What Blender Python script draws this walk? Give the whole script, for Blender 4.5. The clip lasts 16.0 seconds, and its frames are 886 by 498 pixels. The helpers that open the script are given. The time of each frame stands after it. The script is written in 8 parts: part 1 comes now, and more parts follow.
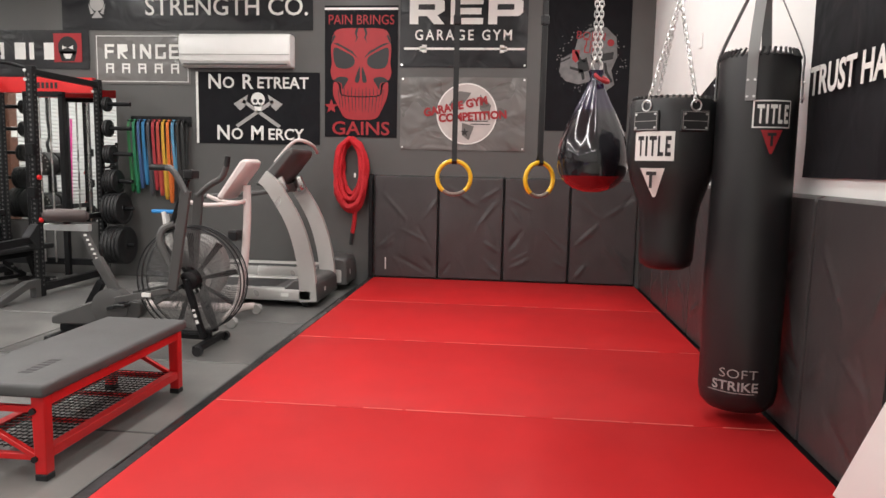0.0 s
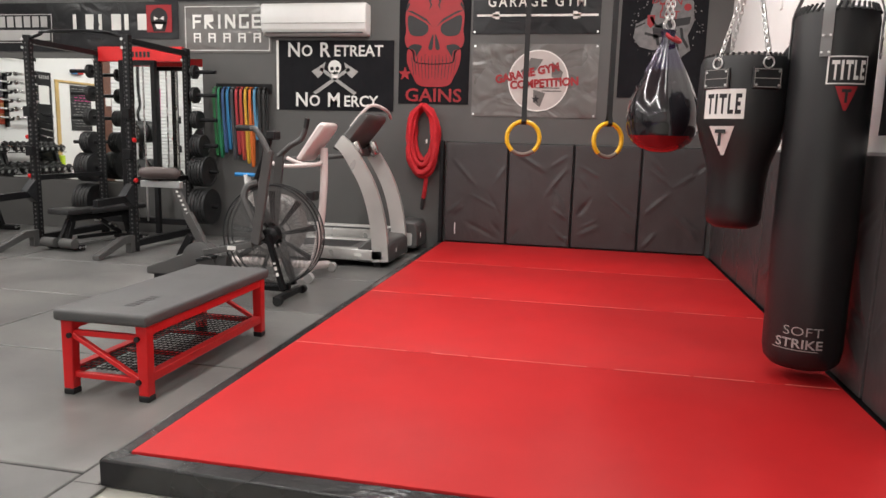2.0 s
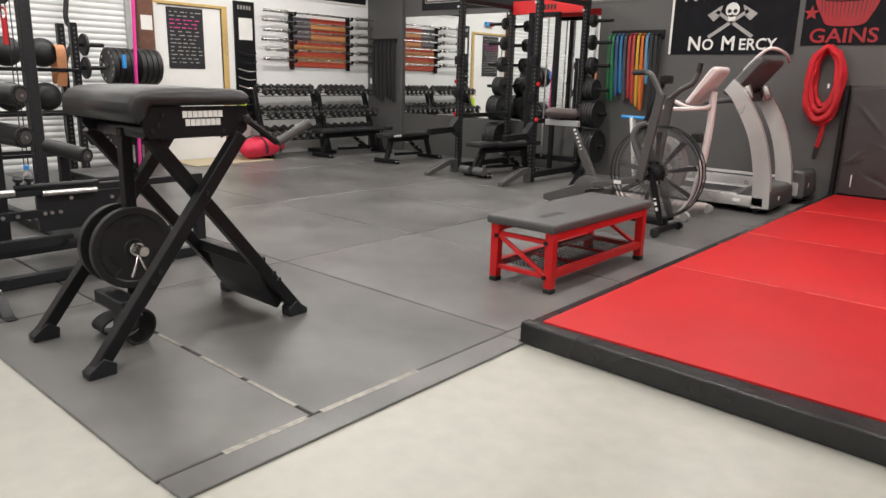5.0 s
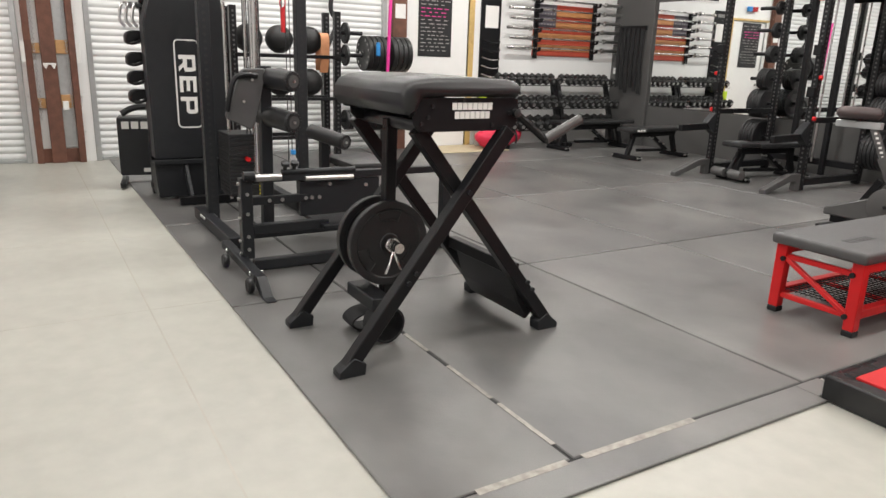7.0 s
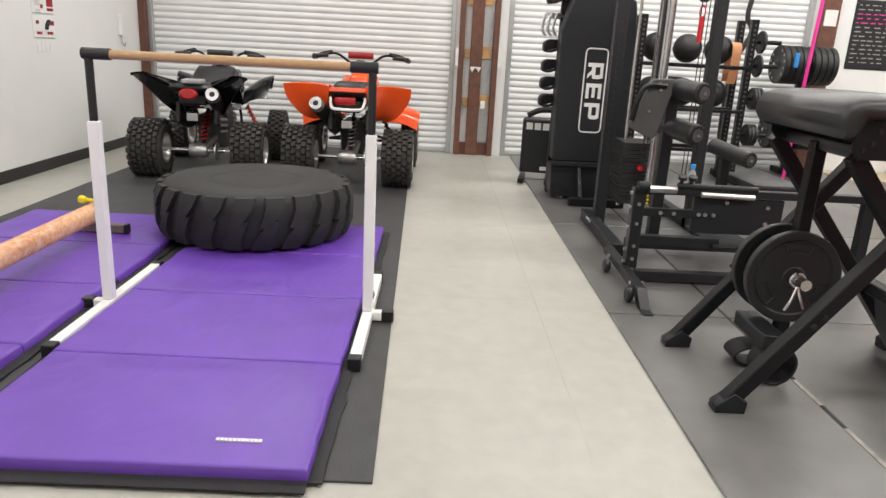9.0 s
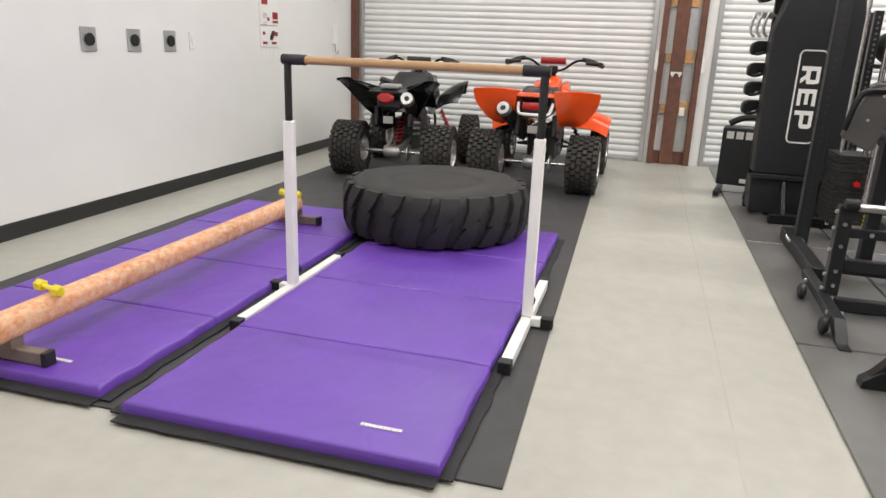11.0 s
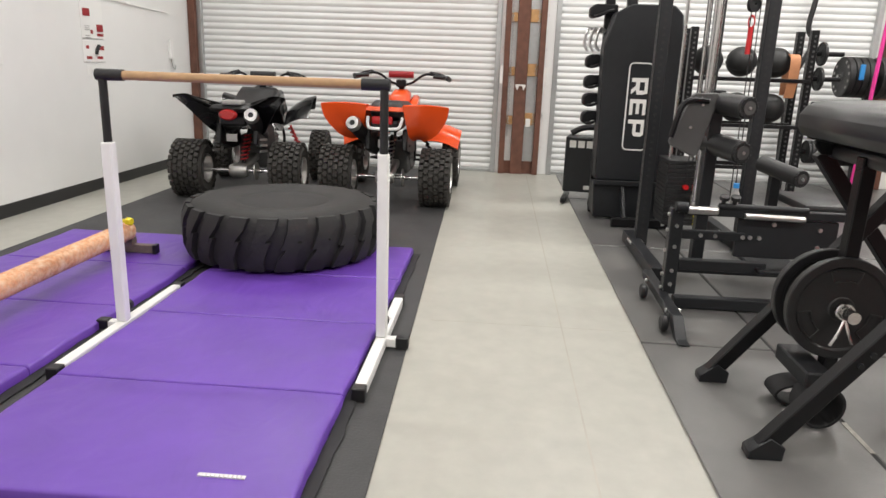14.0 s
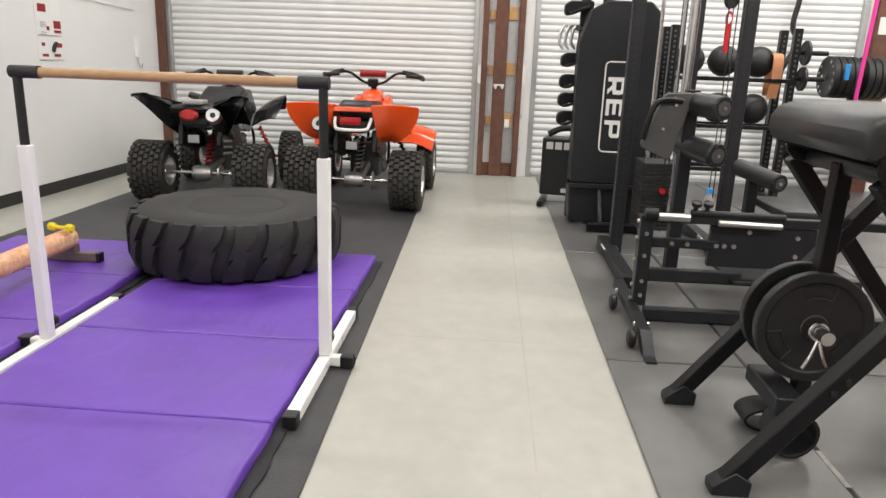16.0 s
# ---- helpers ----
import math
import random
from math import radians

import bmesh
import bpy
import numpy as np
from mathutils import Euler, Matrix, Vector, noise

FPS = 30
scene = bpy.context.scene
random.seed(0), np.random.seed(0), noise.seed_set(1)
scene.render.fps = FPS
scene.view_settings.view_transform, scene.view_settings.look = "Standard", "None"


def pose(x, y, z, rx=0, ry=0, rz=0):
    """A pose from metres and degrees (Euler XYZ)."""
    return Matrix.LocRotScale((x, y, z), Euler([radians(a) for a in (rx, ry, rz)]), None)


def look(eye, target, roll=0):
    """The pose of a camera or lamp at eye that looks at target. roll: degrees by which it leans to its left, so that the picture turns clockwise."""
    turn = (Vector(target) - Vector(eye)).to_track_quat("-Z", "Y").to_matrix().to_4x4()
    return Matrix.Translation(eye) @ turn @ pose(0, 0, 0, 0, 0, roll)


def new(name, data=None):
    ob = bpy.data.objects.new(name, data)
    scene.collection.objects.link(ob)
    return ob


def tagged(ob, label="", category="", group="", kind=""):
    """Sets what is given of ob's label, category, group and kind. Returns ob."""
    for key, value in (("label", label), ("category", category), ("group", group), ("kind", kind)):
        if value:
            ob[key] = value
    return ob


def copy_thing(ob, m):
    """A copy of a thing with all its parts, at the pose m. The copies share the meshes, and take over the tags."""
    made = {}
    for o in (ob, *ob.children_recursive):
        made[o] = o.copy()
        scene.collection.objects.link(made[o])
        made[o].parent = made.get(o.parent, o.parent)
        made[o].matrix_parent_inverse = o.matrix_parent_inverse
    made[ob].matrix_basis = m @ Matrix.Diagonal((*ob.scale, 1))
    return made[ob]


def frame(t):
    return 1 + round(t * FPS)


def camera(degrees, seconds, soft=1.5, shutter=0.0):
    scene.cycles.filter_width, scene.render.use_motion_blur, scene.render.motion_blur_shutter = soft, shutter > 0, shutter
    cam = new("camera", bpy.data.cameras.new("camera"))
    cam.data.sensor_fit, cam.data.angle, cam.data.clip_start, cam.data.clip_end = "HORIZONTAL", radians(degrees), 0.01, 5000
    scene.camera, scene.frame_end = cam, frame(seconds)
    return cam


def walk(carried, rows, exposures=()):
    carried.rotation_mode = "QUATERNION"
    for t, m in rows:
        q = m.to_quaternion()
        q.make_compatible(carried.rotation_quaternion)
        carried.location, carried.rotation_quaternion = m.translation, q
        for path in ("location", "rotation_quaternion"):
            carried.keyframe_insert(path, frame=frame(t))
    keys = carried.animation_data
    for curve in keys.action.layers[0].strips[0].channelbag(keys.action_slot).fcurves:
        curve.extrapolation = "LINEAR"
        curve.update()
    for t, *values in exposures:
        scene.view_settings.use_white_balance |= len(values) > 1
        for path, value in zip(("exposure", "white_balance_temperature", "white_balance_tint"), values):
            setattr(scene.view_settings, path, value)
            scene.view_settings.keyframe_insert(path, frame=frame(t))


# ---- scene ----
cam = camera(64.9, 16.0)
PATH = [
    (0, (0.386, 0.262, 1.447), (0.189, 2.239, 1.212), 1.2),
    (0.5, (0.45, 0.241, 1.42), (0.192, 2.209, 1.177), 1.3),
    (1, (0.455, 0.217, 1.392), (0.137, 2.174, 1.124), 1.6),
    (1.5, (0.45, 0.169, 1.359), (0.093, 2.116, 1.078), 1.6),
    (2, (0.419, 0.083, 1.347), (0.03, 2.02, 1.038), 1.6),
    (2.5, (0.45, -0.011, 1.363), (0.026, 1.915, 1.034), 1.6),
    (3, (0.53, -0.118, 1.35), (0.006, 1.78, 0.998), 1.5),
    (3.5, (0.574, -0.274, 1.364), (-0.137, 1.554, 0.97), 1.6),
    (4, (0.588, -0.424, 1.365), (-0.326, 1.303, 0.937), 1.7),
    (4.5, (0.584, -0.495, 1.348), (-0.538, 1.093, 0.882), 1.6),
    (5, (0.581, -0.557, 1.333), (-0.692, 0.908, 0.849), 1.5),
    (5.2, (0.597, -0.562, 1.344), (-0.728, 0.853, 0.849), 1.4),
    (7.5, (0.029, -0.473, 1.326), (-1.694, 0.39, 0.79), 2.4),
    (8, (0.019, -0.559, 1.352), (-1.783, 0.117, 0.808), 2.7),
    (8.5, (0.049, -0.584, 1.363), (-1.837, -0.204, 0.816), 2.9),
    (9, (0.084, -0.607, 1.343), (-1.837, -0.572, 0.786), 3.0),
    (9.5, (0.116, -0.588, 1.337), (-1.775, -0.899, 0.764), 2.7),
    (11.8, (-0.022, -0.41, 1.334), (-1.869, -0.93, 0.77), 2.2),
    (12, (-0.037, -0.405, 1.326), (-1.9, -0.88, 0.775), 2.1),
    (12.5, (-0.054, -0.432, 1.315), (-1.954, -0.771, 0.788), 2.2),
    (13, (-0.061, -0.449, 1.314), (-1.976, -0.7, 0.794), 2.2),
    (13.5, (-0.063, -0.44, 1.322), (-1.987, -0.628, 0.808), 2.0),
    (14, (-0.085, -0.408, 1.332), (-2.013, -0.545, 0.819), 2.0),
    (14.5, (-0.123, -0.373, 1.331), (-2.053, -0.478, 0.816), 2.1),
    (15, (-0.167, -0.31, 1.324), (-2.099, -0.389, 0.813), 1.9),
    (15.5, (-0.253, -0.254, 1.331), (-2.186, -0.309, 0.819), 2.1),
    (16, (-0.341, -0.232, 1.325), (-2.271, -0.348, 0.813), 2.1),
]
walk(cam, [(t, look(eye, target, roll)) for t, eye, target, roll in PATH],
     [(0.0, -0.08), (2.0, -0.10), (3.5, -0.22), (5.0, -0.14), (7.5, 0.0), (9.5, 0.03), (12.5, -0.02), (14.5, 0.0), (16.0, 0.03)])

# ---- light ----
world = bpy.data.worlds.new("world")
world.use_nodes = True
world.node_tree.nodes["Background"].inputs[0].default_value = (0.75, 0.8, 0.9, 1)
world.node_tree.nodes["Background"].inputs[1].default_value = 0.03
scene.world = world
CEIL = 3.75
LAMP_POWER = 44.0


# ---- materials ----
def mat(name, col, rough=0.5, metal=0.0, var=0.12, scale=6.0, bump=0.0, bscale=60.0, spec=0.5, coat=0.0, big=1.2, rvar=0.1):
    """Paint, rubber, metal or cloth with two scales of tone, a little uneven gloss and fine relief."""
    m = bpy.data.materials.new(name)
    m.use_nodes = True
    nt = m.node_tree
    n, l = nt.nodes, nt.links
    b = n["Principled BSDF"]
    tc = n.new("ShaderNodeTexCoord")
    a = n.new("ShaderNodeTexNoise")
    a.inputs["Scale"].default_value, a.inputs["Detail"].default_value = scale, 6
    c = n.new("ShaderNodeTexNoise")
    c.inputs["Scale"].default_value, c.inputs["Detail"].default_value = big, 3
    l.new(tc.outputs["Object"], a.inputs["Vector"])
    l.new(tc.outputs["Object"], c.inputs["Vector"])
    add = n.new("ShaderNodeMath")
    add.operation = "ADD"
    l.new(a.outputs["Fac"], add.inputs[0])
    l.new(c.outputs["Fac"], add.inputs[1])
    mr = n.new("ShaderNodeMapRange")
    mr.inputs[1].default_value, mr.inputs[2].default_value = 0.65, 1.35
    mr.inputs[3].default_value, mr.inputs[4].default_value = 1 - var, 1 + var
    l.new(add.outputs[0], mr.inputs[0])
    mul = n.new("ShaderNodeVectorMath")
    mul.operation = "SCALE"
    mul.inputs[0].default_value = col
    l.new(mr.outputs[0], mul.inputs["Scale"])
    l.new(mul.outputs[0], b.inputs["Base Color"])
    rr = n.new("ShaderNodeMapRange")
    rr.inputs[1].default_value, rr.inputs[2].default_value = 0.3, 0.7
    rr.inputs[3].default_value, rr.inputs[4].default_value = max(0.02, rough - rvar), min(1, rough + rvar)
    l.new(c.outputs["Fac"], rr.inputs[0])
    l.new(rr.outputs[0], b.inputs["Roughness"])
    b.inputs["Metallic"].default_value = metal
    b.inputs["Specular IOR Level"].default_value = spec
    b.inputs["Coat Weight"].default_value = coat
    if bump:
        d = n.new("ShaderNodeTexNoise")
        d.inputs["Scale"].default_value, d.inputs["Detail"].default_value = bscale, 4
        l.new(tc.outputs["Object"], d.inputs["Vector"])
        bu = n.new("ShaderNodeBump")
        bu.inputs["Strength"].default_value, bu.inputs["Distance"].default_value = bump, 0.01
        l.new(d.outputs["Fac"], bu.inputs["Height"])
        l.new(bu.outputs[0], b.inputs["Normal"])
    return m


def folds(m, strength, scale, stretch):
    """Adds soft creases to a material's relief, longer along one axis."""
    nt = m.node_tree
    n, l = nt.nodes, nt.links
    b = n["Principled BSDF"]
    tc, mp, w = n.new("ShaderNodeTexCoord"), n.new("ShaderNodeMapping"), n.new("ShaderNodeTexNoise")
    mp.inputs["Scale"].default_value = stretch
    w.inputs["Scale"].default_value, w.inputs["Detail"].default_value, w.inputs["Distortion"].default_value = scale, 2.5, 0.8
    bu = n.new("ShaderNodeBump")
    bu.inputs["Strength"].default_value, bu.inputs["Distance"].default_value = strength, 0.05
    l.new(tc.outputs["Object"], mp.inputs["Vector"])
    l.new(mp.outputs[0], w.inputs["Vector"])
    l.new(w.outputs["Fac"], bu.inputs["Height"])
    if b.inputs["Normal"].links:
        l.new(b.inputs["Normal"].links[0].from_socket, bu.inputs["Normal"])
    l.new(bu.outputs[0], b.inputs["Normal"])
    return m


M_CONCRETE = mat("painted_concrete", (0.400, 0.395, 0.350), 0.37, var=0.10, scale=9, big=0.7, bump=0.03, bscale=25, rvar=0.03)
M_RUBBER = mat("black_rubber_flooring", (0.096, 0.094, 0.092), 0.31, var=0.2, scale=4.5, big=1.1, bump=0.14, bscale=160, rvar=0.03, spec=0.62)


def scuffed(m, dust, amount, scale=1.5, stretch=(0.8, 2.6, 1.0)):
    """Adds dusty scuffs and a tone of its own for each tile."""
    n, l = m.node_tree.nodes, m.node_tree.links
    b = n["Principled BSDF"]
    base = b.inputs["Base Color"].links[0].from_socket
    tc, mp = n.new("ShaderNodeTexCoord"), n.new("ShaderNodeMapping")
    mp.inputs["Scale"].default_value, mp.inputs["Rotation"].default_value = stretch, (0, 0, 0.5)
    w = n.new("ShaderNodeTexNoise")
    w.inputs["Scale"].default_value, w.inputs["Detail"].default_value, w.inputs["Roughness"].default_value = scale, 7, 0.55
    l.new(tc.outputs["Object"], mp.inputs["Vector"])
    l.new(mp.outputs[0], w.inputs["Vector"])
    r = n.new("ShaderNodeMapRange")
    r.inputs[1].default_value, r.inputs[2].default_value, r.inputs[4].default_value = 0.36, 0.80, amount
    l.new(w.outputs["Fac"], r.inputs[0])
    mix = n.new("ShaderNodeMix")
    mix.data_type = "RGBA"
    l.new(r.outputs[0], mix.inputs[0])
    l.new(base, mix.inputs[6])
    mix.inputs[7].default_value = (*dust, 1)
    oi, tr, sc = n.new("ShaderNodeObjectInfo"), n.new("ShaderNodeMapRange"), n.new("ShaderNodeVectorMath")
    tr.inputs[3].default_value, tr.inputs[4].default_value = 0.84, 1.16
    l.new(oi.outputs["Random"], tr.inputs[0])
    sc.operation = "SCALE"
    l.new(mix.outputs[2], sc.inputs[0])
    l.new(tr.outputs[0], sc.inputs["Scale"])
    l.new(sc.outputs[0], b.inputs["Base Color"])
    return m


# scuff tone is raised so it also paints in the sheen of the doors
scuffed(M_RUBBER, (0.27, 0.265, 0.25), 0.50, 1.3, (1.0, 1.3, 1.0))
M_RUBBER2 = mat("dark_textured_rubber", (0.044, 0.044, 0.045), 0.6, var=0.2, scale=8, bump=0.3, bscale=90)
M_SEAM = mat("dark_joint", (0.025, 0.025, 0.025), 0.8)
M_TAPE = mat("worn_pale_tape", (0.32, 0.30, 0.265), 0.6, var=0.5, scale=30)
M_JOINT = mat("tan_joint_line", (0.405, 0.385, 0.335), 0.6, var=0.12)
M_BLACKTAPE = mat("glossy_black_tape", (0.016, 0.016, 0.017), 0.22, var=0.3, scale=14, bump=0.25, bscale=22, rvar=0.12)
M_GREYWALL = mat("dark_grey_wall_paint", (0.082, 0.080, 0.078), 0.55, var=0.06, scale=4, bump=0.06, bscale=120)
M_WHITEWALL = mat("white_wall_paint", (0.77, 0.77, 0.755), 0.6, var=0.025, scale=3, bump=0.04, bscale=140)
M_CEIL = mat("white_ceiling", (0.72, 0.72, 0.70), 0.8, var=0.04)
M_BASE = mat("black_rubber_baseboard", (0.02, 0.02, 0.02), 0.45)
M_RED = folds(mat("red_vinyl_mat", (0.46, 0.011, 0.013), 0.58, var=0.10, scale=3, big=0.8, bump=0.05, bscale=220, rvar=0.08, spec=0.26), 0.12, 1.3, (1, 1, 1))
M_REDSEAM = mat("pale_worn_seam", (0.66, 0.17, 0.14), 0.4, var=0.3, scale=25)
M_PAD = folds(mat("black_vinyl_wall_pad", (0.050, 0.046, 0.047), 0.36, var=0.15, scale=5, bump=0.08, bscale=300, rvar=0.08), 0.16, 2.6, (1.6, 1.6, 0.8))
M_PURPLE = folds(mat("purple_vinyl_mat", (0.132, 0.050, 0.375), 0.40, var=0.12, scale=5, bump=0.06, bscale=260, rvar=0.1), 0.16, 3.2, (1, 1.5, 1))
M_STEEL = mat("black_powder_coat", (0.009, 0.009, 0.010), 0.36, var=0.15, scale=20, bump=0.08, bscale=400, spec=0.24)
M_STEELG = mat("graphite_powder_coat", (0.017, 0.018, 0.020), 0.40, var=0.12, scale=18, bump=0.08, bscale=400, spec=0.3)
M_IRON = mat("black_cast_iron", (0.013, 0.013, 0.014), 0.48, var=0.2, scale=30, bump=0.15, bscale=200)
M_BUMPER = mat("black_bumper_rubber", (0.011, 0.011, 0.011), 0.55, var=0.2, scale=20, bump=0.1, bscale=200)
M_CHROME = mat("brushed_steel", (0.62, 0.61, 0.60), 0.28, metal=1.0, var=0.1, scale=40)
M_BOLT = mat("zinc_bolt", (0.66, 0.66, 0.65), 0.35, metal=1.0, var=0.1)
M_GALV = mat("galvanized_steel", (0.50, 0.51, 0.51), 0.45, metal=0.85, var=0.12, scale=15)
M_SLAT = mat("white_roller_door_paint", (0.70, 0.71, 0.70), 0.45, var=0.06, scale=3, bump=0.05, bscale=60)
M_RUST = mat("rust_brown_primer", (0.13, 0.055, 0.035), 0.7, var=0.35, scale=12, bump=0.2, bscale=50)
M_WOOD = mat("raw_lumber", (0.48, 0.27, 0.11), 0.65, var=0.25, scale=14, bump=0.1, bscale=60)
M_BARWOOD = mat("oiled_beech", (0.42, 0.26, 0.13), 0.5, var=0.15, scale=25)
M_LEATHER = folds(mat("black_vinyl_upholstery", (0.016, 0.016, 0.017), 0.43, var=0.12, scale=8, bump=0.06, bscale=350), 0.012, 4, (1, 1, 1))
M_GREYVINYL = mat("charcoal_grippy_vinyl", (0.075, 0.074, 0.074), 0.55, var=0.12, scale=10, bump=0.1, bscale=350)
M_REDPAINT = mat("red_powder_coat", (0.62, 0.012, 0.014), 0.35, var=0.08, scale=10, bump=0.06, bscale=300)
M_WHITE = mat("white_plastic", (0.80, 0.80, 0.78), 0.35, var=0.03)
M_PRINTWHITE = mat("white_print", (0.74, 0.73, 0.70), 0.6, var=0.06)
M_PRINTGREY = mat("grey_print", (0.33, 0.32, 0.31), 0.6, var=0.08)
M_PRINTRED = mat("red_print", (0.29, 0.011, 0.016), 0.6, var=0.12, scale=9)
# dark prints, and the shade of slots and bores put in as colour
M_DARKPRINTRECESS = mat("dark_print_and_recess", (0.012, 0.012, 0.013), 0.6)
M_CLOTH = folds(mat("black_banner_cloth", (0.011, 0.011, 0.013), 0.85, var=0.2, scale=6, spec=0.15), 0.8, 2.8, (1.2, 1, 0.8))
M_VINYLBLACK = folds(mat("black_banner_vinyl", (0.010, 0.010, 0.012), 0.36, var=0.15, scale=6, spec=0.3), 0.6, 2.6, (1, 1, 1.3))
M_VINYLGREY = folds(mat("grey_banner_vinyl", (0.130, 0.122, 0.116), 0.30, var=0.12, scale=5), 0.9, 2.6, (1, 1, 1.3))
M_ROPE = mat("red_braided_rope", (0.50, 0.012, 0.020), 0.75, var=0.3, scale=60, bump=0.9, bscale=75)
M_TYRE = mat("weathered_tyre_rubber", (0.016, 0.0155, 0.015), 0.68, var=0.3, scale=9, bump=0.25, bscale=50)
M_KNOB = mat("atv_tyre_rubber", (0.036, 0.033, 0.029), 0.72, var=0.3, scale=20, bump=0.2, bscale=80)
M_ORANGE = mat("orange_gloss_plastic", (0.80, 0.085, 0.012), 0.22, var=0.06, coat=0.3)
M_BLACKGLOSS = mat("black_gloss_plastic", (0.005, 0.005, 0.006), 0.25, var=0.1, coat=0.3)
M_BLACKPLASTIC = mat("black_plastic", (0.009, 0.009, 0.010), 0.45, var=0.1)
M_ALU = mat("cast_aluminium", (0.50, 0.49, 0.47), 0.38, metal=0.9, var=0.2, scale=25, bump=0.1, bscale=60)
M_REDLENS = mat("red_lamp_lens", (0.42, 0.01, 0.012), 0.15, coat=0.5)
M_SPRING = mat("red_coil_spring", (0.50, 0.02, 0.025), 0.35)
M_SUEDE = mat("orange_suede", (0.72, 0.33, 0.16), 0.85, var=0.3, scale=55, bump=0.3, bscale=120)
scuffed(M_SUEDE, (0.88, 0.68, 0.48), 1.0, 26, (1, 1.6, 1))
M_GLOBE = mat("pale_globe_print", (0.46, 0.42, 0.40), 0.5, var=0.12, scale=9)
M_HELMET = mat("faded_grey_print", (0.15, 0.15, 0.15), 0.7, var=0.35, scale=16)
M_GUARD = mat("dark_wire", (0.13, 0.13, 0.13), 0.4, metal=0.2)
M_SADDLE = mat("brown_saddle_vinyl", (0.060, 0.043, 0.042), 0.45, var=0.15, scale=12, bump=0.05, bscale=200)
# grey put in for the bright background seen through punched holes
M_HOLE = mat("see_through_hole_grey", (0.075, 0.075, 0.075), 0.5)
M_BAREWOOD = mat("worn_bare_wood", (0.17, 0.13, 0.11), 0.6, var=0.2, scale=30)
M_YELLOW = mat("yellow_coated", (0.75, 0.62, 0.02), 0.4, var=0.08)
M_RINGYELLOW = mat("yellow_taped_wood", (0.80, 0.47, 0.015), 0.4, var=0.1, scale=25)
M_STRAP = mat("black_nylon_strap", (0.014, 0.014, 0.015), 0.75, bump=0.2, bscale=300)
M_GREYSTRAP = mat("grey_nylon_strap", (0.20, 0.20, 0.20), 0.7, bump=0.2, bscale=300)
M_SILVER = mat("silver_paint", (0.60, 0.59, 0.57), 0.34, metal=0.5, var=0.06)
M_PINKWHITE = mat("aged_white_plastic", (0.66, 0.58, 0.56), 0.4, var=0.06)
M_GREYPLASTIC = mat("dark_grey_plastic", (0.075, 0.073, 0.072), 0.45, var=0.1)
M_PINKBAR = mat("pink_rubber", (0.75, 0.04, 0.30), 0.5)
M_BLUE = mat("blue_rubber", (0.03, 0.25, 0.60), 0.5)
M_LEATHERTAN = mat("tan_leather", (0.50, 0.22, 0.10), 0.6, var=0.15, scale=20)
M_REDBAG = mat("red_nylon_bag", (0.60, 0.02, 0.06), 0.6, var=0.15, scale=12, bump=0.3, bscale=25)
M_HIVIS = mat("lime_yellow_plastic", (0.55, 0.75, 0.03), 0.5)
M_PLY = mat("pale_plywood", (0.50, 0.42, 0.28), 0.7, var=0.12, scale=14)
M_TRIM = mat("raw_pine_trim", (0.55, 0.38, 0.14), 0.6, var=0.2, scale=18)
M_FLAGRED = mat("burnt_red_stain", (0.42, 0.06, 0.03), 0.55, var=0.2, scale=14)
M_FLAGTAN = mat("tan_stain", (0.52, 0.24, 0.09), 0.55, var=0.2, scale=14)
M_FLAGGREY = mat("charred_grey_stain", (0.10, 0.09, 0.11), 0.6, var=0.2, scale=14)
M_MIRROR = mat("mirror", (0.86, 0.88, 0.87), 0.02, metal=1.0, var=0.0, rvar=0.0)
M_SPEEDBAG = mat("glossy_black_vinyl", (0.010, 0.009, 0.012), 0.12, coat=0.6, var=0.1)
M_SPEEDRED = mat("glossy_dark_red_vinyl", (0.15, 0.007, 0.010), 0.15, coat=0.6, var=0.1)
M_SPEEDBLUE = mat("glossy_violet_vinyl", (0.014, 0.010, 0.036), 0.15, coat=0.6, var=0.1)
M_BAG = folds(mat("black_bag_leather", (0.014, 0.014, 0.015), 0.38, var=0.15, scale=6, bump=0.12, bscale=280), 0.12, 3, (1, 1, 0.7))
M_BAGTOP = mat("dull_brown_canvas", (0.085, 0.070, 0.062), 0.75, var=0.2, scale=12, bump=0.15, bscale=120)
M_LAMP = bpy.data.materials.new("lamp_diffuser")
M_LAMP.use_nodes = True
M_LAMP.node_tree.nodes["Principled BSDF"].inputs["Emission Color"].default_value = (1, 0.98, 0.94, 1)
M_LAMP.node_tree.nodes["Principled BSDF"].inputs["Emission Strength"].default_value = 4.0


# ---- building helpers ----
def BM():
    return bmesh.new()


def box(bm, x0, x1, y0, y1, z0, z1, bev=0.0, m=None, seg=1):
    """A block between two corners, with softened edges."""
    mm = Matrix.Translation(((x0 + x1) / 2, (y0 + y1) / 2, (z0 + z1) / 2)) @ Matrix.Diagonal((abs(x1 - x0), abs(y1 - y0), abs(z1 - z0), 1))
    r = bmesh.ops.create_cube(bm, size=1, matrix=mm)
    vs = r["verts"]
    if bev:
        es = list({e for v in vs for e in v.link_edges})
        r = bmesh.ops.bevel(bm, geom=es, offset=bev, segments=seg, affect="EDGES", profile=0.5)
        vs = list(set(r["verts"]))
    if m:
        bmesh.ops.transform(bm, matrix=m, verts=vs)
    return bm


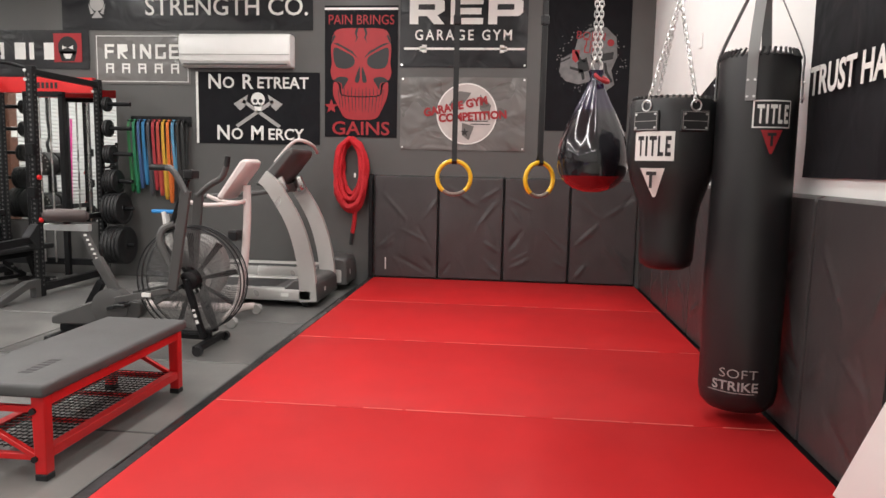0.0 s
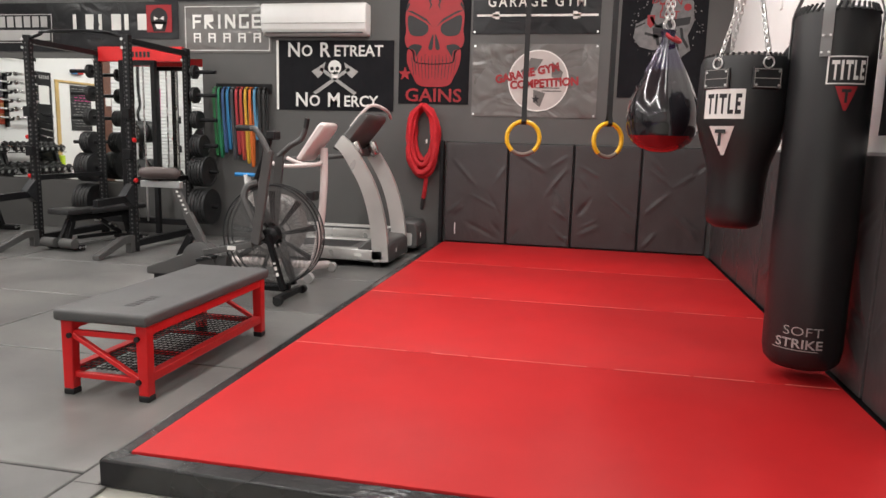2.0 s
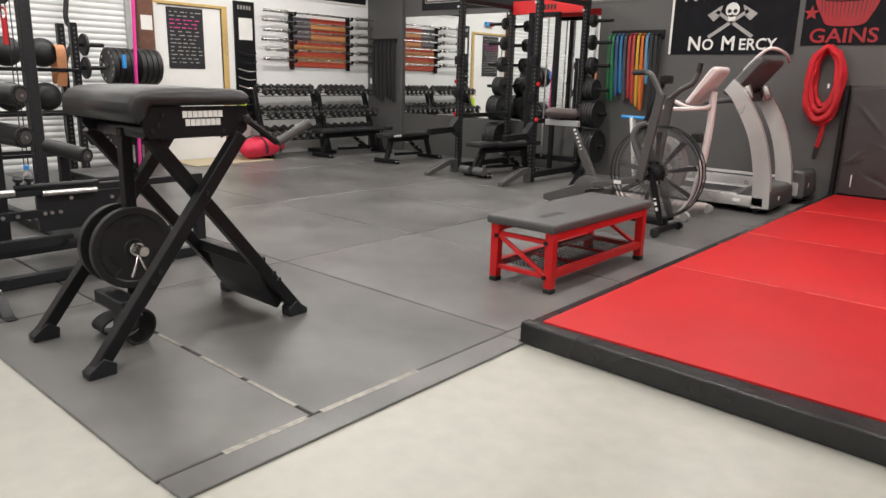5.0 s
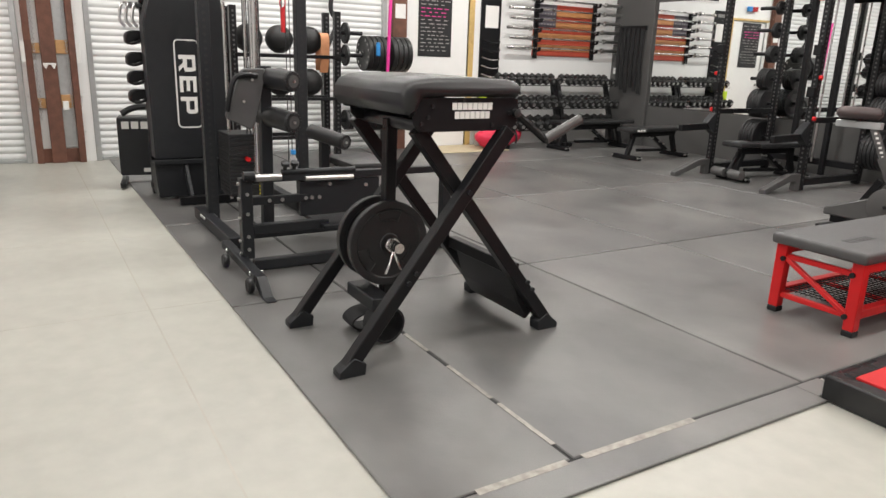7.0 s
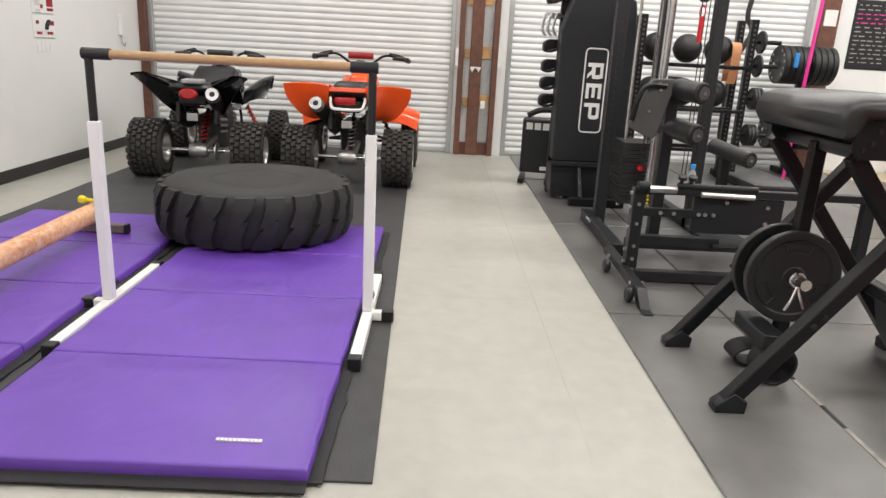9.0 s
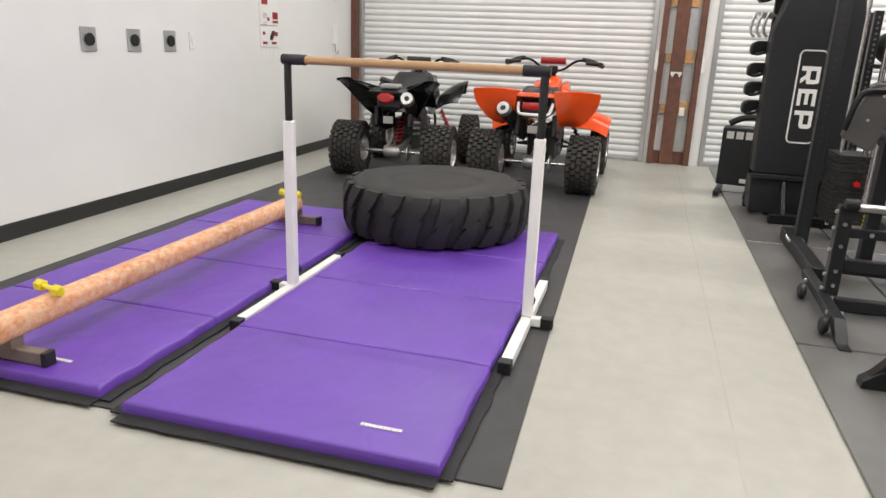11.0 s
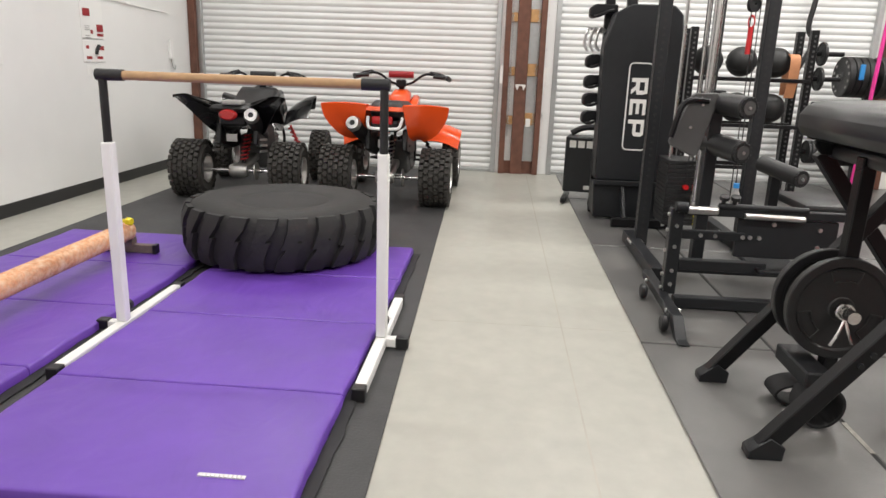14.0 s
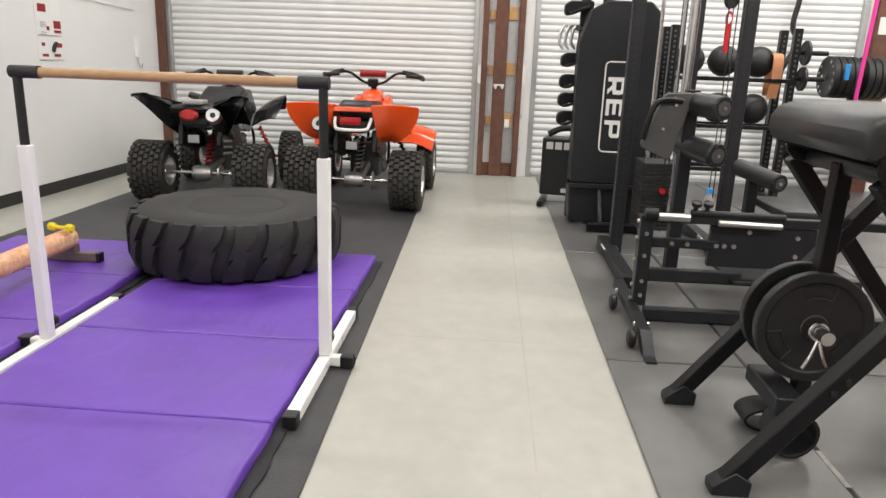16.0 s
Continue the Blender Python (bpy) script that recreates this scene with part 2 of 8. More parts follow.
def along(p, q, up=(0, 0, 1)):
    """A frame at p whose z runs to q."""
    p, q = Vector(p), Vector(q)
    z = (q - p).normalized()
    u = Vector(up)
    if abs(z.dot(u)) > 0.98:
        u = Vector((1, 0, 0))
    x = u.cross(z).normalized()
    y = z.cross(x)
    m = Matrix((x, y, z)).transposed().to_4x4()
    m.translation = p
    return m


def bar(bm, p, q, w, h=None, bev=0.004, up=(0, 0, 1)):
    """A square tube from p to q, w across and h in the up direction."""
    h = h or w
    return box(bm, -w / 2, w / 2, -h / 2, h / 2, 0, (Vector(q) - Vector(p)).length, bev, along(p, q, up))


def cyl(bm, p, q, r, r2=None, n=16):
    L = (Vector(q) - Vector(p)).length
    bmesh.ops.create_cone(bm, cap_ends=True, segments=n, radius1=r, radius2=r if r2 is None else r2, depth=L, matrix=along(p, q) @ Matrix.Translation((0, 0, L / 2)))
    return bm


def lathe(bm, prof, m=None, n=32, close=False):
    """Turns a profile of (radius, height) about z."""
    m = m or Matrix()
    rings = []
    for r, z in prof:
        rings.append([bm.verts.new(m @ Vector((r * math.cos(2 * math.pi * i / n), r * math.sin(2 * math.pi * i / n), z))) for i in range(n)])
    pairs = list(zip(rings, rings[1:])) + ([(rings[-1], rings[0])] if close else [])
    for a, b in pairs:
        for i in range(n):
            bm.faces.new((a[i], a[(i + 1) % n], b[(i + 1) % n], b[i]))
    if not close:
        if prof[0][0] > 1e-4:
            bm.faces.new(rings[0][::-1])
        if prof[-1][0] > 1e-4:
            bm.faces.new(rings[-1])
    return bm


def torus(bm, m, R, r, n=32, k=10, arc=1.0):
    prof = [(R + r * math.cos(2 * math.pi * j / k), r * math.sin(2 * math.pi * j / k)) for j in range(k)]
    if arc >= 1:
        return lathe(bm, prof, m, n, True)
    return tube(bm, [m @ Vector((R * math.cos(2 * math.pi * arc * i / n), R * math.sin(2 * math.pi * arc * i / n), 0)) for i in range(n + 1)], r, k)


def tube(bm, pts, r, k=8):
    """A round tube along a line of points."""
    pts = [Vector(p) for p in pts]
    rings = []
    side = None
    for i, p in enumerate(pts):
        d = (pts[min(i + 1, len(pts) - 1)] - pts[max(i - 1, 0)]).normalized()
        if side is None:
            side = d.orthogonal().normalized()
        side = (side - d * side.dot(d)).normalized()
        o = d.cross(side)
        rings.append([bm.verts.new(p + r * (math.cos(2 * math.pi * j / k) * side + math.sin(2 * math.pi * j / k) * o)) for j in range(k)])
    for a, b in zip(rings, rings[1:]):
        for j in range(k):
            bm.faces.new((a[j], a[(j + 1) % k], b[(j + 1) % k], b[j]))
    bm.faces.new(rings[0][::-1])
    bm.faces.new(rings[-1])
    return bm


def arc_pts(pts, n=8):
    """A smooth line through the given points."""
    pts = [Vector(p) for p in pts]
    out = []
    for i in range(len(pts) - 1):
        a, b, c, d = pts[max(i - 1, 0)], pts[i], pts[i + 1], pts[min(i + 2, len(pts) - 1)]
        for k in range(n):
            t = k / n
            out.append(0.5 * ((2 * b) + (c - a) * t + (2 * a - 5 * b + 4 * c - d) * t * t + (3 * b - a - 3 * c + d) * t ** 3))
    return out + [pts[-1]]


def band(bm, pts, w, th, across):
    """A flat strip along a line of points, w wide in the direction across."""
    pts, a = [Vector(p) for p in pts], Vector(across).normalized()
    rings = []
    for i, p in enumerate(pts):
        d = (pts[min(i + 1, len(pts) - 1)] - pts[max(i - 1, 0)]).normalized()
        o = d.cross(a).normalized()
        rings.append([bm.verts.new(p + a * s * w / 2 + o * t * th / 2) for s, t in ((-1, -1), (1, -1), (1, 1), (-1, 1))])
    for r, s in zip(rings, rings[1:]):
        for j in range(4):
            bm.faces.new((r[j], r[(j + 1) % 4], s[(j + 1) % 4], s[j]))
    bm.faces.new(rings[0][::-1])
    bm.faces.new(rings[-1])
    return bm


def poly(bm, pts, axis, a, b, bev=0.0):
    """A plate of the outline pts (two coordinates each), between a and b on the axis."""
    def at(p, v):
        return {"x": (v, p[0], p[1]), "y": (p[0], v, p[1]), "z": (p[0], p[1], v)}[axis]
    lo, hi = [bm.verts.new(at(p, a)) for p in pts], [bm.verts.new(at(p, b)) for p in pts]
    n = len(pts)
    fs = [bm.faces.new(lo), bm.faces.new(hi[::-1])]
    for i in range(n):
        fs.append(bm.faces.new((lo[i], hi[i], hi[(i + 1) % n], lo[(i + 1) % n])))
    bmesh.ops.recalc_face_normals(bm, faces=fs)
    if bev:
        bmesh.ops.bevel(bm, geom=list({e for f in fs for e in f.edges}), offset=bev, segments=1, affect="EDGES")
    return bm


def mesh(name, bm, smooth=35):
    me = bpy.data.meshes.new(name)
    bmesh.ops.recalc_face_normals(bm, faces=bm.faces)
    bm.to_mesh(me)
    bm.free()
    if smooth:
        me.shade_smooth()
        me.set_sharp_from_angle(angle=radians(smooth))
    return me


def part(name, bm, material, parent, label="", smooth=35):
    """ONE mesh under a thing or under a part."""
    me = bm if isinstance(bm, bpy.types.Mesh) else mesh(name, bm, smooth)
    if not me.materials:
        me.materials.append(material)
    ob = new(name, me)
    ob.parent = parent
    return tagged(ob, label)


def thing(name, m, label, category, group="", kind=""):
    ob = new(name)
    ob.empty_display_size = 0.1
    ob.matrix_world = m
    return tagged(ob, label, category, group, kind)


def whole(name, bm, material, label="", category="", group="", kind="", smooth=35, m=None):
    """A thing that is one plain mesh."""
    me = mesh(name, bm, smooth)
    me.materials.append(material)
    ob = new(name, me)
    if m:
        ob.matrix_world = m
    return tagged(ob, label, category, group, kind)


def lettering(text, size, material, parent, m, name="lettering", stretch=1.0, depth=0.001, spacing=1.0, bold=0.0, align="CENTER"):
    cu = bpy.data.curves.new(name, "FONT")
    cu.body, cu.size, cu.align_x, cu.align_y, cu.extrude, cu.space_character, cu.offset, cu.resolution_u = text, size, align, "CENTER", depth, spacing, bold, 3
    tmp = bpy.data.objects.new("tmp", cu)
    scene.collection.objects.link(tmp)
    me = bpy.data.meshes.new_from_object(tmp.evaluated_get(bpy.context.evaluated_depsgraph_get()))
    bpy.data.objects.remove(tmp)
    me.transform(m @ pose(0, 0, 0, 90, 0, 0) @ Matrix.Diagonal((stretch, 1, 1, 1)))
    me.materials.clear()
    me.materials.append(material)
    ob = new(name, me)
    ob.parent = parent
    return ob


NORTH, WEST, EAST, SOUTH = 0, 90, -90, 180

# ---- the setting ----
XW, XE, YS, YN = -9.1, 1.89, -4.36, 8.43
XE2 = 3.2

bm = BM()
box(bm, XW - 0.2, XE2 + 0.2, YS - 0.2, YN + 0.2, -0.15, 0)
whole("floor", bm, M_CONCRETE, "pale grey painted concrete floor, slightly worn", "floor", kind="structure")
bm = BM()
box(bm, XW - 0.2, XE2 + 0.2, YS - 0.2, YN + 0.2, CEIL, CEIL + 0.15)
whole("ceiling", bm, M_CEIL, "plain white ceiling", "ceiling", kind="structure")
bm = BM()
box(bm, XW - 0.2, XE2 + 0.2, YN, YN + 0.2, 0, CEIL)
wall_north = whole("wall_north", bm, M_GREYWALL, "dark grey painted wall hung with flags and banners", "wall", kind="structure")
bm = BM()
box(bm, XW - 0.2, XE2 + 0.2, YS - 0.2, YS, 0, CEIL)
whole("wall_south", bm, M_WHITEWALL, "plain white painted wall with black baseboard", "wall", kind="structure")
bm = BM()
box(bm, XE, XE + 0.2, 2.2, YN, 0, CEIL)
whole("wall_east", bm, M_WHITEWALL, "white wall above black vinyl pads", "wall", kind="structure")
bm = BM()
box(bm, XE2, XE2 + 0.2, YS, YN, 0, CEIL)
whole("wall_east_back", bm, M_WHITEWALL, "plain white wall closing the hall", "wall", kind="structure")
# west wall with its two roller-door openings and the personnel door
bm = BM()
D1, D2, DOOR, DTOP = (-4.28, -0.42), (0.24, 4.05), (4.42, 5.42), 2.2
RTOP = 3.2
for y0, y1, z0, z1 in ((YS, D1[0], 0, CEIL), (D1[0], D1[1], RTOP, CEIL), (D1[1], D2[0], 0, CEIL), (D2[0], D2[1], RTOP, CEIL), (D2[1], DOOR[0], 0, CEIL),
                       (DOOR[0], DOOR[1], DTOP, CEIL), (DOOR[1], YN, 0, CEIL)):
    box(bm, XW - 0.2, XW, y0, y1, z0, z1)
whole("wall_west", bm, M_WHITEWALL, "white wall with two roller doors and a plain door", "wall", kind="structure")
bm = BM()
box(bm, XW + 0.02, XE2, YS, YS + 0.012, 0, 0.11, 0.003)
whole("baseboard", bm, M_BASE, "black rubber baseboard along the white wall", "baseboard", kind="structure")
bm = BM()
box(bm, XW - 0.001, -8.24, 8.37, YN, 0, CEIL, 0.004)
whole("column", bm, M_GREYWALL, "dark grey boxed column in the corner", "column", kind="structure")
bm = BM()
box(bm, -8.2, -4.6, YN - 0.022, YN, 0.0, 0.66, 0.003)
whole("wall_panel", bm, M_GREYWALL, "dark grey skirting panel below the mirror", "panel", kind="structure")
bm = BM()
box(bm, -8.2, -4.45, YN - 0.012, YN - 0.002, 0.68, 2.28)
mirror = whole("wall_mirror", bm, M_MIRROR, "wide frameless gym mirror on the dark wall", "mirror", kind="structure", smooth=0)


def roller_door(name, y0, y1):
    """A steel curtain of ribbed slats between two guide rails."""
    t = thing(name, pose(XW - 0.06, 0, 0), "white painted steel roller door, closed, ribbed slats", "roller door", kind="structure")
    pitch = 0.078
    prof = [(0, 0), (0.004, 0.006), (0.013, 0.018), (0.017, 0.036), (0.013, 0.056), (0.004, 0.070), (0, pitch)]
    bm = BM()
    a = [bm.verts.new((x, y0, z)) for x, z in prof]
    b = [bm.verts.new((x, y1, z)) for x, z in prof]
    for i in range(len(prof) - 1):
        bm.faces.new((a[i], b[i], b[i + 1], a[i + 1]))
    me = mesh("slat", bm, 60)
    for k in range(int(RTOP / pitch) + 1):
        o = part("slat", me, M_SLAT, t)
        o.location.z = 0.03 + k * pitch
    bm = BM()
    box(bm, -0.01, 0.03, y0, y1, 0, 0.035, 0.004)
    part("bottom_bar", bm, M_GALV, t)
    for y in (y0, y1):
        bm = BM()
        box(bm, -0.03, 0.075, y - 0.03, y + 0.03, 0, RTOP, 0.004)
        part("guide_rail", bm, M_GALV, t)


roller_door("roller_door_1", D1[0] + 0.03, D1[1] - 0.03)
roller_door("roller_door_2", D2[0] + 0.03, D2[1] - 0.03)

# exposed stud bay between the roller doors
t = thing("door_post", pose(XW, 0, 0), "rust-brown steel post with wooden blocking between the roller doors", "post", kind="structure")
for y0, y1, x1, nm in ((-0.375, -0.305, 0.09, "side_post"), (0.055, 0.125, 0.09, "side_post"), (-0.225, -0.075, 0.07, "middle_post")):
    bm = BM()
    box(bm, 0.001, x1, y0, y1, 0, CEIL, 0.004)
    part(nm, bm, M_RUST, t)
for z in (0.62, 1.22, 1.86, 2.5):
    for y0, y1 in ((-0.303, -0.227), (-0.073, 0.053)):
        bm = BM()
        box(bm, 0.004, 0.045, y0, y1, z, z + (0.15 if y0 > -0.1 else 0.11), 0.004)
        part("wood_block", bm, M_WOOD, t)
for y in (-0.285, 0.035):
    bm = BM()
    for k in range(70):
        torus(bm, pose(0.055, y, 0.5 + k * 0.028, 90, 0, 90 * (k % 2)), 0.013, 0.0035, 8, 5)
    part("hoist_chain", bm, M_GALV, t)
bm = BM()
box(bm, 0.071, 0.082, -0.215, -0.085, 1.10, 1.118, 0.002)
for s in (-1, 1):
    poly(bm, [(-0.15 + s * 0.015, 1.10), (-0.15 + s * 0.065, 1.10), (-0.15 + s * 0.04, 1.05)], "x", 0.072, 0.084)
part("latch", bm, M_PRINTWHITE, t)
bm = BM()
box(bm, 0.002, 0.012, -0.073, 0.053, 0.17, CEIL, 0.002)
part("steel_back_plate", bm, M_GALV, t)
for y in (-0.395, 0.145):
    bm = BM()
    box(bm, 0.091, 0.097, y - 0.02, y + 0.02, 1.12, 1.34, 0.002)
    part("white_label", bm, M_PRINTWHITE, t)
    bm = BM()
    for z in (0.35, 0.75, 1.55, 1.95):
        cyl(bm, (0.0, y, z), (0.03, y, z), 0.010, n=8)
    part("rail_bolt", bm, M_BOLT, t)
bm = BM()
box(bm, 0.03, 0.06, -0.06, 0.0, 0.60, 0.70, 0.004)
part("junction_box", bm, M_WHITE, t)
bm = BM()
box(bm, 0.002, 0.03, -0.36, 0.12, 0.0, 0.16, 0.004)
part("sill_plate", bm, M_RUST, t)

# personnel door with its trim, and the brown post beside it
t = thing("door_1", pose(XW, 0, 0), "plain white door with a black whiteboard sheet, closed", "door", kind="structure")
bm = BM()
box(bm, -0.06, -0.012, DOOR[0] + 0.01, DOOR[1] - 0.01, 0.01, DTOP - 0.01, 0.003)
part("door_leaf", bm, M_WHITE, t)
bm = BM()
box(bm, -0.010, -0.003, 4.56, 5.12, 1.33, 2.17, 0.002)
board = part("notice_board", bm, M_DARKPRINTRECESS, t, "black board with rows of chalk writing")
random.seed(3)
for r in range(14):
    bm = BM()
    y = 4.60
    while y < 5.03:
        w = random.uniform(0.02, 0.09)
        box(bm, -0.002, 0.0, y, y + w, 2.10 - r * 0.053, 2.112 - r * 0.053)
        y += w + random.uniform(0.02, 0.06)
    part("writing_line", bm, M_PINKBAR if r in (2, 3, 4) else M_PRINTGREY, board)
bm = BM()
lathe(bm, [(0.0, 0), (0.022, 0.0), (0.012, 0.02), (0.026, 0.045), (0.024, 0.06), (0.0, 0.066)], pose(-0.012, 4.50, 1.0, 0, 90, 0), 16)
part("door_knob", bm, M_CHROME, t)
for y0, y1, z1 in ((DOOR[0] - 0.08, DOOR[0], DTOP), (DOOR[1], DOOR[1] + 0.09, DTOP)):
    bm = BM()
    box(bm, -0.06, 0.018, y0, y1, 0, z1, 0.004)
    part("door_jamb", bm, M_TRIM if y0 > 5 else M_WHITE, t)
bm = BM()
box(bm, -0.06, 0.018, DOOR[0] - 0.08, DOOR[1] + 0.09, DTOP, DTOP + 0.04, 0.004)
part("door_head", bm, M_TRIM, t)
bm = BM()
box(bm, XW + 0.001, XW + 0.11, 4.1, 4.32, 0, CEIL, 0.006)
whole("brown_post", bm, M_RUST, "rust-brown steel post beside the white door", "post", kind="structure")
bm = BM()
box(bm, XW + 0.02, XW + 0.75, 4.45, 5.75, 0.012, 0.024, 0.004)
whole("plywood_sheet", bm, M_PLY, "pale plywood sheet lying before the door", "plywood")

# concrete saw joints of the walkway
bm = BM()
box(bm, XW, -1.5, -0.017, -0.009, 0.0, 0.0006)
whole("walkway_joint", bm, M_JOINT, "faint tan joint line along the concrete walkway", "joint", kind="structure")
bm = BM()
for x in (-3.6, -5.2):
    box(bm, x, x + 0.004, -0.72, 0.36, 0.0, 0.0006)
whole("walkway_cross_joint", bm, M_JOINT, "fine cross joints in the concrete walkway", "joint", kind="structure")

# red training platform
t = thing("training_mat", pose(0, 0, 0), "bright red vinyl training mats on a low platform", "mat", kind="structure")
SEAMS = [2.345, 3.91, 5.42, 6.92, 8.37]
for a, b in zip(SEAMS, SEAMS[1:]):
    bm = BM()
    box(bm, -1.25, 1.80, a + 0.002, b - 0.002, 0.1, 0.121, 0.007, seg=2)
    part("mat_panel", bm, M_RED, t)
for y in SEAMS[1:-1]:
    bm = BM()
    pts = []
    x = -1.24
    while x < 1.78:
        w = random.uniform(0.12, 0.5)
        box(bm, x, min(x + w, 1.78), y - 0.004, y + 0.002, 0.1175, 0.1218)
        x += w + random.choice((0.0, 0.02, 0.15))
    part("seam_edge", bm, M_REDSEAM, t)
bm = BM()
box(bm, -1.30, 1.888, 2.348, 8.37, 0, 0.099)
part("deck", bm, M_STEEL, t)
bm = BM()
poly(bm, [(-1.335, 2.268), (1.885, 2.150), (1.885, 2.346), (-1.335, 2.346)], "z", 0, 0.113, 0.008)
part("front_edge", bm, M_BLACKTAPE, t, "wooden edge wrapped in glossy black tape")
bm = BM()
box(bm, -1.31, -1.252, 2.348, 8.37, 0.058, 0.115, 0.008)
part("side_edge", bm, M_BLACKTAPE, t)
bm = BM()
box(bm, -1.43, -1.31, 2.43, 8.40, 0.0125, 0.026, 0.006)
part("side_skirt", bm, M_BLACKTAPE, t)


# wall pads
def wall_pad(m, w, h, group, tag=False):
    """A foam pad in black vinyl with slack creases."""
    t = thing("wall_pad", m, "black vinyl foam wall pad with slack creases", "wall pad", group)
    bm = BM()
    nx, nz = 46, 70
    rnd = random.Random(round(m.translation.x * 31 + m.translation.y * 17))
    off = rnd.uniform(0, 50)
    creases = []
    for _ in range(9):
        left, low = rnd.random() < 0.5, rnd.random() < 0.6
        p = Vector((rnd.uniform(0.0, 0.10) if left else w - rnd.uniform(0.0, 0.10), rnd.uniform(0.03, 0.45) if low else h - rnd.uniform(0.03, 0.35)))
        ang = radians(rnd.uniform(25, 70))
        d = Vector(((1 if left else -1) * math.cos(ang), (1 if low else -1) * math.sin(ang)))
        creases.append((p, d, rnd.uniform(0.18, 0.5), rnd.uniform(0.012, 0.026), rnd.uniform(0.005, 0.013) * rnd.choice((1, 1, -1))))
    V = []
    for j in range(nz + 1):
        row = []
        for i in range(nx + 1):
            x, z = i / nx * w, j / nz * h
            k = min(1, min(x, w - x, z, h - z) / 0.022)
            d = 0.044 * math.sqrt(max(0.0, 1 - (1 - k) ** 2)) + 0.004 * noise.noise((x * 3 + off, z * 2.4, off)) * k
            for p, v, ln, wd, hg in creases:
                r = Vector((x, z)) - p
                a, c = r.dot(v), r.x * v.y - r.y * v.x + 0.05 * (r.dot(v)) ** 2
                if 0 < a < ln:
                    d += hg * k * math.exp(-(c / wd) ** 2) * math.sin(math.pi * a / ln)
            row.append(bm.verts.new((x - w / 2 + (0.006 if i == 0 else -0.006 if i == nx else 0), -0.012 - d, z)))
        V.append(row)
    for j in range(nz):
        for i in range(nx):
            bm.faces.new((V[j][i], V[j][i + 1], V[j + 1][i + 1], V[j + 1][i]))
    rim = [V[0][i] for i in range(nx + 1)] + [V[j][nx] for j in range(1, nz + 1)] + [V[nz][i] for i in range(nx - 1, -1, -1)] + [V[j][0] for j in range(nz - 1, 0, -1)]
    back = [bm.verts.new((v.co.x, 0, v.co.z)) for v in rim]
    n = len(rim)
    for i in range(n):
        bm.faces.new((rim[i], back[i], back[(i + 1) % n], rim[(i + 1) % n]))
    part("cover", bm, M_PAD, t, smooth=60)
    for sx in (-1, 1):
        bm = BM()
        tube(bm, [(sx * (w / 2 - 0.004), -0.010, 0.01), (sx * (w / 2 - 0.004), -0.013, h / 2), (sx * (w / 2 - 0.004), -0.010, h - 0.01)], 0.004, 6)
        part("edge_seam", bm, M_STRAP, t)
    if tag:
        bm = BM()
        box(bm, -w / 2 + 0.135, -w / 2 + 0.147, -0.062, -0.054, 0.10, 0.24, 0.001)
        part("maker_tag", bm, M_PRINTWHITE, t, "small white sewn tag")
    return t


for i in range(4):
    wall_pad(pose(-1.25 + 0.3813 + 0.7625 * i, YN, 0.122, 0, 0, NORTH), 0.7625, 1.215, "pads on the back wall", i == 0)
for i in range(8):
    wall_pad(pose(XE, 8.36 - 0.3813 - 0.7625 * i, 0.10, 0, 0, EAST), 0.7625, 1.245, "pads on the side wall")
bm = BM()
box(bm, -1.31, -1.265, YN - 0.09, YN, 0.03, 1.34, 0.004)
whole("edge_board", bm, M_STEEL, "black upright board at the end of the pads", "board", kind="structure")
# pale panel leaning past the end of the pads
t = thing("leaning_panel", pose(0, 0, 0.121), "off-white board leaning by the platform edge", "board")
bm = BM()
poly(bm, [(2.43, 0.0), (3.18, 0.0), (2.68, 0.78), (2.43, 0.78)], "x", 1.745, 1.80, 0.004)
part("sheet", bm, M_WHITEWALL, t)

# purple mats on black rubber
bm = BM()
poly(bm, [(-9.05, -3.72), (-1.83, -3.72), (-1.83, -0.757), (-9.05, -0.915)], "z", 0.0, 0.01, 0.002)
whole("rubber_runner", bm, M_RUBBER2, "black ribbed rubber sheet under the purple mats", "rubber sheet", kind="structure")


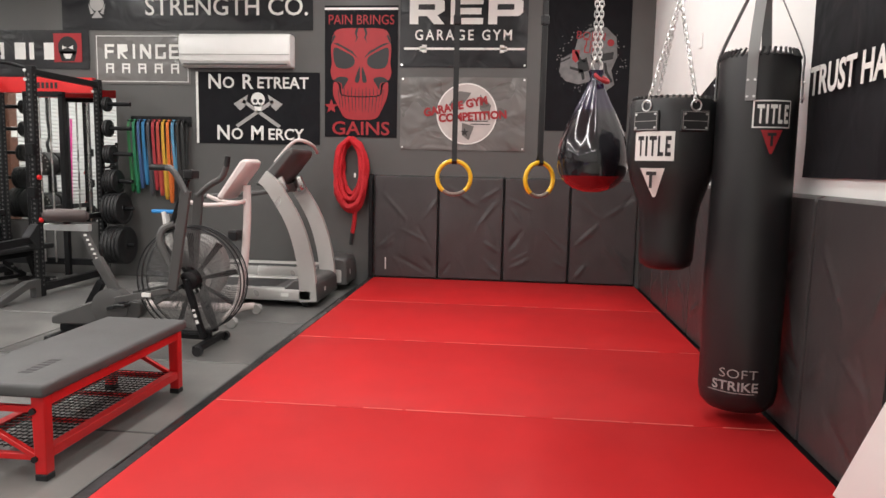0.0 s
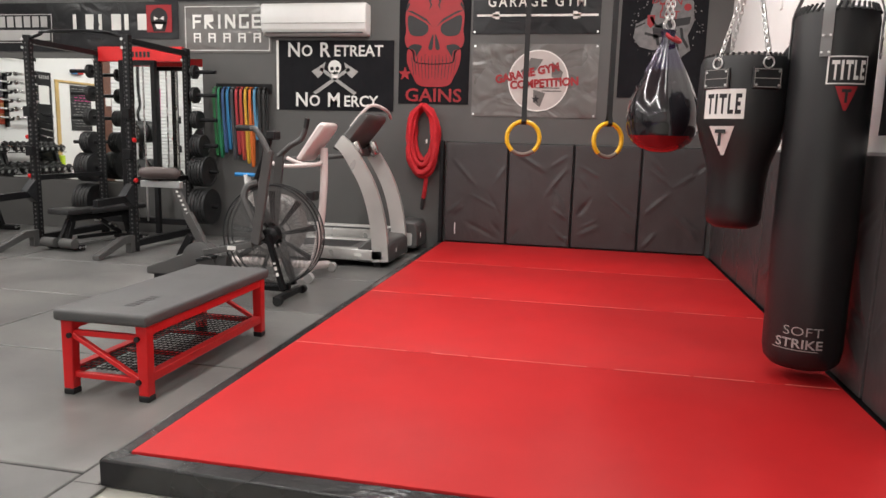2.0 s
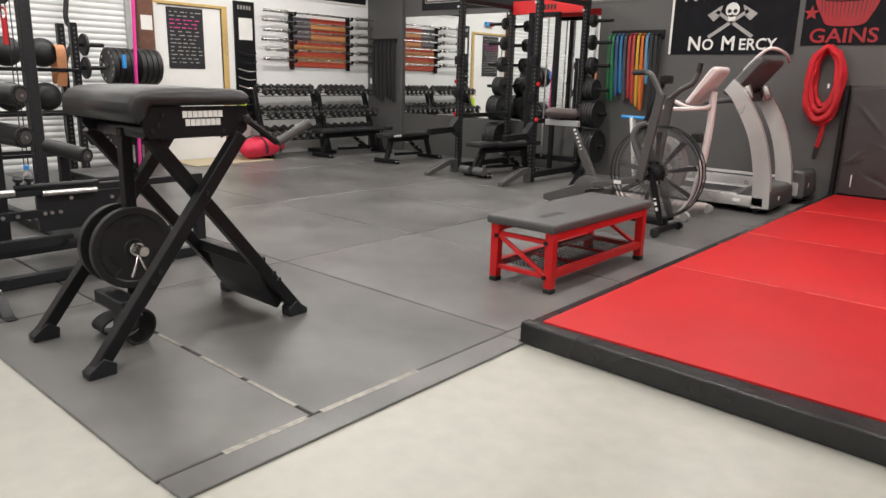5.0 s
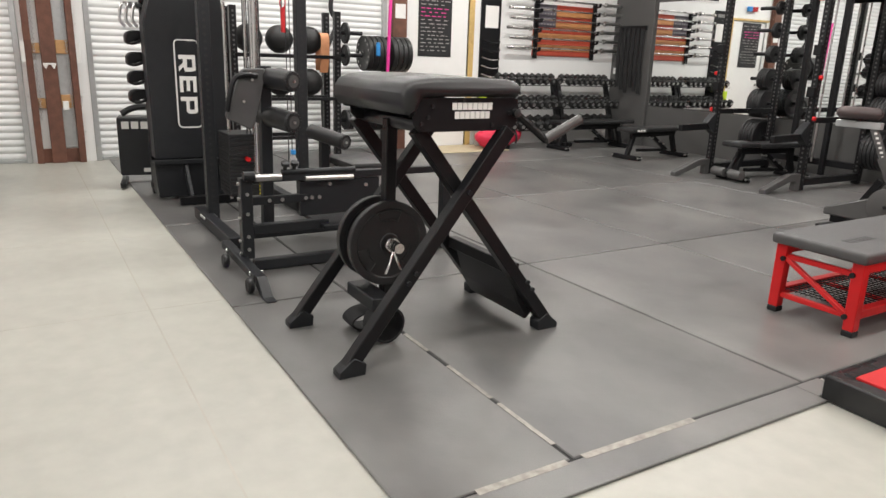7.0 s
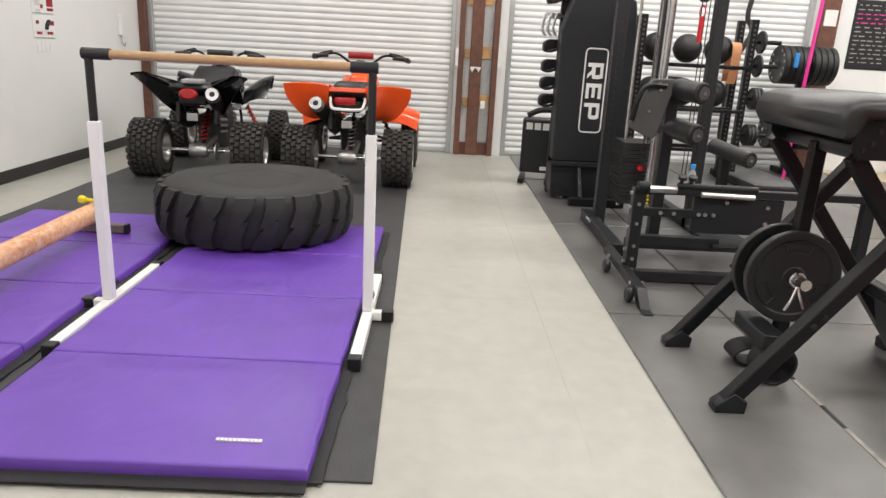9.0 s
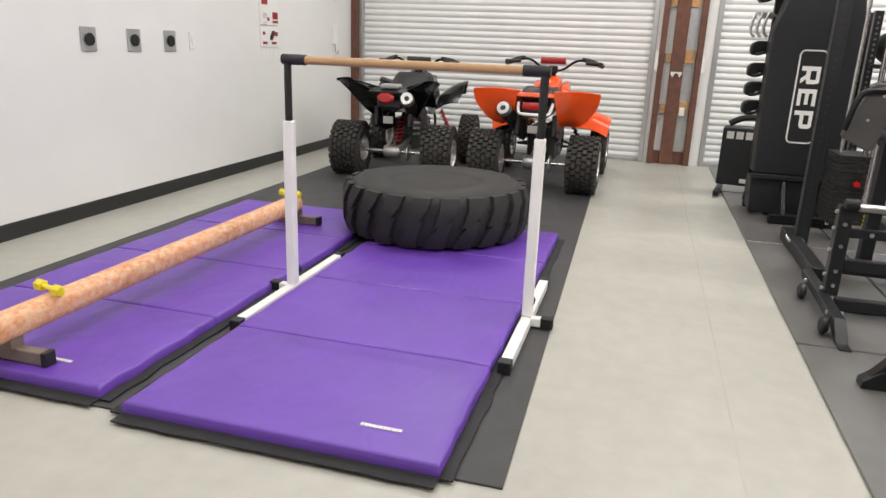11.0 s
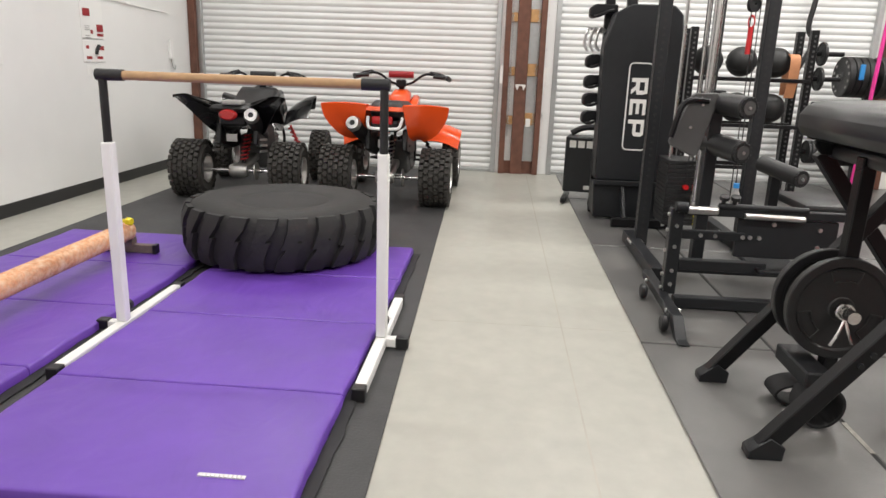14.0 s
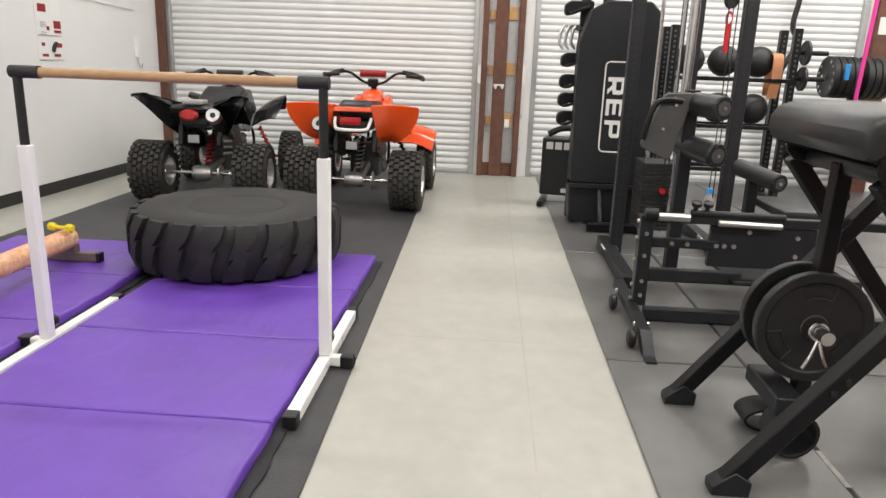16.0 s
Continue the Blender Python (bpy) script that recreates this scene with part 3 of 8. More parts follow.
def folding_mat(x0, x1, y0, y1, mark=True):
    t = thing("folding_mat", pose(x0, 0, 0.010), "purple vinyl folding gym mat, four panels, laid flat", "gym mat", "purple folding mats")
    n = 4
    w = (x1 - x0) / n
    for i in range(n):
        bm = BM()
        us = [0, 0.004, 0.011, 0.022] + [0.022 + (w - 0.052) * q / 14 for q in range(1, 14)] + [w - 0.030, w - 0.019, w - 0.012, w - 0.008]
        D = y1 - y0
        vs = [0, 0.006, 0.015, 0.03] + [0.03 + (D - 0.06) * q / 24 for q in range(1, 24)] + [D - 0.03, D - 0.015, D - 0.006, D]
        nx, ny = len(us) - 1, len(vs) - 1
        grid = []
        for ym in vs:
            row = []
            for xm in us:
                u, v = xm / w, ym / D
                ex, ey = min(1, min(xm, w - 0.008 - xm) / 0.010), min(1, min(ym, D - ym) / 0.026)
                z = 0.034 + 0.008 * math.sqrt(max(0.0, 1 - (1 - ex) ** 2)) + 0.010 * math.sqrt(max(0.0, 1 - (1 - ey) ** 2))
                z += 0.003 * noise.noise(((i + u) * 1.7, v * 2.6, x0 + y0)) * min(ex, ey)
                near = max(0, 1 - min(ym, D - ym) * 6)
                wob = 0.012 * noise.noise(((i + u) * 6, y0, 3.0)) * near
                z += 0.007 * noise.noise(((i + u) * 8, v * 1.5, y0)) * near * ey
                row.append(bm.verts.new((i * w + 0.002 + xm, y0 + ym + wob, z)))
            grid.append(row)
        for j in range(ny):
            for k in range(nx):
                bm.faces.new((grid[j][k], grid[j][k + 1], grid[j + 1][k + 1], grid[j + 1][k]))
        rim = grid[0] + [grid[j][nx] for j in range(1, ny + 1)] + grid[ny][-2::-1] + [grid[j][0] for j in range(ny - 1, 0, -1)]
        low = [bm.verts.new((v.co.x, v.co.y, 0.0)) for v in rim]
        for k in range(len(rim)):
            bm.faces.new((rim[k], low[k], low[(k + 1) % len(rim)], rim[(k + 1) % len(rim)]))
        part("mat_panel", bm, M_PURPLE, t, smooth=60)
    for y, s in ((y0, -1), (y1, 1)):
        bm = BM()
        pts = [((x1 - x0) * k / 30, y + s * (0.022 + 0.020 * noise.noise((k * 0.7, y, 0))), 0.005 + 0.003 * (k % 2)) for k in range(31)]
        band(bm, pts, 0.05, 0.006, (0, 1, 0))
        part("hook_strip", bm, M_STRAP, t, "black fastening strip along the edge")
    e = x1 - x0
    bm = BM()
    band(bm, [(e + 0.02 + 0.012 * noise.noise((k * 0.9, 1, 0)), y0 + (y1 - y0) * k / 16, 0.006) for k in range(17)], 0.07, 0.006, (1, 0, 0))
    part("hook_strip", bm, M_STRAP, t, "black fastening strip along the edge")
    return t


m1 = folding_mat(-4.85, -1.80, -2.15, -0.957)
bm = BM()
for k in range(11):
    box(bm, 2.890, 2.907, -1.285 + k * 0.014, -1.274 + k * 0.014, 0.049, 0.0555)
part("maker_mark", bm, M_PRINTWHITE, m1, "small white printed mark")
m2 = folding_mat(-4.88, -1.86, -3.50, -2.30)
bm = BM()
for k in range(11):
    box(bm, 2.870, 2.887, -2.70 + k * 0.014, -2.689 + k * 0.014, 0.049, 0.0555)
part("maker_mark", bm, M_PRINTWHITE, m2, "small white printed mark")


# ---- ceiling lamps ----
def tube_lamp(x, y, turn):
    t = thing("ceiling_lamp", pose(x, y, CEIL - 0.02, 0, 0, turn), "long white LED batten lamp under the ceiling", "ceiling lamp", "batten lamps")
    bm = BM()
    box(bm, -0.08, 0.08, -1.2, 1.2, -0.02, 0.02, 0.005)
    part("housing", bm, M_WHITE, t)
    bm = BM()
    box(bm, -0.06, 0.06, -1.18, 1.18, -0.05, -0.021, 0.008)
    part("diffuser", bm, M_LAMP, t)
    li = bpy.data.lights.new("batten_light", "AREA")
    li.shape, li.size, li.size_y, li.energy, li.color = "RECTANGLE", 0.14, 2.3, LAMP_POWER, (1.0, 0.97, 0.93)
    lo = new("batten_light", li)
    lo.parent = t
    lo.matrix_local = pose(0, 0, -0.06)


# unseen lamps; the closer rows over the gym side are added to brighten it
for x in (-7.4, -4.6, -1.6, 0.9):
    for y in (-2.6, 0.7, 2.7, 4.7, 6.7) if x < -1 else (-2.6, 3.7, 6.3):
        tube_lamp(x, y, 0)

# ---- flags and banners ----
def cloth(name, m, w, h, material, label, category="flag", wave=0.004, seed=0.0):
    """A hanging sheet with slack in it; local x runs to the viewer's right and -y towards the viewer."""
    t = thing(name, m, label, category, "flags and banners on the walls")
    bm = BM()
    nx, nz = 24, 18
    V = [[bm.verts.new(((i / nx - 0.5) * w, -0.006 - wave - wave * noise.noise((i / nx * w * 2.5 + seed, seed, j / nz * h * 2.5)), (j / nz - 0.5) * h)) for i in range(nx + 1)] for j in range(nz + 1)]
    for j in range(nz):
        for i in range(nx):
            bm.faces.new((V[j][i], V[j][i + 1], V[j + 1][i + 1], V[j + 1][i]))
    r = bmesh.ops.extrude_face_region(bm, geom=bm.faces[:])
    bmesh.ops.translate(bm, vec=(0, 0.002, 0), verts=[v for v in r["geom"] if isinstance(v, bmesh.types.BMVert)])
    part("sheet", bm, material, t, smooth=60)
    return t


def on_wall(x, z, turn=NORTH, d=0.0):
    return pose(x, YN - d, z, 0, 0, 0) if turn == NORTH else pose(XW + d, x, z, 0, 0, WEST) if turn == WEST else pose(XE - d, x, z, 0, 0, EAST)


def rects(name, parent, material, items, y=-0.0165, label=""):
    """Flat printed blocks (x0, x1, z0, z1) on a sheet."""
    for x0, x1, z0, z1 in items:
        bm = BM()
        box(bm, x0, x1, y, y + 0.0015, z0, z1)
        ob = part(name, bm, material, parent, label, smooth=0)
    return ob


def outline(name, parent, material, x0, x1, z0, z1, w, y=-0.0165):
    bm = BM()
    for a, b, c, d in ((x0, x1, z0, z0 + w), (x0, x1, z1 - w, z1), (x0, x0 + w, z0 + w, z1 - w), (x1 - w, x1, z0 + w, z1 - w)):
        box(bm, a, b, y, y + 0.0015, c, d)
    return part(name, bm, material, parent, smooth=0)


def shape(name, parent, material, polys, y=-0.0165, d=0.0015, label=""):
    for p in polys:
        bm = BM()
        poly(bm, p, "y", y, y + d)
        ob = part(name, bm, material, parent, label, smooth=0)
    return ob


def disc(cx, cz, r, n=28, sx=1.0):
    return [(cx + sx * r * math.cos(2 * math.pi * i / n), cz + r * math.sin(2 * math.pi * i / n)) for i in range(n)]


def grommets(parent, w, h):
    bm = BM()
    for x in (-w / 2 + 0.025, w / 2 - 0.025):
        for z in (-h / 2 + 0.025, h / 2 - 0.025):
            cyl(bm, (x, -0.012, z), (x, -0.02, z), 0.012, n=10)
    part("grommet", bm, M_BOLT, parent)


PRINT_Y = -0.0165
# pirate flag with its pale heading strip
f = cloth("pirate_flag", on_wall(-2.67, 2.09), 1.50, 0.84, M_CLOTH, "black cloth flag with white lettering, skull and axes", seed=1)
rects("heading", f, M_PRINTWHITE, [(-0.765, -0.735, -0.42, 0.42)], label="white sewn heading strip")
for s, z in (("NO RETREAT", 0.29), ("NO MERCY", -0.31)):
    words = s.split()
    x = -0.62 if s == "NO RETREAT" else -0.52
    for w_ in words:
        lettering(w_[0], 0.24, M_PRINTWHITE, f, pose(x, PRINT_Y, z + 0.01), stretch=0.95, bold=0.004, align="LEFT")
        x += 0.185 if w_[0] in "NR" else 0.215
        lettering(w_[1:], 0.185, M_PRINTWHITE, f, pose(x, PRINT_Y, z), stretch=0.98, bold=0.003, align="LEFT")
        x += 0.135 * len(w_[1:]) + 0.10
shape("axe_print", f, M_PRINTGREY, [[(-0.28, -0.20), (-0.25, -0.23), (0.20, 0.07), (0.17, 0.10)], [(0.28, -0.20), (0.25, -0.23), (-0.20, 0.07), (-0.17, 0.10)],
                                       [(-0.30, 0.05), (-0.12, 0.16), (-0.16, 0.02), (-0.22, -0.03)], [(0.30, 0.05), (0.12, 0.16), (0.16, 0.02), (0.22, -0.03)]])
shape("skull", f, M_PRINTWHITE, [disc(0, 0.10, 0.085, 20), [(-0.045, 0.04), (0.045, 0.04), (0.04, -0.03), (-0.04, -0.03)]], PRINT_Y - 0.002)
shape("eye_print", f, M_DARKPRINTRECESS, [disc(-0.035, 0.085, 0.024, 12), disc(0.035, 0.085, 0.024, 12), [(-0.012, 0.03), (0.012, 0.03), (0, 0.06)]], PRINT_Y - 0.004)

# red skull banner
f = cloth("skull_banner", on_wall(-1.43, 2.52), 0.86, 1.50, M_CLOTH, "black hanging banner with a large red skull print", seed=2)
rects("rod", f, M_PRINTWHITE, [(-0.43, 0.43, 0.70, 0.725)], label="pale hanging rod")
lettering("PAIN BRINGS", 0.155, M_PRINTRED, f, pose(0, PRINT_Y, 0.585), stretch=0.86)
lettering("GAINS", 0.215, M_PRINTRED, f, pose(0.0, PRINT_Y, -0.655), stretch=1.12, bold=0.003)
def round_shape(pts, n=4):
    """A closed outline rounded through its corner points, in the sheet's plane."""
    P = [(x, 0, z) for x, z in pts]
    k = len(P)
    return [(v.x, v.z) for v in arc_pts(P[-1:] + P + P[:2], n)[n:n * (k + 1)]]


def mirrored(pts):
    return [(-x, z) for x, z in pts]


shape("skull", f, M_PRINTRED, [round_shape([(-0.26, 0.485), (0.0, 0.495), (0.26, 0.485), (0.335, 0.40), (0.355, 0.25), (0.345, 0.10), (0.36, 0.0), (0.33, -0.09), (0.24, -0.14), (0.23, -0.25), (0.10, -0.275), (-0.10, -0.275), (-0.23, -0.25), (-0.24, -0.14), (-0.33, -0.09), (-0.36, 0.0), (-0.345, 0.10), (-0.355, 0.25), (-0.335, 0.40)])])
shape("jaw", f, M_PRINTRED, [round_shape([(-0.32, -0.12), (-0.265, -0.15), (-0.238, -0.262), (-0.12, -0.286), (0.0, -0.29), (0.12, -0.286), (0.238, -0.262), (0.265, -0.15), (0.32, -0.12), (0.315, -0.27), (0.25, -0.43), (0.18, -0.53), (0.0, -0.55), (-0.18, -0.53), (-0.25, -0.43), (-0.325, -0.27)])], PRINT_Y - 0.0005)
EYE = [(0.075, 0.10), (0.09, 0.17), (0.20, 0.235), (0.315, 0.275), (0.325, 0.16), (0.29, 0.06), (0.20, 0.035), (0.12, 0.05)]
for e in (EYE, mirrored(EYE)):
    shape("eye_print", f, M_DARKPRINTRECESS, [round_shape(e)], PRINT_Y - 0.002)
NOSE = [(0.012, 0.06), (0.05, -0.02), (0.07, -0.10), (0.045, -0.125), (0.015, -0.09)]
for e in (NOSE, mirrored(NOSE)):
    shape("nose_print", f, M_DARKPRINTRECESS, [round_shape(e)], PRINT_Y - 0.002)
CHEEK = [(0.15, -0.075), (0.25, -0.055), (0.32, -0.10), (0.235, -0.13), (0.22, -0.20), (0.185, -0.15)]
for e in (CHEEK, mirrored(CHEEK)):
    shape("cheek_print", f, M_DARKPRINTRECESS, [round_shape(e)], PRINT_Y - 0.002)
for k, x in enumerate((-0.20, -0.155, -0.11, -0.065, -0.022, 0.022, 0.065, 0.11, 0.155, 0.20)):
    shape("tooth_gap", f, M_DARKPRINTRECESS, [[(x - 0.005, -0.285 + 0.1 * abs(x)), (x + 0.005, -0.285 + 0.1 * abs(x)), (x * 0.96 + 0.002, -0.17 - 0.02 * (k % 2)), (x * 0.96 - 0.002, -0.17 - 0.02 * (k % 2))]], PRINT_Y - 0.002)
    shape("tooth_gap", f, M_DARKPRINTRECESS, [[(x * 0.95 - 0.005, -0.295 + 0.12 * abs(x)), (x * 0.95 + 0.005, -0.295 + 0.12 * abs(x)), (x * 0.86 + 0.002, -0.44 - 0.02 * (k % 2)), (x * 0.86 - 0.002, -0.44 - 0.02 * (k % 2))]], PRINT_Y - 0.002)
for x0 in (-0.27, -0.235, 0.235, 0.27):
    shape("crack_print", f, M_DARKPRINTRECESS, [[(x0 - 0.004, -0.20), (x0 + 0.004, -0.20), (x0 * 0.9 + 0.002, -0.40), (x0 * 0.9 - 0.003, -0.42)]], PRINT_Y - 0.002)
BROW = [(0.03, 0.15), (0.10, 0.235), (0.27, 0.325), (0.34, 0.33), (0.22, 0.275), (0.10, 0.205)]
TEMPLE = [(0.355, 0.30), (0.30, 0.40), (0.315, 0.43), (0.34, 0.38)]
CRACK = [(0.03, 0.495), (0.05, 0.43), (0.035, 0.39), (0.07, 0.33), (0.055, 0.39), (0.075, 0.44), (0.06, 0.495)]
for e in (BROW, TEMPLE, CRACK):
    for q in (e, mirrored(e)):
        shape("crack_print", f, M_DARKPRINTRECESS, [q], PRINT_Y - 0.002)
shape("star", f, M_PRINTRED, [[(-0.35 + 0.085 * math.cos(a) * (1 if k % 2 == 0 else 0.42), -0.40 + 0.085 * math.sin(a) * (1 if k % 2 == 0 else 0.42)) for k in range(10) for a in [math.pi / 2 + k * math.pi / 5]]], PRINT_Y - 0.002)

# black banner with a blocky mark and a barbell line
f = cloth("garage_gym_banner", on_wall(-0.245, 2.99), 1.46, 0.82, M_VINYLBLACK, "black vinyl banner with white block mark and barbell", "banner", seed=3)
grommets(f, 1.46, 0.82)
lettering("GARAGE GYM", 0.165, M_PRINTWHITE, f, pose(0, PRINT_Y, -0.055), stretch=0.86, spacing=1.35, bold=0.002)
shape("block_mark", f, M_PRINTWHITE, [[(-0.62, 0.07), (-0.62, 0.36), (-0.26, 0.36), (-0.22, 0.32), (-0.22, 0.22), (-0.30, 0.17), (-0.22, 0.07), (-0.34, 0.07), (-0.42, 0.16), (-0.52, 0.16), (-0.52, 0.07)],
                                      [(-0.15, 0.07), (-0.15, 0.36), (0.22, 0.36), (0.22, 0.29), (-0.05, 0.29), (-0.05, 0.25), (0.20, 0.25), (0.20, 0.18), (-0.05, 0.18), (-0.05, 0.14), (0.22, 0.14), (0.22, 0.07)],
                                      [(0.28, 0.07), (0.28, 0.36), (0.62, 0.36), (0.67, 0.32), (0.67, 0.20), (0.62, 0.16), (0.38, 0.16), (0.38, 0.07)]])
shape("block_mark_gap", f, M_DARKPRINTRECESS, [[(-0.52, 0.23), (-0.52, 0.29), (-0.33, 0.29), (-0.33, 0.23)], [(0.38, 0.23), (0.38, 0.29), (0.57, 0.29), (0.57, 0.23)]], PRINT_Y - 0.002)
rects("barbell_line", f, M_PRINTWHITE, [(-0.68, 0.70, -0.215, -0.19), (-0.47, -0.42, -0.245, -0.16), (-0.50, -0.47, -0.23, -0.175), (0.42, 0.47, -0.245, -0.16), (0.47, 0.50, -0.23, -0.175)])

# grey competition banner
f = cloth("competition_banner", on_wall(-0.235, 2.055), 1.45, 0.83, M_VINYLGREY, "shiny grey vinyl banner with a globe and red lettering", "banner", wave=0.005, seed=4)
grommets(f, 1.45, 0.83)
shape("globe", f, M_GLOBE, [disc(0.05, 0.0, 0.335, 40)], PRINT_Y - 0.002)
bm = BM()
for k in range(40):
    a0 = k * 0.1571
    poly(bm, [(0.05 + r * math.cos(a), r * math.sin(a)) for r, a in ((0.335, a0), (0.35, a0), (0.35, a0 + 0.16), (0.335, a0 + 0.16))], "y", PRINT_Y - 0.003, PRINT_Y - 0.0015)
part("globe_rim", bm, M_PRINTWHITE, f, smooth=0)
shape("continent", f, M_VINYLGREY, [[(-0.16, 0.10), (-0.04, 0.26), (0.10, 0.24), (0.02, 0.12), (-0.08, 0.06)], [(0.20, 0.22), (0.33, 0.10), (0.30, -0.02), (0.20, 0.05)], [(0.0, -0.10), (0.14, -0.14), (0.08, -0.30), (0.0, -0.24)]], PRINT_Y - 0.004)
lettering("GARAGE GYM", 0.125, M_PRINTRED, f, pose(-0.08, PRINT_Y - 0.006, 0.08, 0, -12, 0), stretch=0.95, bold=0.006)
lettering("COMPETITION", 0.125, M_PRINTRED, f, pose(0.12, PRINT_Y - 0.006, -0.03, 0, -4, 0), stretch=0.95, bold=0.006)
shape("star", f, M_DARKPRINTRECESS, [[(0.03 + 0.05 * math.cos(a) * (1 if k % 2 == 0 else 0.42), -0.21 + 0.05 * math.sin(a) * (1 if k % 2 == 0 else 0.42)) for k in range(10) for a in [math.pi / 2 + k * math.pi / 5]]], PRINT_Y - 0.006)
rects("small_print", f, M_DARKPRINTRECESS, [(0.03, 0.30, -0.085, -0.075), (0.10, 0.32, -0.12, -0.11)], PRINT_Y - 0.005)

# helmet banner
f = cloth("helmet_banner", on_wall(1.17, 2.66), 0.92, 1.56, M_CLOTH, "black cloth banner with a grey helmet drawing", seed=5)
shape("helmet", f, M_HELMET, [[(-0.32, -0.12), (-0.30, 0.02), (-0.16, 0.10), (-0.12, 0.26), (0.0, 0.36), (0.18, 0.37), (0.30, 0.26), (0.32, 0.05), (0.26, -0.10), (0.30, -0.26), (0.20, -0.34), (0.05, -0.22), (-0.10, -0.26), (-0.25, -0.22)]])
shape("visor", f, M_DARKPRINTRECESS, [[(0.02, 0.06), (0.28, 0.10), (0.27, 0.02), (0.06, -0.02)], [(-0.12, -0.02), (-0.02, 0.04), (0.02, -0.10), (-0.10, -0.14)], [(0.02, -0.18), (0.16, -0.16), (0.18, -0.26), (0.08, -0.22)]], PRINT_Y - 0.002)
shape("badge", f, M_PRINTRED, [[(-0.18, 0.12), (-0.10, 0.12), (-0.10, 0.02), (-0.14, -0.02), (-0.18, 0.02)], disc(0.24, 0.20, 0.04, 10)], PRINT_Y - 0.002)
rnd = random.Random(21)
bm = BM()
for k in range(90):
    a, r = rnd.uniform(0, 2 * math.pi), rnd.uniform(0.30, 0.42)
    poly(bm, disc(0.02 + r * math.cos(a), 0.02 + 0.9 * r * math.sin(a), rnd.uniform(0.003, 0.011), 6), "y", PRINT_Y, PRINT_Y + 0.0015)
tagged(part("ink_spatter", bm, M_HELMET, f), kind="stuff")
for p in ([(-0.20, -0.06), (-0.05, -0.10), (-0.03, -0.20), (-0.06, -0.21), (-0.08, -0.12), (-0.20, -0.09)], [(-0.16, 0.10), (-0.10, 0.0), (-0.02, -0.02), (-0.02, 0.0), (-0.08, 0.02), (-0.13, 0.11)], [(0.20, -0.02), (0.22, -0.12), (0.28, -0.22), (0.26, -0.24), (0.19, -0.13), (0.17, -0.02)],
          [(-0.30, -0.02), (-0.20, 0.03), (-0.20, 0.045), (-0.30, 0.0)], [(-0.10, 0.24), (0.05, 0.33), (0.04, 0.345), (-0.11, 0.26)]):
    shape("ink_line", f, M_DARKPRINTRECESS, [p], PRINT_Y - 0.002)
for s, x, z in (("BORN", 0.02, 0.27), ("TO", 0.02, 0.19), ("LIFT", 0.05, 0.12)):
    lettering(s, 0.12, M_PRINTRED, f, pose(x, PRINT_Y - 0.003, z, 0, 4, 0))

# sponsor banners: marks as plain shapes
f = cloth("strength_banner", on_wall(-3.55, 3.32), 3.10, 0.66, M_VINYLBLACK, "wide black vinyl banner with white lettering", "banner", wave=0.006, seed=6)
lettering("STRENGTH CO.", 0.29, M_PRINTWHITE, f, pose(0.50, PRINT_Y - 0.002, -0.07), stretch=0.98, bold=0.002)
shape("crest", f, M_PRINTGREY, [disc(-1.10, -0.02, 0.09, 16), [(-1.17, -0.19), (-1.03, -0.19), (-1.10, -0.10)], [(-1.21, -0.02), (-1.18, -0.15), (-1.14, -0.13)], [(-0.99, -0.02), (-1.02, -0.15), (-1.06, -0.13)]])
f = cloth("ape_banner", on_wall(-5.68, 2.76), 1.82, 0.46, M_VINYLBLACK, "black vinyl banner with white mark and a red square", "banner", wave=0.006, seed=7)
rects("block_mark", f, M_PRINTWHITE, [(-0.62 + k * 0.19, -0.62 + k * 0.19 + w_, -0.12, 0.08) for k, w_ in enumerate((0.05, 0.12, 0.05, 0.14, 0.06, 0.13))])
rects("red_square", f, M_PRINTRED, [(0.46, 0.82, -0.15, 0.19)], PRINT_Y - 0.002)
shape("mask_mark", f, M_DARKPRINTRECESS, [disc(0.64, 0.03, 0.125, 18), [(0.52, -0.02), (0.76, -0.02), (0.72, -0.14), (0.56, -0.14)]], PRINT_Y - 0.004)
shape("mask_face", f, M_PRINTWHITE, [[(0.57, 0.05), (0.63, 0.02), (0.57, 0.0)], [(0.71, 0.05), (0.65, 0.02), (0.71, 0.0)], [(0.58, -0.05), (0.70, -0.05), (0.67, -0.11), (0.61, -0.11)]], PRINT_Y - 0.006)
f = cloth("sport_banner", on_wall(-4.10, 2.655), 1.20, 0.59, M_VINYLGREY, "charcoal vinyl banner with white border and block letters", "banner", seed=8)
outline("border", f, M_PRINTWHITE, -0.575, 0.575, -0.27, 0.27, 0.008)
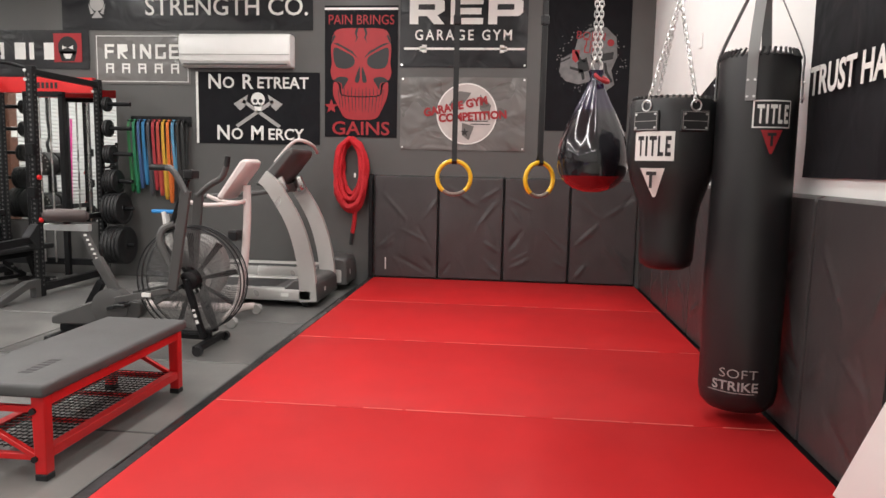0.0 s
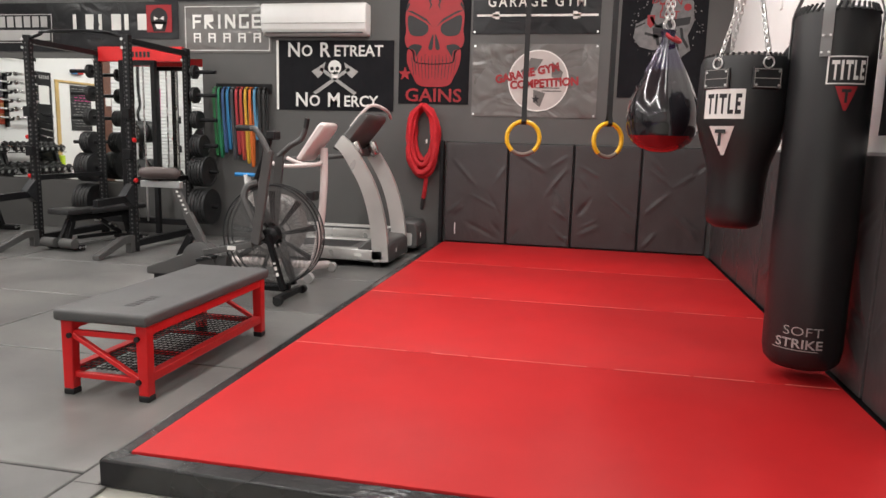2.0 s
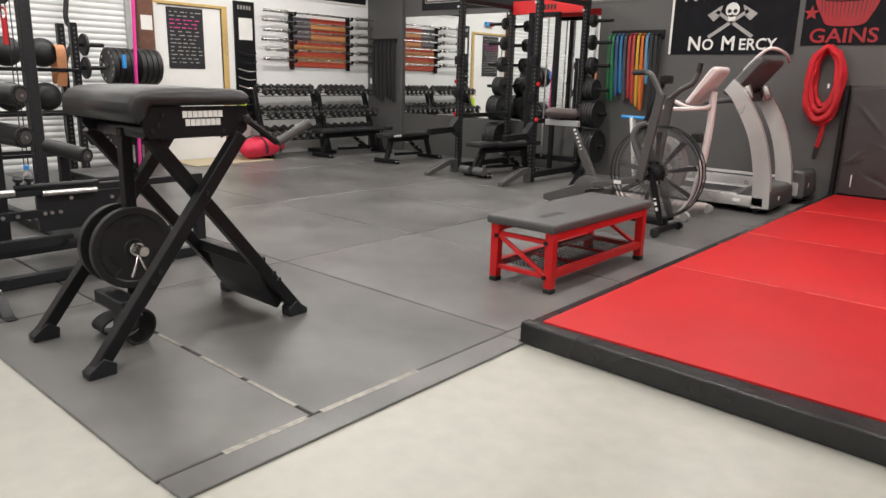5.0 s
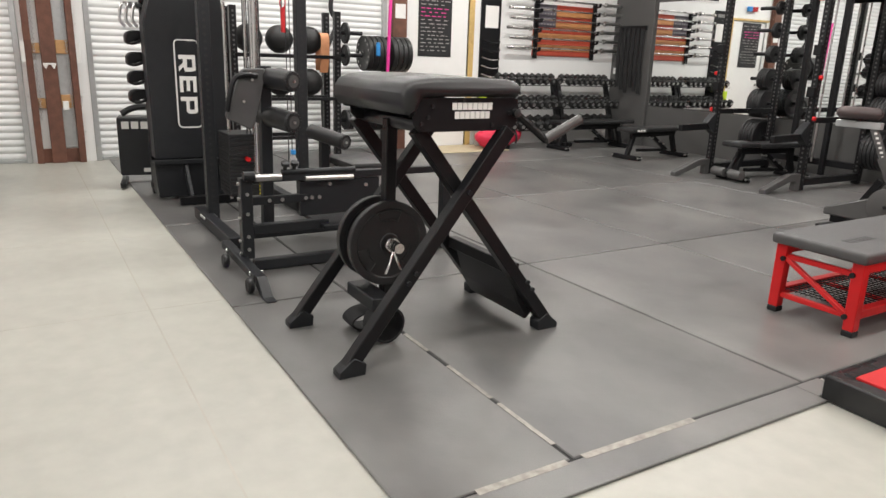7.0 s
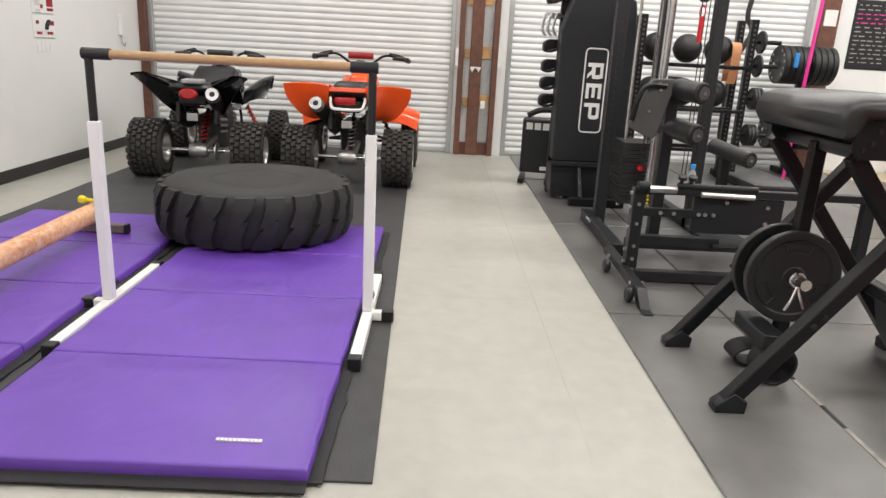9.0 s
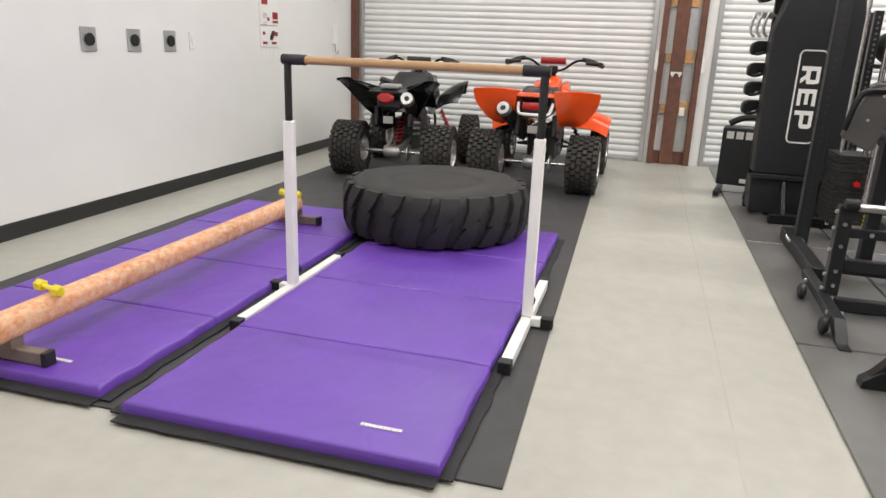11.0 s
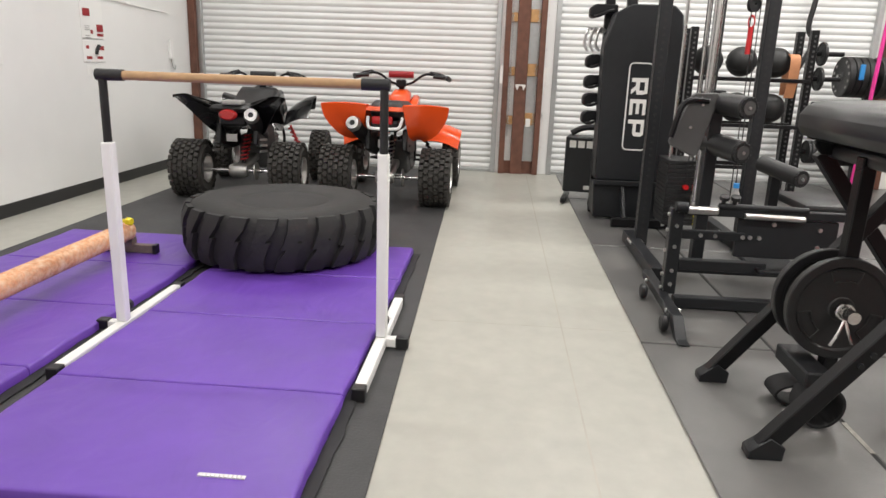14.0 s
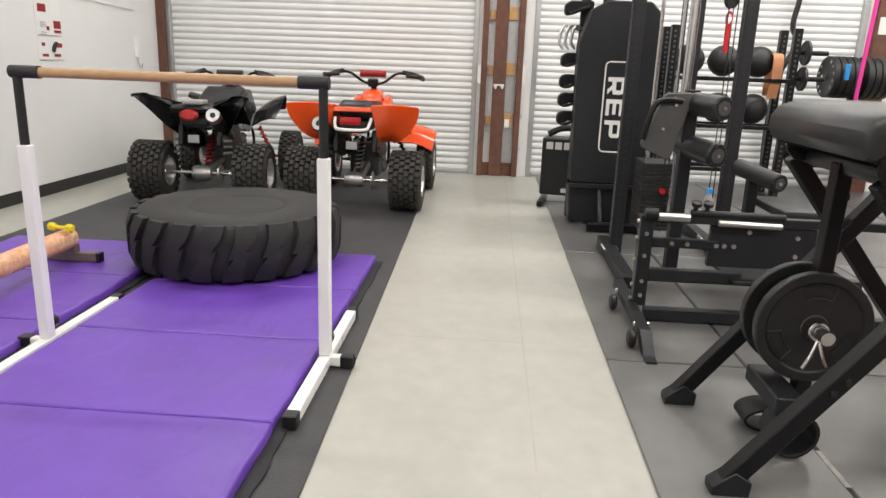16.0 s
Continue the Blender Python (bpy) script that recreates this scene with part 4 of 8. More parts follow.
shape("block_mark", f, M_PRINTWHITE, [[(-0.47 + k * 0.162 + a, b) for a, b in q] for k, q in enumerate((
    [(0, 0), (0, 0.17), (0.12, 0.17), (0.12, 0.14), (0.03, 0.14), (0.03, 0.10), (0.11, 0.10), (0.11, 0.07), (0.03, 0.07), (0.03, 0)],
    [(0, 0), (0, 0.17), (0.12, 0.17), (0.13, 0.09), (0.06, 0.07), (0.13, 0), (0.09, 0), (0.03, 0.06), (0.03, 0)],
    [(0.03, 0), (0.03, 0.17), (0.06, 0.17), (0.06, 0)],
    [(-0.04, 0), (-0.04, 0.17), (0, 0.17), (0.07, 0.06), (0.07, 0.17), (0.10, 0.17), (0.10, 0), (0.07, 0), (-0.01, 0.11), (-0.01, 0)],
    [(-0.01, 0), (-0.01, 0.17), (0.12, 0.17), (0.12, 0.14), (0.02, 0.14), (0.02, 0.03), (0.09, 0.03), (0.09, 0.08), (0.12, 0.08), (0.12, 0)],
    [(0.0, 0), (0.0, 0.17), (0.13, 0.17), (0.13, 0.14), (0.03, 0.14), (0.03, 0.1), (0.11, 0.1), (0.11, 0.07), (0.03, 0.07), (0.03, 0.03), (0.13, 0.03), (0.13, 0)]))])
rects("small_mark", f, M_PRINTWHITE, [(-0.46 + k * 0.205 + a, -0.46 + k * 0.205 + b, z0, z1) for k in range(5) for a, b, z0, z1 in ((0, 0.10, -0.075, -0.055), (0, 0.022, -0.17, -0.075), (0.078, 0.10, -0.17, -0.075), (0.022, 0.078, -0.12, -0.10))])
f = cloth("bar_banner", on_wall(-6.72, 2.68), 2.2, 0.62, M_VINYLBLACK, "black vinyl banner with a grey block mark", "banner", wave=0.006, seed=9)
rects("block_mark", f, M_PRINTGREY, [(-0.98 + k * 0.13, -0.98 + k * 0.13 + 0.10, 0.0, 0.14) for k in range(8)] + [(-0.98, 0.06, -0.17, -0.035)])
outline("border", f, M_PRINTGREY, -1.03, 0.10, -0.20, 0.17, 0.012)
f = cloth("rack_banner", on_wall(7.12, 2.90, WEST), 2.45, 0.86, M_CLOTH, "black cloth banner with white border and block mark", seed=10)
rects("border", f, M_PRINTWHITE, [(-1.225, 1.225, -0.43, -0.40), (1.19, 1.225, -0.40, 0.43), (-1.225, -1.19, -0.40, 0.43)])
shape("block_mark", f, M_PRINTWHITE, [disc(-0.05, 0.03, 0.2, 20), [(0.25, -0.17), (0.25, 0.23), (0.34, 0.23), (0.34, -0.07), (0.50, -0.07), (0.50, 0.23), (0.59, 0.23), (0.59, -0.17)],
                                      [(0.68, -0.17), (0.68, 0.23), (1.0, 0.23), (1.0, 0.15), (0.78, 0.15), (0.78, 0.07), (0.98, 0.07), (0.98, -0.01), (0.78, -0.01), (0.78, -0.09), (1.0, -0.09), (1.0, -0.17)], disc(-0.6, 0.03, 0.2, 20)])
f = cloth("trust_flag", on_wall(3.26, 1.98, EAST), 1.62, 1.10, M_CLOTH, "black cloth flag with slanted white lettering", wave=0.012, seed=11)
lettering("TRUST HARD", 0.195, M_PRINTWHITE, f, pose(-0.76, -0.034, -0.08, 0, 0, 0) @ Matrix.Shear("XZ", 4, (0.18, 0)), stretch=0.82, bold=0.004, align="LEFT")
f = thing("draped_flag", on_wall(6.3, 1.86, EAST), "black cloth drape hung askew on the white wall", "flag", "flags and banners on the walls")
bm = BM()
poly(bm, [(-1.0, -0.40), (1.0, -0.40), (1.0, 0.42), (-1.0, -0.05)], "y", -0.02, -0.008, 0.003)
part("sheet", bm, M_CLOTH, f)
t = thing("wall_switch", on_wall(6.35, 2.52, EAST), "small white switch plate on the wall", "switch")
bm = BM()
box(bm, -0.035, 0.035, -0.012, 0, -0.06, 0.06, 0.004)
part("plate", bm, M_WHITE, t)

# split air conditioner
t = thing("air_conditioner", on_wall(-2.885, 2.735), "white wall-mounted split air conditioner unit", "air conditioner")
bm = BM()
prof = [(0, -0.18), (-0.13, -0.18), (-0.20, -0.12), (-0.215, 0.02), (-0.21, 0.15), (-0.18, 0.185), (0, 0.185)]
poly(bm, prof, "x", -0.665, 0.665, 0.012)
part("housing", bm, M_WHITE, t)
bm = BM()
box(bm, -0.62, 0.62, -0.19, -0.16, -0.165, -0.15, 0.003)
part("louvre", bm, M_GREYPLASTIC, t)
bm = BM()
box(bm, -0.66, 0.66, -0.2175, -0.2135, -0.055, -0.049)
part("panel_seam", bm, M_PRINTGREY, t)

# loop bands on a wall rack
t = thing("band_rack", on_wall(-3.885, 1.88), "black wall rack hung with coloured loop bands", "band rack")
bm = BM()
box(bm, -0.38, 0.38, -0.02, 0, -0.02, 0.10, 0.003)
part("back_plate", bm, M_STEEL, t)
BANDS = [((0.02, 0.16, 0.05), 0.80), ((0.02, 0.22, 0.10), 0.82), ((0.05, 0.12, 0.28), 0.76), ((0.03, 0.20, 0.42), 0.72), ((0.06, 0.06, 0.07), 0.84), ((0.42, 0.03, 0.04), 0.78), ((0.50, 0.06, 0.04), 0.84), ((0.65, 0.36, 0.03), 0.88), ((0.72, 0.16, 0.02), 0.92), ((0.10, 0.30, 0.48), 0.6), ((0.02, 0.02, 0.02), 0.95), ((0.02, 0.02, 0.02), 0.9)]
for k, (c, ln) in enumerate(BANDS):
    x = -0.34 + k * 0.061
    bm = BM()
    cyl(bm, (x, -0.02, 0.03), (x, -0.16, 0.035), 0.008, n=8)
    part("peg", bm, M_STEEL, t)
    bm = BM()
    band(bm, arc_pts([(x, -0.05, 0.035 - ln), (x, -0.035, -0.2), (x, -0.035, 0.0), (x, -0.09, 0.052), (x, -0.145, 0.0), (x, -0.145, -0.2), (x + 0.008, -0.10, 0.03 - ln), (x, -0.05, 0.035 - ln)], 6), 0.034, 0.006, (1, 0, 0))
    part("loop_band", bm, mat("loop_band_%d" % k, tuple(v * 0.8 for v in c), 0.6, var=0.12, scale=20), t)

# coiled battle rope on a hook
t = thing("battle_rope", on_wall(-1.52, 1.72), "thick red braided rope coiled on a wall hook", "rope")
bm = BM()
cyl(bm, (0, 0, 0), (0, -0.16, 0.01), 0.012, n=10)
part("hook", bm, M_STEEL, t)
random.seed(7)
for k in range(5):
    w, d, lo = 0.115 + 0.016 * ((k * 2) % 5), -0.05 - 0.026 * k, -0.60 - 0.055 * ((k * 2) % 5) + random.uniform(-0.03, 0.03)
    bm = BM()
    tube(bm, arc_pts([(0, d, 0.03), (w * 0.8, d, -0.10), (w, d - 0.01, lo * 0.5), (w * 0.75, d, lo * 0.85), (0, d - 0.02, lo), (-w * 0.75, d, lo * 0.85), (-w, d + 0.01, lo * 0.5), (-w * 0.8, d, -0.10), (0, d, 0.03)], 6), 0.033, 10)
    for v in bm.verts:
        v.co += 0.011 * noise.noise_vector(v.co * 38) + 0.02 * noise.noise_vector(v.co * 6 + Vector((k * 3.1, 0, 0)))
    part("rope_loop", bm, M_ROPE, t)
bm = BM()
tube(bm, arc_pts([(0.05, -0.10, -0.80), (0.035, -0.08, -0.95), (0.01, -0.06, -1.08)], 5), 0.026, 8)
part("rope_tail", bm, M_ROPE, t)
bm = BM()
cyl(bm, (0.01, -0.06, -1.07), (-0.01, -0.05, -1.22), 0.026, 0.02, 10)
part("rope_end", bm, M_STRAP, t, "black heat-shrunk rope end")
for x, z in ((-0.16, -0.33), (0.05, -0.42)):
    bm = BM()
    box(bm, x, x + 0.022, -0.172, -0.165, z, z + 0.05, 0.002)
    part("rope_label", bm, M_PRINTWHITE, t)


# ---- hanging bags and rings ----
def chain(bm, p, q, r=0.014, th=0.0035):
    p, q = Vector(p), Vector(q)
    n = max(2, int((q - p).length / (r * 1.75)))
    f0 = along(p, q)
    L = (q - p).length
    for k in range(n):
        m = f0 @ Matrix.Translation((0, 0, (k + 0.5) * L / n)) @ pose(0, 0, 0, 0, 0, 90 * (k % 2)) @ pose(0, 0, 0, 90, 0, 0) @ Matrix.Diagonal((0.75, 1.25, 1, 1))
        torus(bm, m, r, th, 10, 5)


t = thing("teardrop_bag", pose(0.866, 4.7, 0), "glossy black teardrop water bag with red base, hung by chain", "punching bag")
prof = [(0.0, 1.306), (0.07, 1.312), (0.13, 1.335), (0.175, 1.37), (0.20, 1.41)]
bm = BM()
lathe(bm, prof + [(0.0, 1.415)], None, 40)
part("base", bm, M_SPEEDRED, t)
bm = BM()
n = 40
rings = []
for r, z in [(0.201, 1.41), (0.215, 1.46), (0.22, 1.52), (0.212, 1.58), (0.19, 1.65), (0.155, 1.73), (0.115, 1.81)]:
    rings.append([bm.verts.new(((r + 0.010 * (math.sin(7 * a) + 0.7 * math.sin(11 * a + 1.3)) * max(0, (z - 1.45)) * 3) * math.cos(a), (r + 0.010 * (math.sin(7 * a) + 0.7 * math.sin(11 * a + 1.3)) * max(0, (z - 1.45)) * 3) * math.sin(a), z)) for a in [2 * math.pi * i / n for i in range(n)]])
for a, b in zip(rings, rings[1:]):
    for i in range(n):
        bm.faces.new((a[i], a[(i + 1) % n], b[(i + 1) % n], b[i]))
part("shell", bm, M_SPEEDBAG, t, smooth=80)
bm = BM()
rings = []
for r, z in [(0.116, 1.808), (0.08, 1.88), (0.05, 1.95), (0.032, 2.0), (0.045, 2.05)]:
    rings.append([bm.verts.new((r * (1 + 0.09 * math.sin(7 * a) + 0.06 * math.sin(11 * a + 1.3)) * math.cos(a), r * (1 + 0.09 * math.sin(7 * a) + 0.06 * math.sin(11 * a + 1.3)) * math.sin(a), z)) for a in [2 * math.pi * i / n for i in range(n)]])
for a, b in zip(rings, rings[1:]):
    for i in range(n):
        bm.faces.new((a[i], a[(i + 1) % n], b[(i + 1) % n], b[i]))
part("gathered_neck", bm, M_SPEEDBLUE, t, smooth=80)
bm = BM()
torus(bm, pose(0, 0, 2.08, 90, 0, 30), 0.036, 0.009, 20, 8)
part("shackle", bm, M_CHROME, t)
bm = BM()
torus(bm, pose(0.03, -0.03, 2.0, 20, 30, 0), 0.045, 0.012, 14, 6)
part("cord_wrap", bm, M_PRINTRED, t, "red cord tied round the neck")
bm = BM()
for dx in (-0.016, 0.016):
    chain(bm, (dx, 0, 2.10), (dx * 0.5, 0, CEIL), 0.017, 0.0045)
part("hanging_chain", bm, M_BOLT, t)


def bag_mark(t, R, zc, w, h, ang, frame_mat, dark_mat, name="bag_label", inset=None):
    """A curved label with bar lettering wrapped round the bag."""
    bm = BM()
    N = 10
    a0, a1 = ang - w / (2 * R), ang + w / (2 * R)
    lo = [bm.verts.new(((R + 0.003) * math.cos(a0 + (a1 - a0) * i / N), (R + 0.003) * math.sin(a0 + (a1 - a0) * i / N), zc - h / 2)) for i in range(N + 1)]
    hi = [bm.verts.new((v.co.x, v.co.y, zc + h / 2)) for v in lo]
    for i in range(N):
        bm.faces.new((lo[i], lo[i + 1], hi[i + 1], hi[i]))
    r = bmesh.ops.extrude_face_region(bm, geom=bm.faces[:])
    bmesh.ops.translate(bm, vec=(-0.004 * math.cos(ang), -0.004 * math.sin(ang), 0), verts=[v for v in r["geom"] if isinstance(v, bmesh.types.BMVert)])
    lab = part(name, bm, frame_mat, t, "rectangular printed bag label")
    if inset:
        bm = BM()
        q0, q1 = [], []
        for i in range(N + 1):
            a = ang + (i / N - 0.5) * w * 0.93 / R
            q0.append(bm.verts.new(((R + 0.0038) * math.cos(a), (R + 0.0038) * math.sin(a), zc - h * 0.45)))
            q1.append(bm.verts.new(((R + 0.0038) * math.cos(a), (R + 0.0038) * math.sin(a), zc + h * 0.45)))
        for i in range(N):
            bm.faces.new((q0[i], q0[i + 1], q1[i + 1], q1[i]))
        part("label_field", bm, inset, lab)
    bm = BM()
    marks = [(-0.40, -0.22, 0.2, 0.34), (-0.335, -0.285, -0.34, 0.2), (-0.18, -0.12, -0.34, 0.34), (-0.08, 0.10, 0.2, 0.34), (-0.015, 0.035, -0.34, 0.2), (0.13, 0.18, -0.34, 0.34), (0.18, 0.26, -0.34, -0.20), (0.30, 0.35, -0.34, 0.34), (0.35, 0.43, 0.2, 0.34), (0.35, 0.41, -0.07, 0.07), (0.35, 0.43, -0.34, -0.20)]
    for u0, u1, v0, v1 in marks:
        b0, b1 = ang + u0 * w / R, ang + u1 * w / R
        q = [bm.verts.new(((R + 0.0045) * math.cos(a), (R + 0.0045) * math.sin(a), zc + v * h)) for a, v in ((b0, v0), (b1, v0), (b1, v1), (b0, v1))]
        bm.faces.new(q)
    part("label_mark", bm, dark_mat, lab)


t = thing("angle_bag", pose(1.25, 4.28, 0), "black leather tapered uppercut bag hung by four chains", "punching bag")
bm = BM()
lathe(bm, [(0.0, 0.90), (0.10, 0.905), (0.135, 0.925), (0.148, 0.96), (0.15, 1.05), (0.155, 1.18), (0.17, 1.27), (0.215, 1.40), (0.238, 1.50), (0.24, 1.62), (0.236, 1.80), (0.225, 1.83), (0.0, 1.835)], None, 44)
part("body", bm, M_BAG, t, smooth=50)
bm = BM()
for k in range(44):
    a = 2 * math.pi * k / 44
    cyl(bm, (0.222 * math.cos(a), 0.222 * math.sin(a), 1.80), (0.215 * math.cos(a + 0.06), 0.215 * math.sin(a + 0.06), 1.845), 0.008, n=6)
part("lacing", bm, M_STRAP, t)
bm = BM()
lathe(bm, [(0.0, 1.852), (0.15, 1.85), (0.205, 1.842), (0.216, 1.83), (0.0, 1.828)], None, 44)
part("top_cover", bm, M_BAGTOP, t, "dull brown-grey laced cover", smooth=50)
for k in range(4):
    a = radians((-137, -75, 43, 105)[k])
    d = Vector((math.cos(a), math.sin(a), 0))
    s = Vector((-math.sin(a), math.cos(a), 0))
    bm = BM()
    f0 = Matrix((s, d * 1, Vector((0, 0, 1)))).transposed().to_4x4()
    f0.translation = d * 0.238
    box(bm, -0.078, 0.078, -0.01, 0.006, 1.655, 1.765, 0.004, f0)
    pl = part("chain_patch", bm, M_BAG, t, "riveted leather patch")
    bm = BM()
    for z in (1.664, 1.708, 1.755):
        box(bm, -0.07, 0.07, 0.006, 0.0075, z, z + 0.003, 0, f0)
    for u in (-0.071, 0.068):
        box(bm, u, u + 0.003, 0.006, 0.0075, 1.664, 1.758, 0, f0)
    part("stitching", bm, M_PRINTGREY, pl)
    bm = BM()
    for u in (-0.06, 0.06):
        for z in (1.675, 1.745):
            cyl(bm, f0 @ Vector((u, 0.004, z)), f0 @ Vector((u, 0.011, z)), 0.006, n=8)
    part("rivet", bm, M_BOLT, pl)
    bm = BM()
    torus(bm, f0 @ pose(0, 0.004, 1.79, 90, 0, 0), 0.028, 0.0045, 12, 6)
    part("d_ring", bm, M_BOLT, pl)
    bm = BM()
    chain(bm, d * 0.23 + Vector((0, 0, 1.81)), d * 0.01 + Vector((0, 0, 2.36)))
    part("hanging_chain", bm, M_BOLT, t)
bm = BM()
torus(bm, pose(0, 0, 2.39, 90, 0, 0), 0.03, 0.006, 16, 6)
chain(bm, (0, 0, 2.42), (0, 0, CEIL), 0.016, 0.004)
part("top_chain", bm, M_BOLT, t)
bag_mark(t, 0.238, 1.578, 0.225, 0.155, radians(-126), M_PRINTWHITE, M_DARKPRINTRECESS)


def bag_triangle(t, R, zc, s, ang, m0, m1, lower=None):
    """A printed triangle with a dark T, wrapped on the bag; lower is the radius at its tip."""
    lower = lower or R
    bm = BM()
    N, K = 10, 6
    rows = []
    for j in range(K + 1):
        f = j / K
        z, half, rr = zc + s * (0.55 - 1.1 * f), s * (0.5 - 0.44 * f), R + (lower - R) * f + 0.005
        rows.append([bm.verts.new((rr * math.cos(ang + half * (2 * i / N - 1) / rr), rr * math.sin(ang + half * (2 * i / N - 1) / rr), z)) for i in range(N + 1)])
    for a, b in zip(rows, rows[1:]):
        for i in range(N):
            bm.faces.new((a[i], b[i], b[i + 1], a[i + 1]))
    p = part("triangle_mark", bm, m0, t, "small printed triangle")
    bm = BM()
    for u0, u1, z0, z1 in ((-0.2, 0.2, 0.28, 0.42), (-0.06, 0.06, -0.2, 0.28)):
        bm.faces.new([bm.verts.new(((R + 0.008) * math.cos(ang + u * s / R), (R + 0.008) * math.sin(ang + u * s / R), zc + z * s)) for u, z in ((u0, z0), (u1, z0), (u1, z1), (u0, z1))])
    part("triangle_letter", bm, m1, p)


bag_triangle(t, 0.233, 1.385, 0.14, radians(-126), M_PRINTWHITE, M_DARKPRINTRECESS, 0.186)

t = thing("heavy_bag", pose(1.618, 4.06, 0), "tall black vinyl heavy bag hung by grey straps", "punching bag")
bm = BM()
R = 0.198
lathe(bm, [(0.0, 0.185), (0.10, 0.188), (0.155, 0.205), (0.187, 0.24), (R, 0.30), (R, 0.5), (R + 0.004, 0.9), (R, 1.3), (R - 0.002, 1.7), (R - 0.004, 1.98), (R - 0.012, 2.03), (0.13, 2.05), (0.0, 2.052)], None, 48)
part("body", bm, M_BAG, t, smooth=50)
bm = BM()
for k in range(40):
    a = 2 * math.pi * k / 40
    cyl(bm, (0.19 * math.cos(a), 0.19 * math.sin(a), 2.02), (0.17 * math.cos(a + 0.08), 0.17 * math.sin(a + 0.08), 2.06), 0.007, n=6)
part("lacing", bm, M_STRAP, t)
for k in range(4):
    a = radians(-117 + 90 * k)
    d = Vector((math.cos(a), math.sin(a), 0))
    s = Vector((-math.sin(a), math.cos(a), 0))
    bm = BM()
    band(bm, arc_pts([d * 0.206 + Vector((0, 0, 1.80)), d * 0.203 + Vector((0, 0, 1.95)), d * 0.196 + Vector((0, 0, 2.05)), d * 0.10 + Vector((0, 0, 2.28)), d * 0.02 + Vector((0, 0, 2.46))], 4), 0.05, 0.005, s)
    st = part("strap", bm, M_GREYSTRAP, t, "grey webbing strap")
    bm = BM()
    for u in (-0.016, 0.016):
        for z in (1.82, 1.90):
            cyl(bm, d * 0.206 + s * u + Vector((0, 0, z)), d * 0.214 + s * u + Vector((0, 0, z)), 0.006, n=8)
    part("rivet", bm, M_BOLT, st)
bm = BM()
torus(bm, pose(0, 0, 2.49, 90, 0, 0), 0.032, 0.007, 16, 6)
chain(bm, (0, 0, 2.53), (0, 0, CEIL), 0.017, 0.0045)
part("top_chain", bm, M_BOLT, t)
bag_mark(t, R + 0.002, 1.735, 0.185, 0.135, radians(-86), M_PRINTWHITE, M_PRINTWHITE, inset=M_DARKPRINTRECESS)
bag_triangle(t, R + 0.001, 1.60, 0.105, radians(-86), M_PRINTRED, M_DARKPRINTRECESS)
for text, size, zc, st, u in (("SOFT", 0.068, 0.418, 1.2, 0.035), ("STRIKE", 0.068, 0.352, 1.1, 0.02)):
    ob = lettering(text, size, M_PRINTGREY, t, pose(0, 0, 0), name="side_print", stretch=st, depth=0.0006, bold=0.001 if text == "STRIKE" else -0.0006)
    for v in ob.data.vertices:
        ang = radians(-117) + (v.co.x + u) / R
        rr = R + 0.0045 - v.co.y
        v.co = (rr * math.cos(ang), rr * math.sin(ang), zc + v.co.z)
bm = BM()
for k in range(10):
    a0, a1 = [radians(-117) + (-0.115 + 0.023 * (k + q)) / R for q in (0, 1)]
    bm.faces.new([bm.verts.new(((R + 0.005) * math.cos(a), (R + 0.005) * math.sin(a), z)) for a, z in ((a0, 0.318), (a1, 0.318), (a1, 0.322), (a0, 0.322))])
bmesh.ops.remove_doubles(bm, verts=bm.verts, dist=0.0005)
part("print_rule", bm, M_PRINTGREY, t, "thin grey printed line")


def gym_ring(x, turn):
    t = thing("gymnastic_ring", pose(x, 4.87, 1.375, 0, 0, turn), "yellow gymnastic ring hanging on a black strap", "gymnastic ring", "pair of gymnastic rings")
    R, r = 0.110, 0.0145
    bm = BM()
    tube(bm, [(R * math.cos(a), 0, R * math.sin(a)) for a in [radians(-50 + 280 * i / 36) for i in range(37)]], r, 10)
    part("yellow_grip", bm, M_RINGYELLOW, t, smooth=60)
    bm = BM()
    tube(bm, [(R * math.cos(a), 0, R * math.sin(a)) for a in [radians(230 + 80 * i / 14) for i in range(15)]], r * 0.95, 10)
    part("bare_arc", bm, M_BAREWOOD, t, "bare dark wood part of the ring", smooth=60)
    bm = BM()
    band(bm, [(0, 0.004, R - 0.02), (0, 0.022, R), (0, 0.006, R + 0.05), (0, 0.0, CEIL - 1.375)], 0.034, 0.005, (1, 0, 0))
    band(bm, [(0, -0.004, R - 0.02), (0, -0.022, R), (0, -0.006, R + 0.05), (0, -0.006, CEIL - 1.375)], 0.034, 0.005, (1, 0, 0))
    part("strap", bm, M_STRAP, t)
    bm = BM()
    box(bm, -0.024, 0.024, -0.018, 0.014, 0.98, 1.04, 0.004)
    part("buckle", bm, M_STEELG, t)


gym_ring(-0.011, 8)
gym_ring(0.548, 34)


